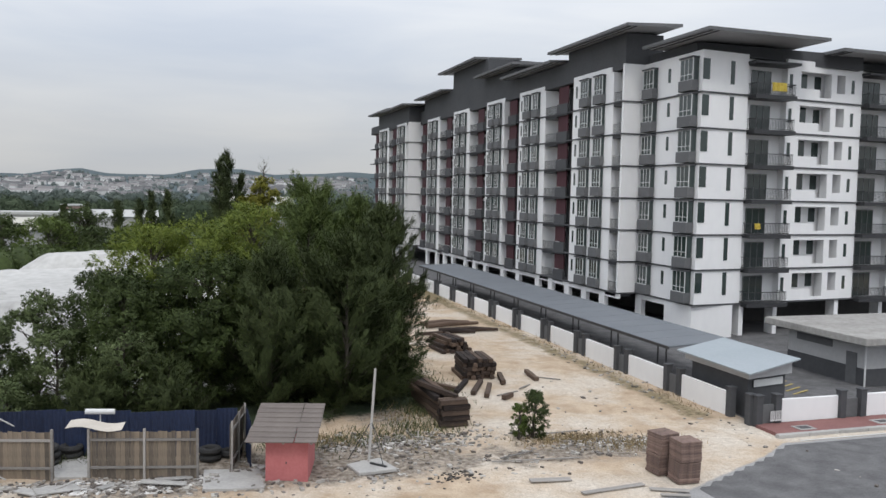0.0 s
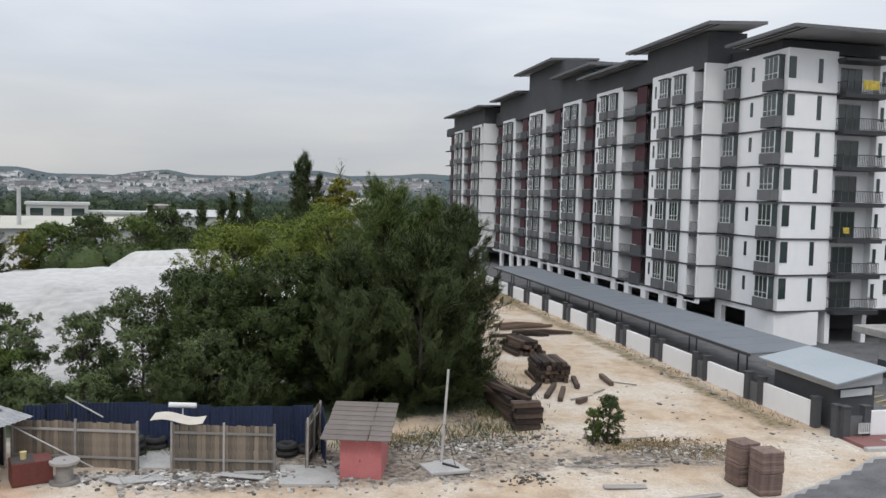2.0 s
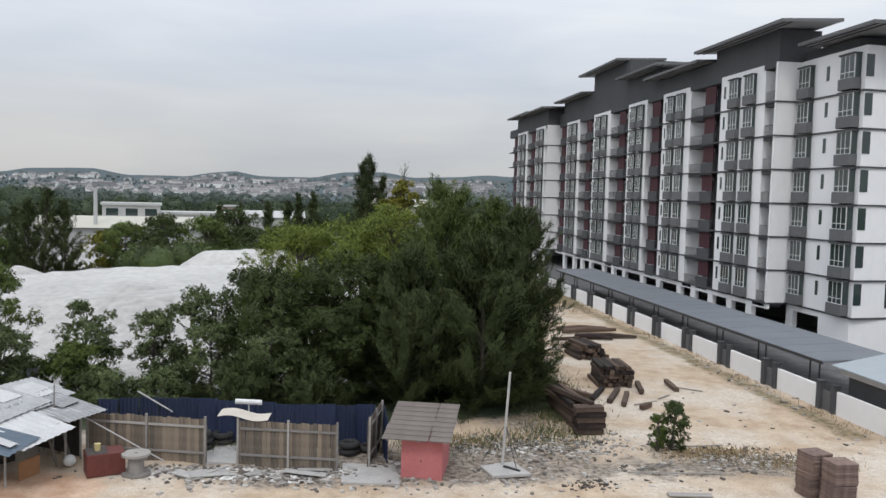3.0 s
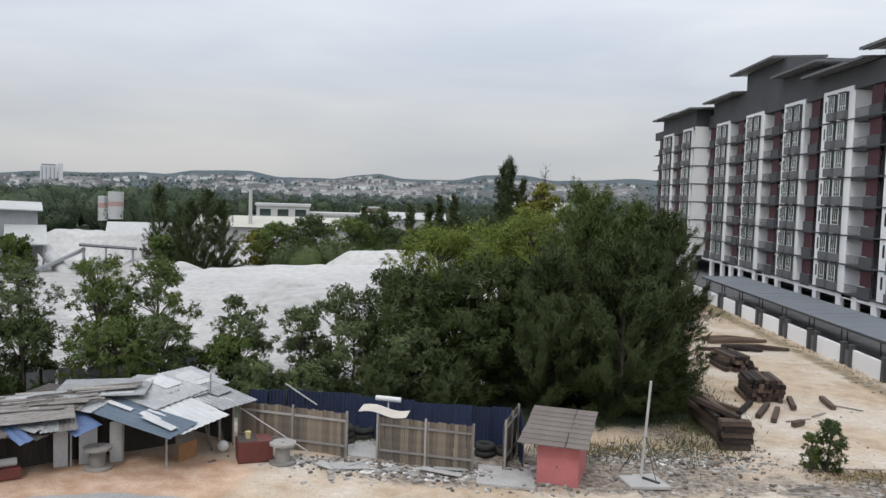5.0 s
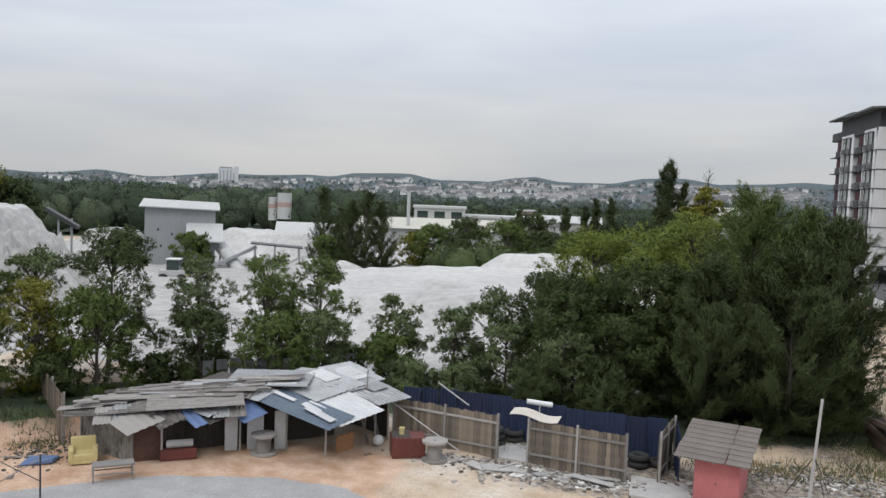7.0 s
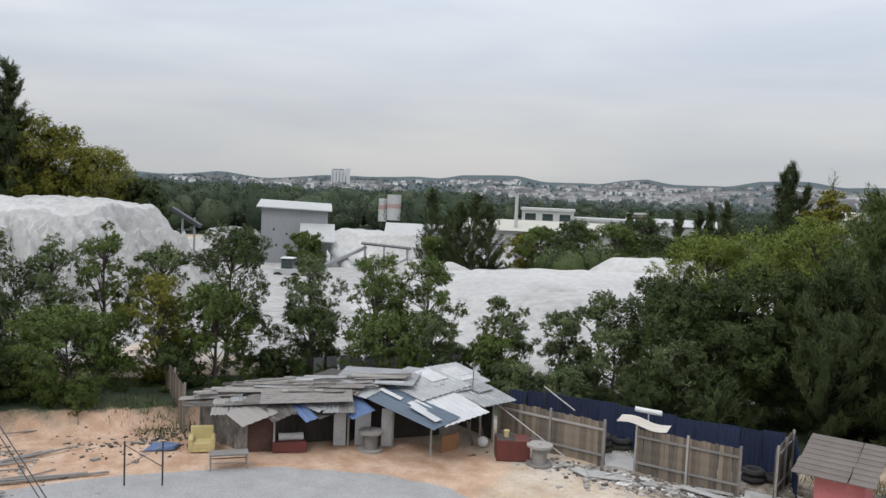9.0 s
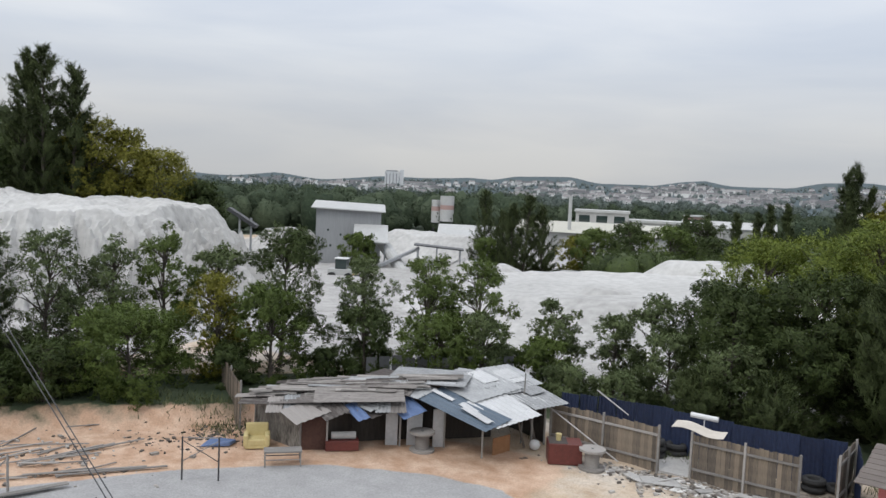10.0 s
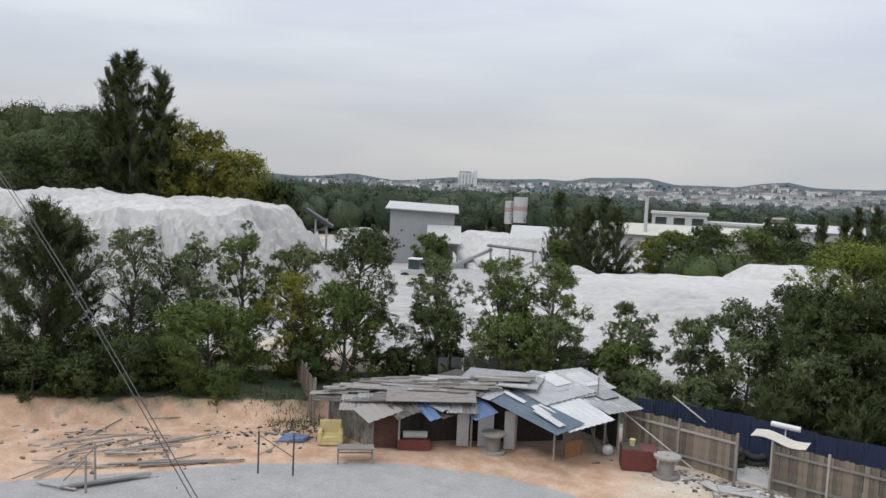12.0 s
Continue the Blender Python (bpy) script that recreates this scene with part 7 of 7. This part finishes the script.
FARLEAF = mat("far_foliage", (0.028, 0.043, 0.027), (0.082, 0.104, 0.064), 0.25, 1.1, 0.9, bump=0.6, depth=0.5, island=0.3, where="world", spec=0.1)
# distance haze mixed into the leaf colours, stronger in the farther one
MIDLEAF = mat("haze_tinted_mid_foliage", (0.062, 0.082, 0.074), (0.120, 0.142, 0.126), 0.12, 0.7, 0.9, bump=0.5, depth=0.6, island=0.3, where="world", spec=0.1)
HAZELEAF = mat("haze_tinted_foliage", (0.10, 0.125, 0.12), (0.165, 0.185, 0.18), 0.05, 0.4, 0.9, bump=0, island=0.3, where="world", spec=0.1)
woods("woods", 301, 230, in_sector(18, 50, 185, 330, 4.5, 12), 1.0, 0.65, FARLEAF, "dense dark green woods beyond the quarry", 420)
woods("woods", 302, 240, in_sector(-12, 20, 250, 420, 4, 8.5), 1.0, 0.8, FARLEAF, "dense dark green woods behind the factories", 300)
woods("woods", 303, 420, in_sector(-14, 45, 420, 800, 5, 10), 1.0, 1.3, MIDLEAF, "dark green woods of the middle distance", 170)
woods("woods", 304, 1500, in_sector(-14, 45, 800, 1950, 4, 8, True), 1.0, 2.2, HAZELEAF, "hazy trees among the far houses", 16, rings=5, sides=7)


def knoll_height(r, a):
    return 16.5 * np.clip((r - 128) / 62, 0, 1) ** 0.8 * np.clip((a - 44.5) / 7, 0, 1) * np.clip((290 - r) / 60, 0, 1)


def build_knoll():
    """The wooded rise behind the tall heap, and its cover of trees."""
    az, rs = np.linspace(42, 76, 40), np.linspace(120, 300, 30)
    ga, gr = np.meshgrid(np.radians(az), rs)
    co = np.stack([-np.sin(ga) * gr, np.cos(ga) * gr, knoll_height(gr, np.degrees(ga)) - 0.3], -1).reshape(-1, 3)
    idx = np.arange(len(co)).reshape(len(rs), len(az))
    f = np.stack([idx[:-1, :-1], idx[:-1, 1:], idx[1:, 1:], idx[1:, :-1]], -1).reshape(-1, 4)
    me = bpy.data.meshes.new("ground_knoll")
    me.from_pydata(co.tolist(), [], f[:, ::-1].tolist())
    me.materials.append(FARHILL)
    tagged(new("ground_knoll", me), "wooded rise behind the white heap", "hill", kind="structure")

    def on_knoll(rng):
        a, r = rng.uniform(44, 64), rng.uniform(130, 215)
        return -math.sin(radians(a)) * r, math.cos(radians(a)) * r, float(knoll_height(r, a)) - 0.5, rng.uniform(5.5, 9.5)
    woods("woods", 305, 190, on_knoll, 1.0, 0.5, NEEDLE, "dark wooded hillside behind the white heap", 700, (0.36, 0.55))


build_knoll()
woods("hedge", 306, 70, lambda r_: (r_.uniform(-24, -6), r_.uniform(103, 112), 0, r_.uniform(2.5, 5)), 1.0, 0.4, LEAF_DARK, "dark hedge behind the low heap", 300)
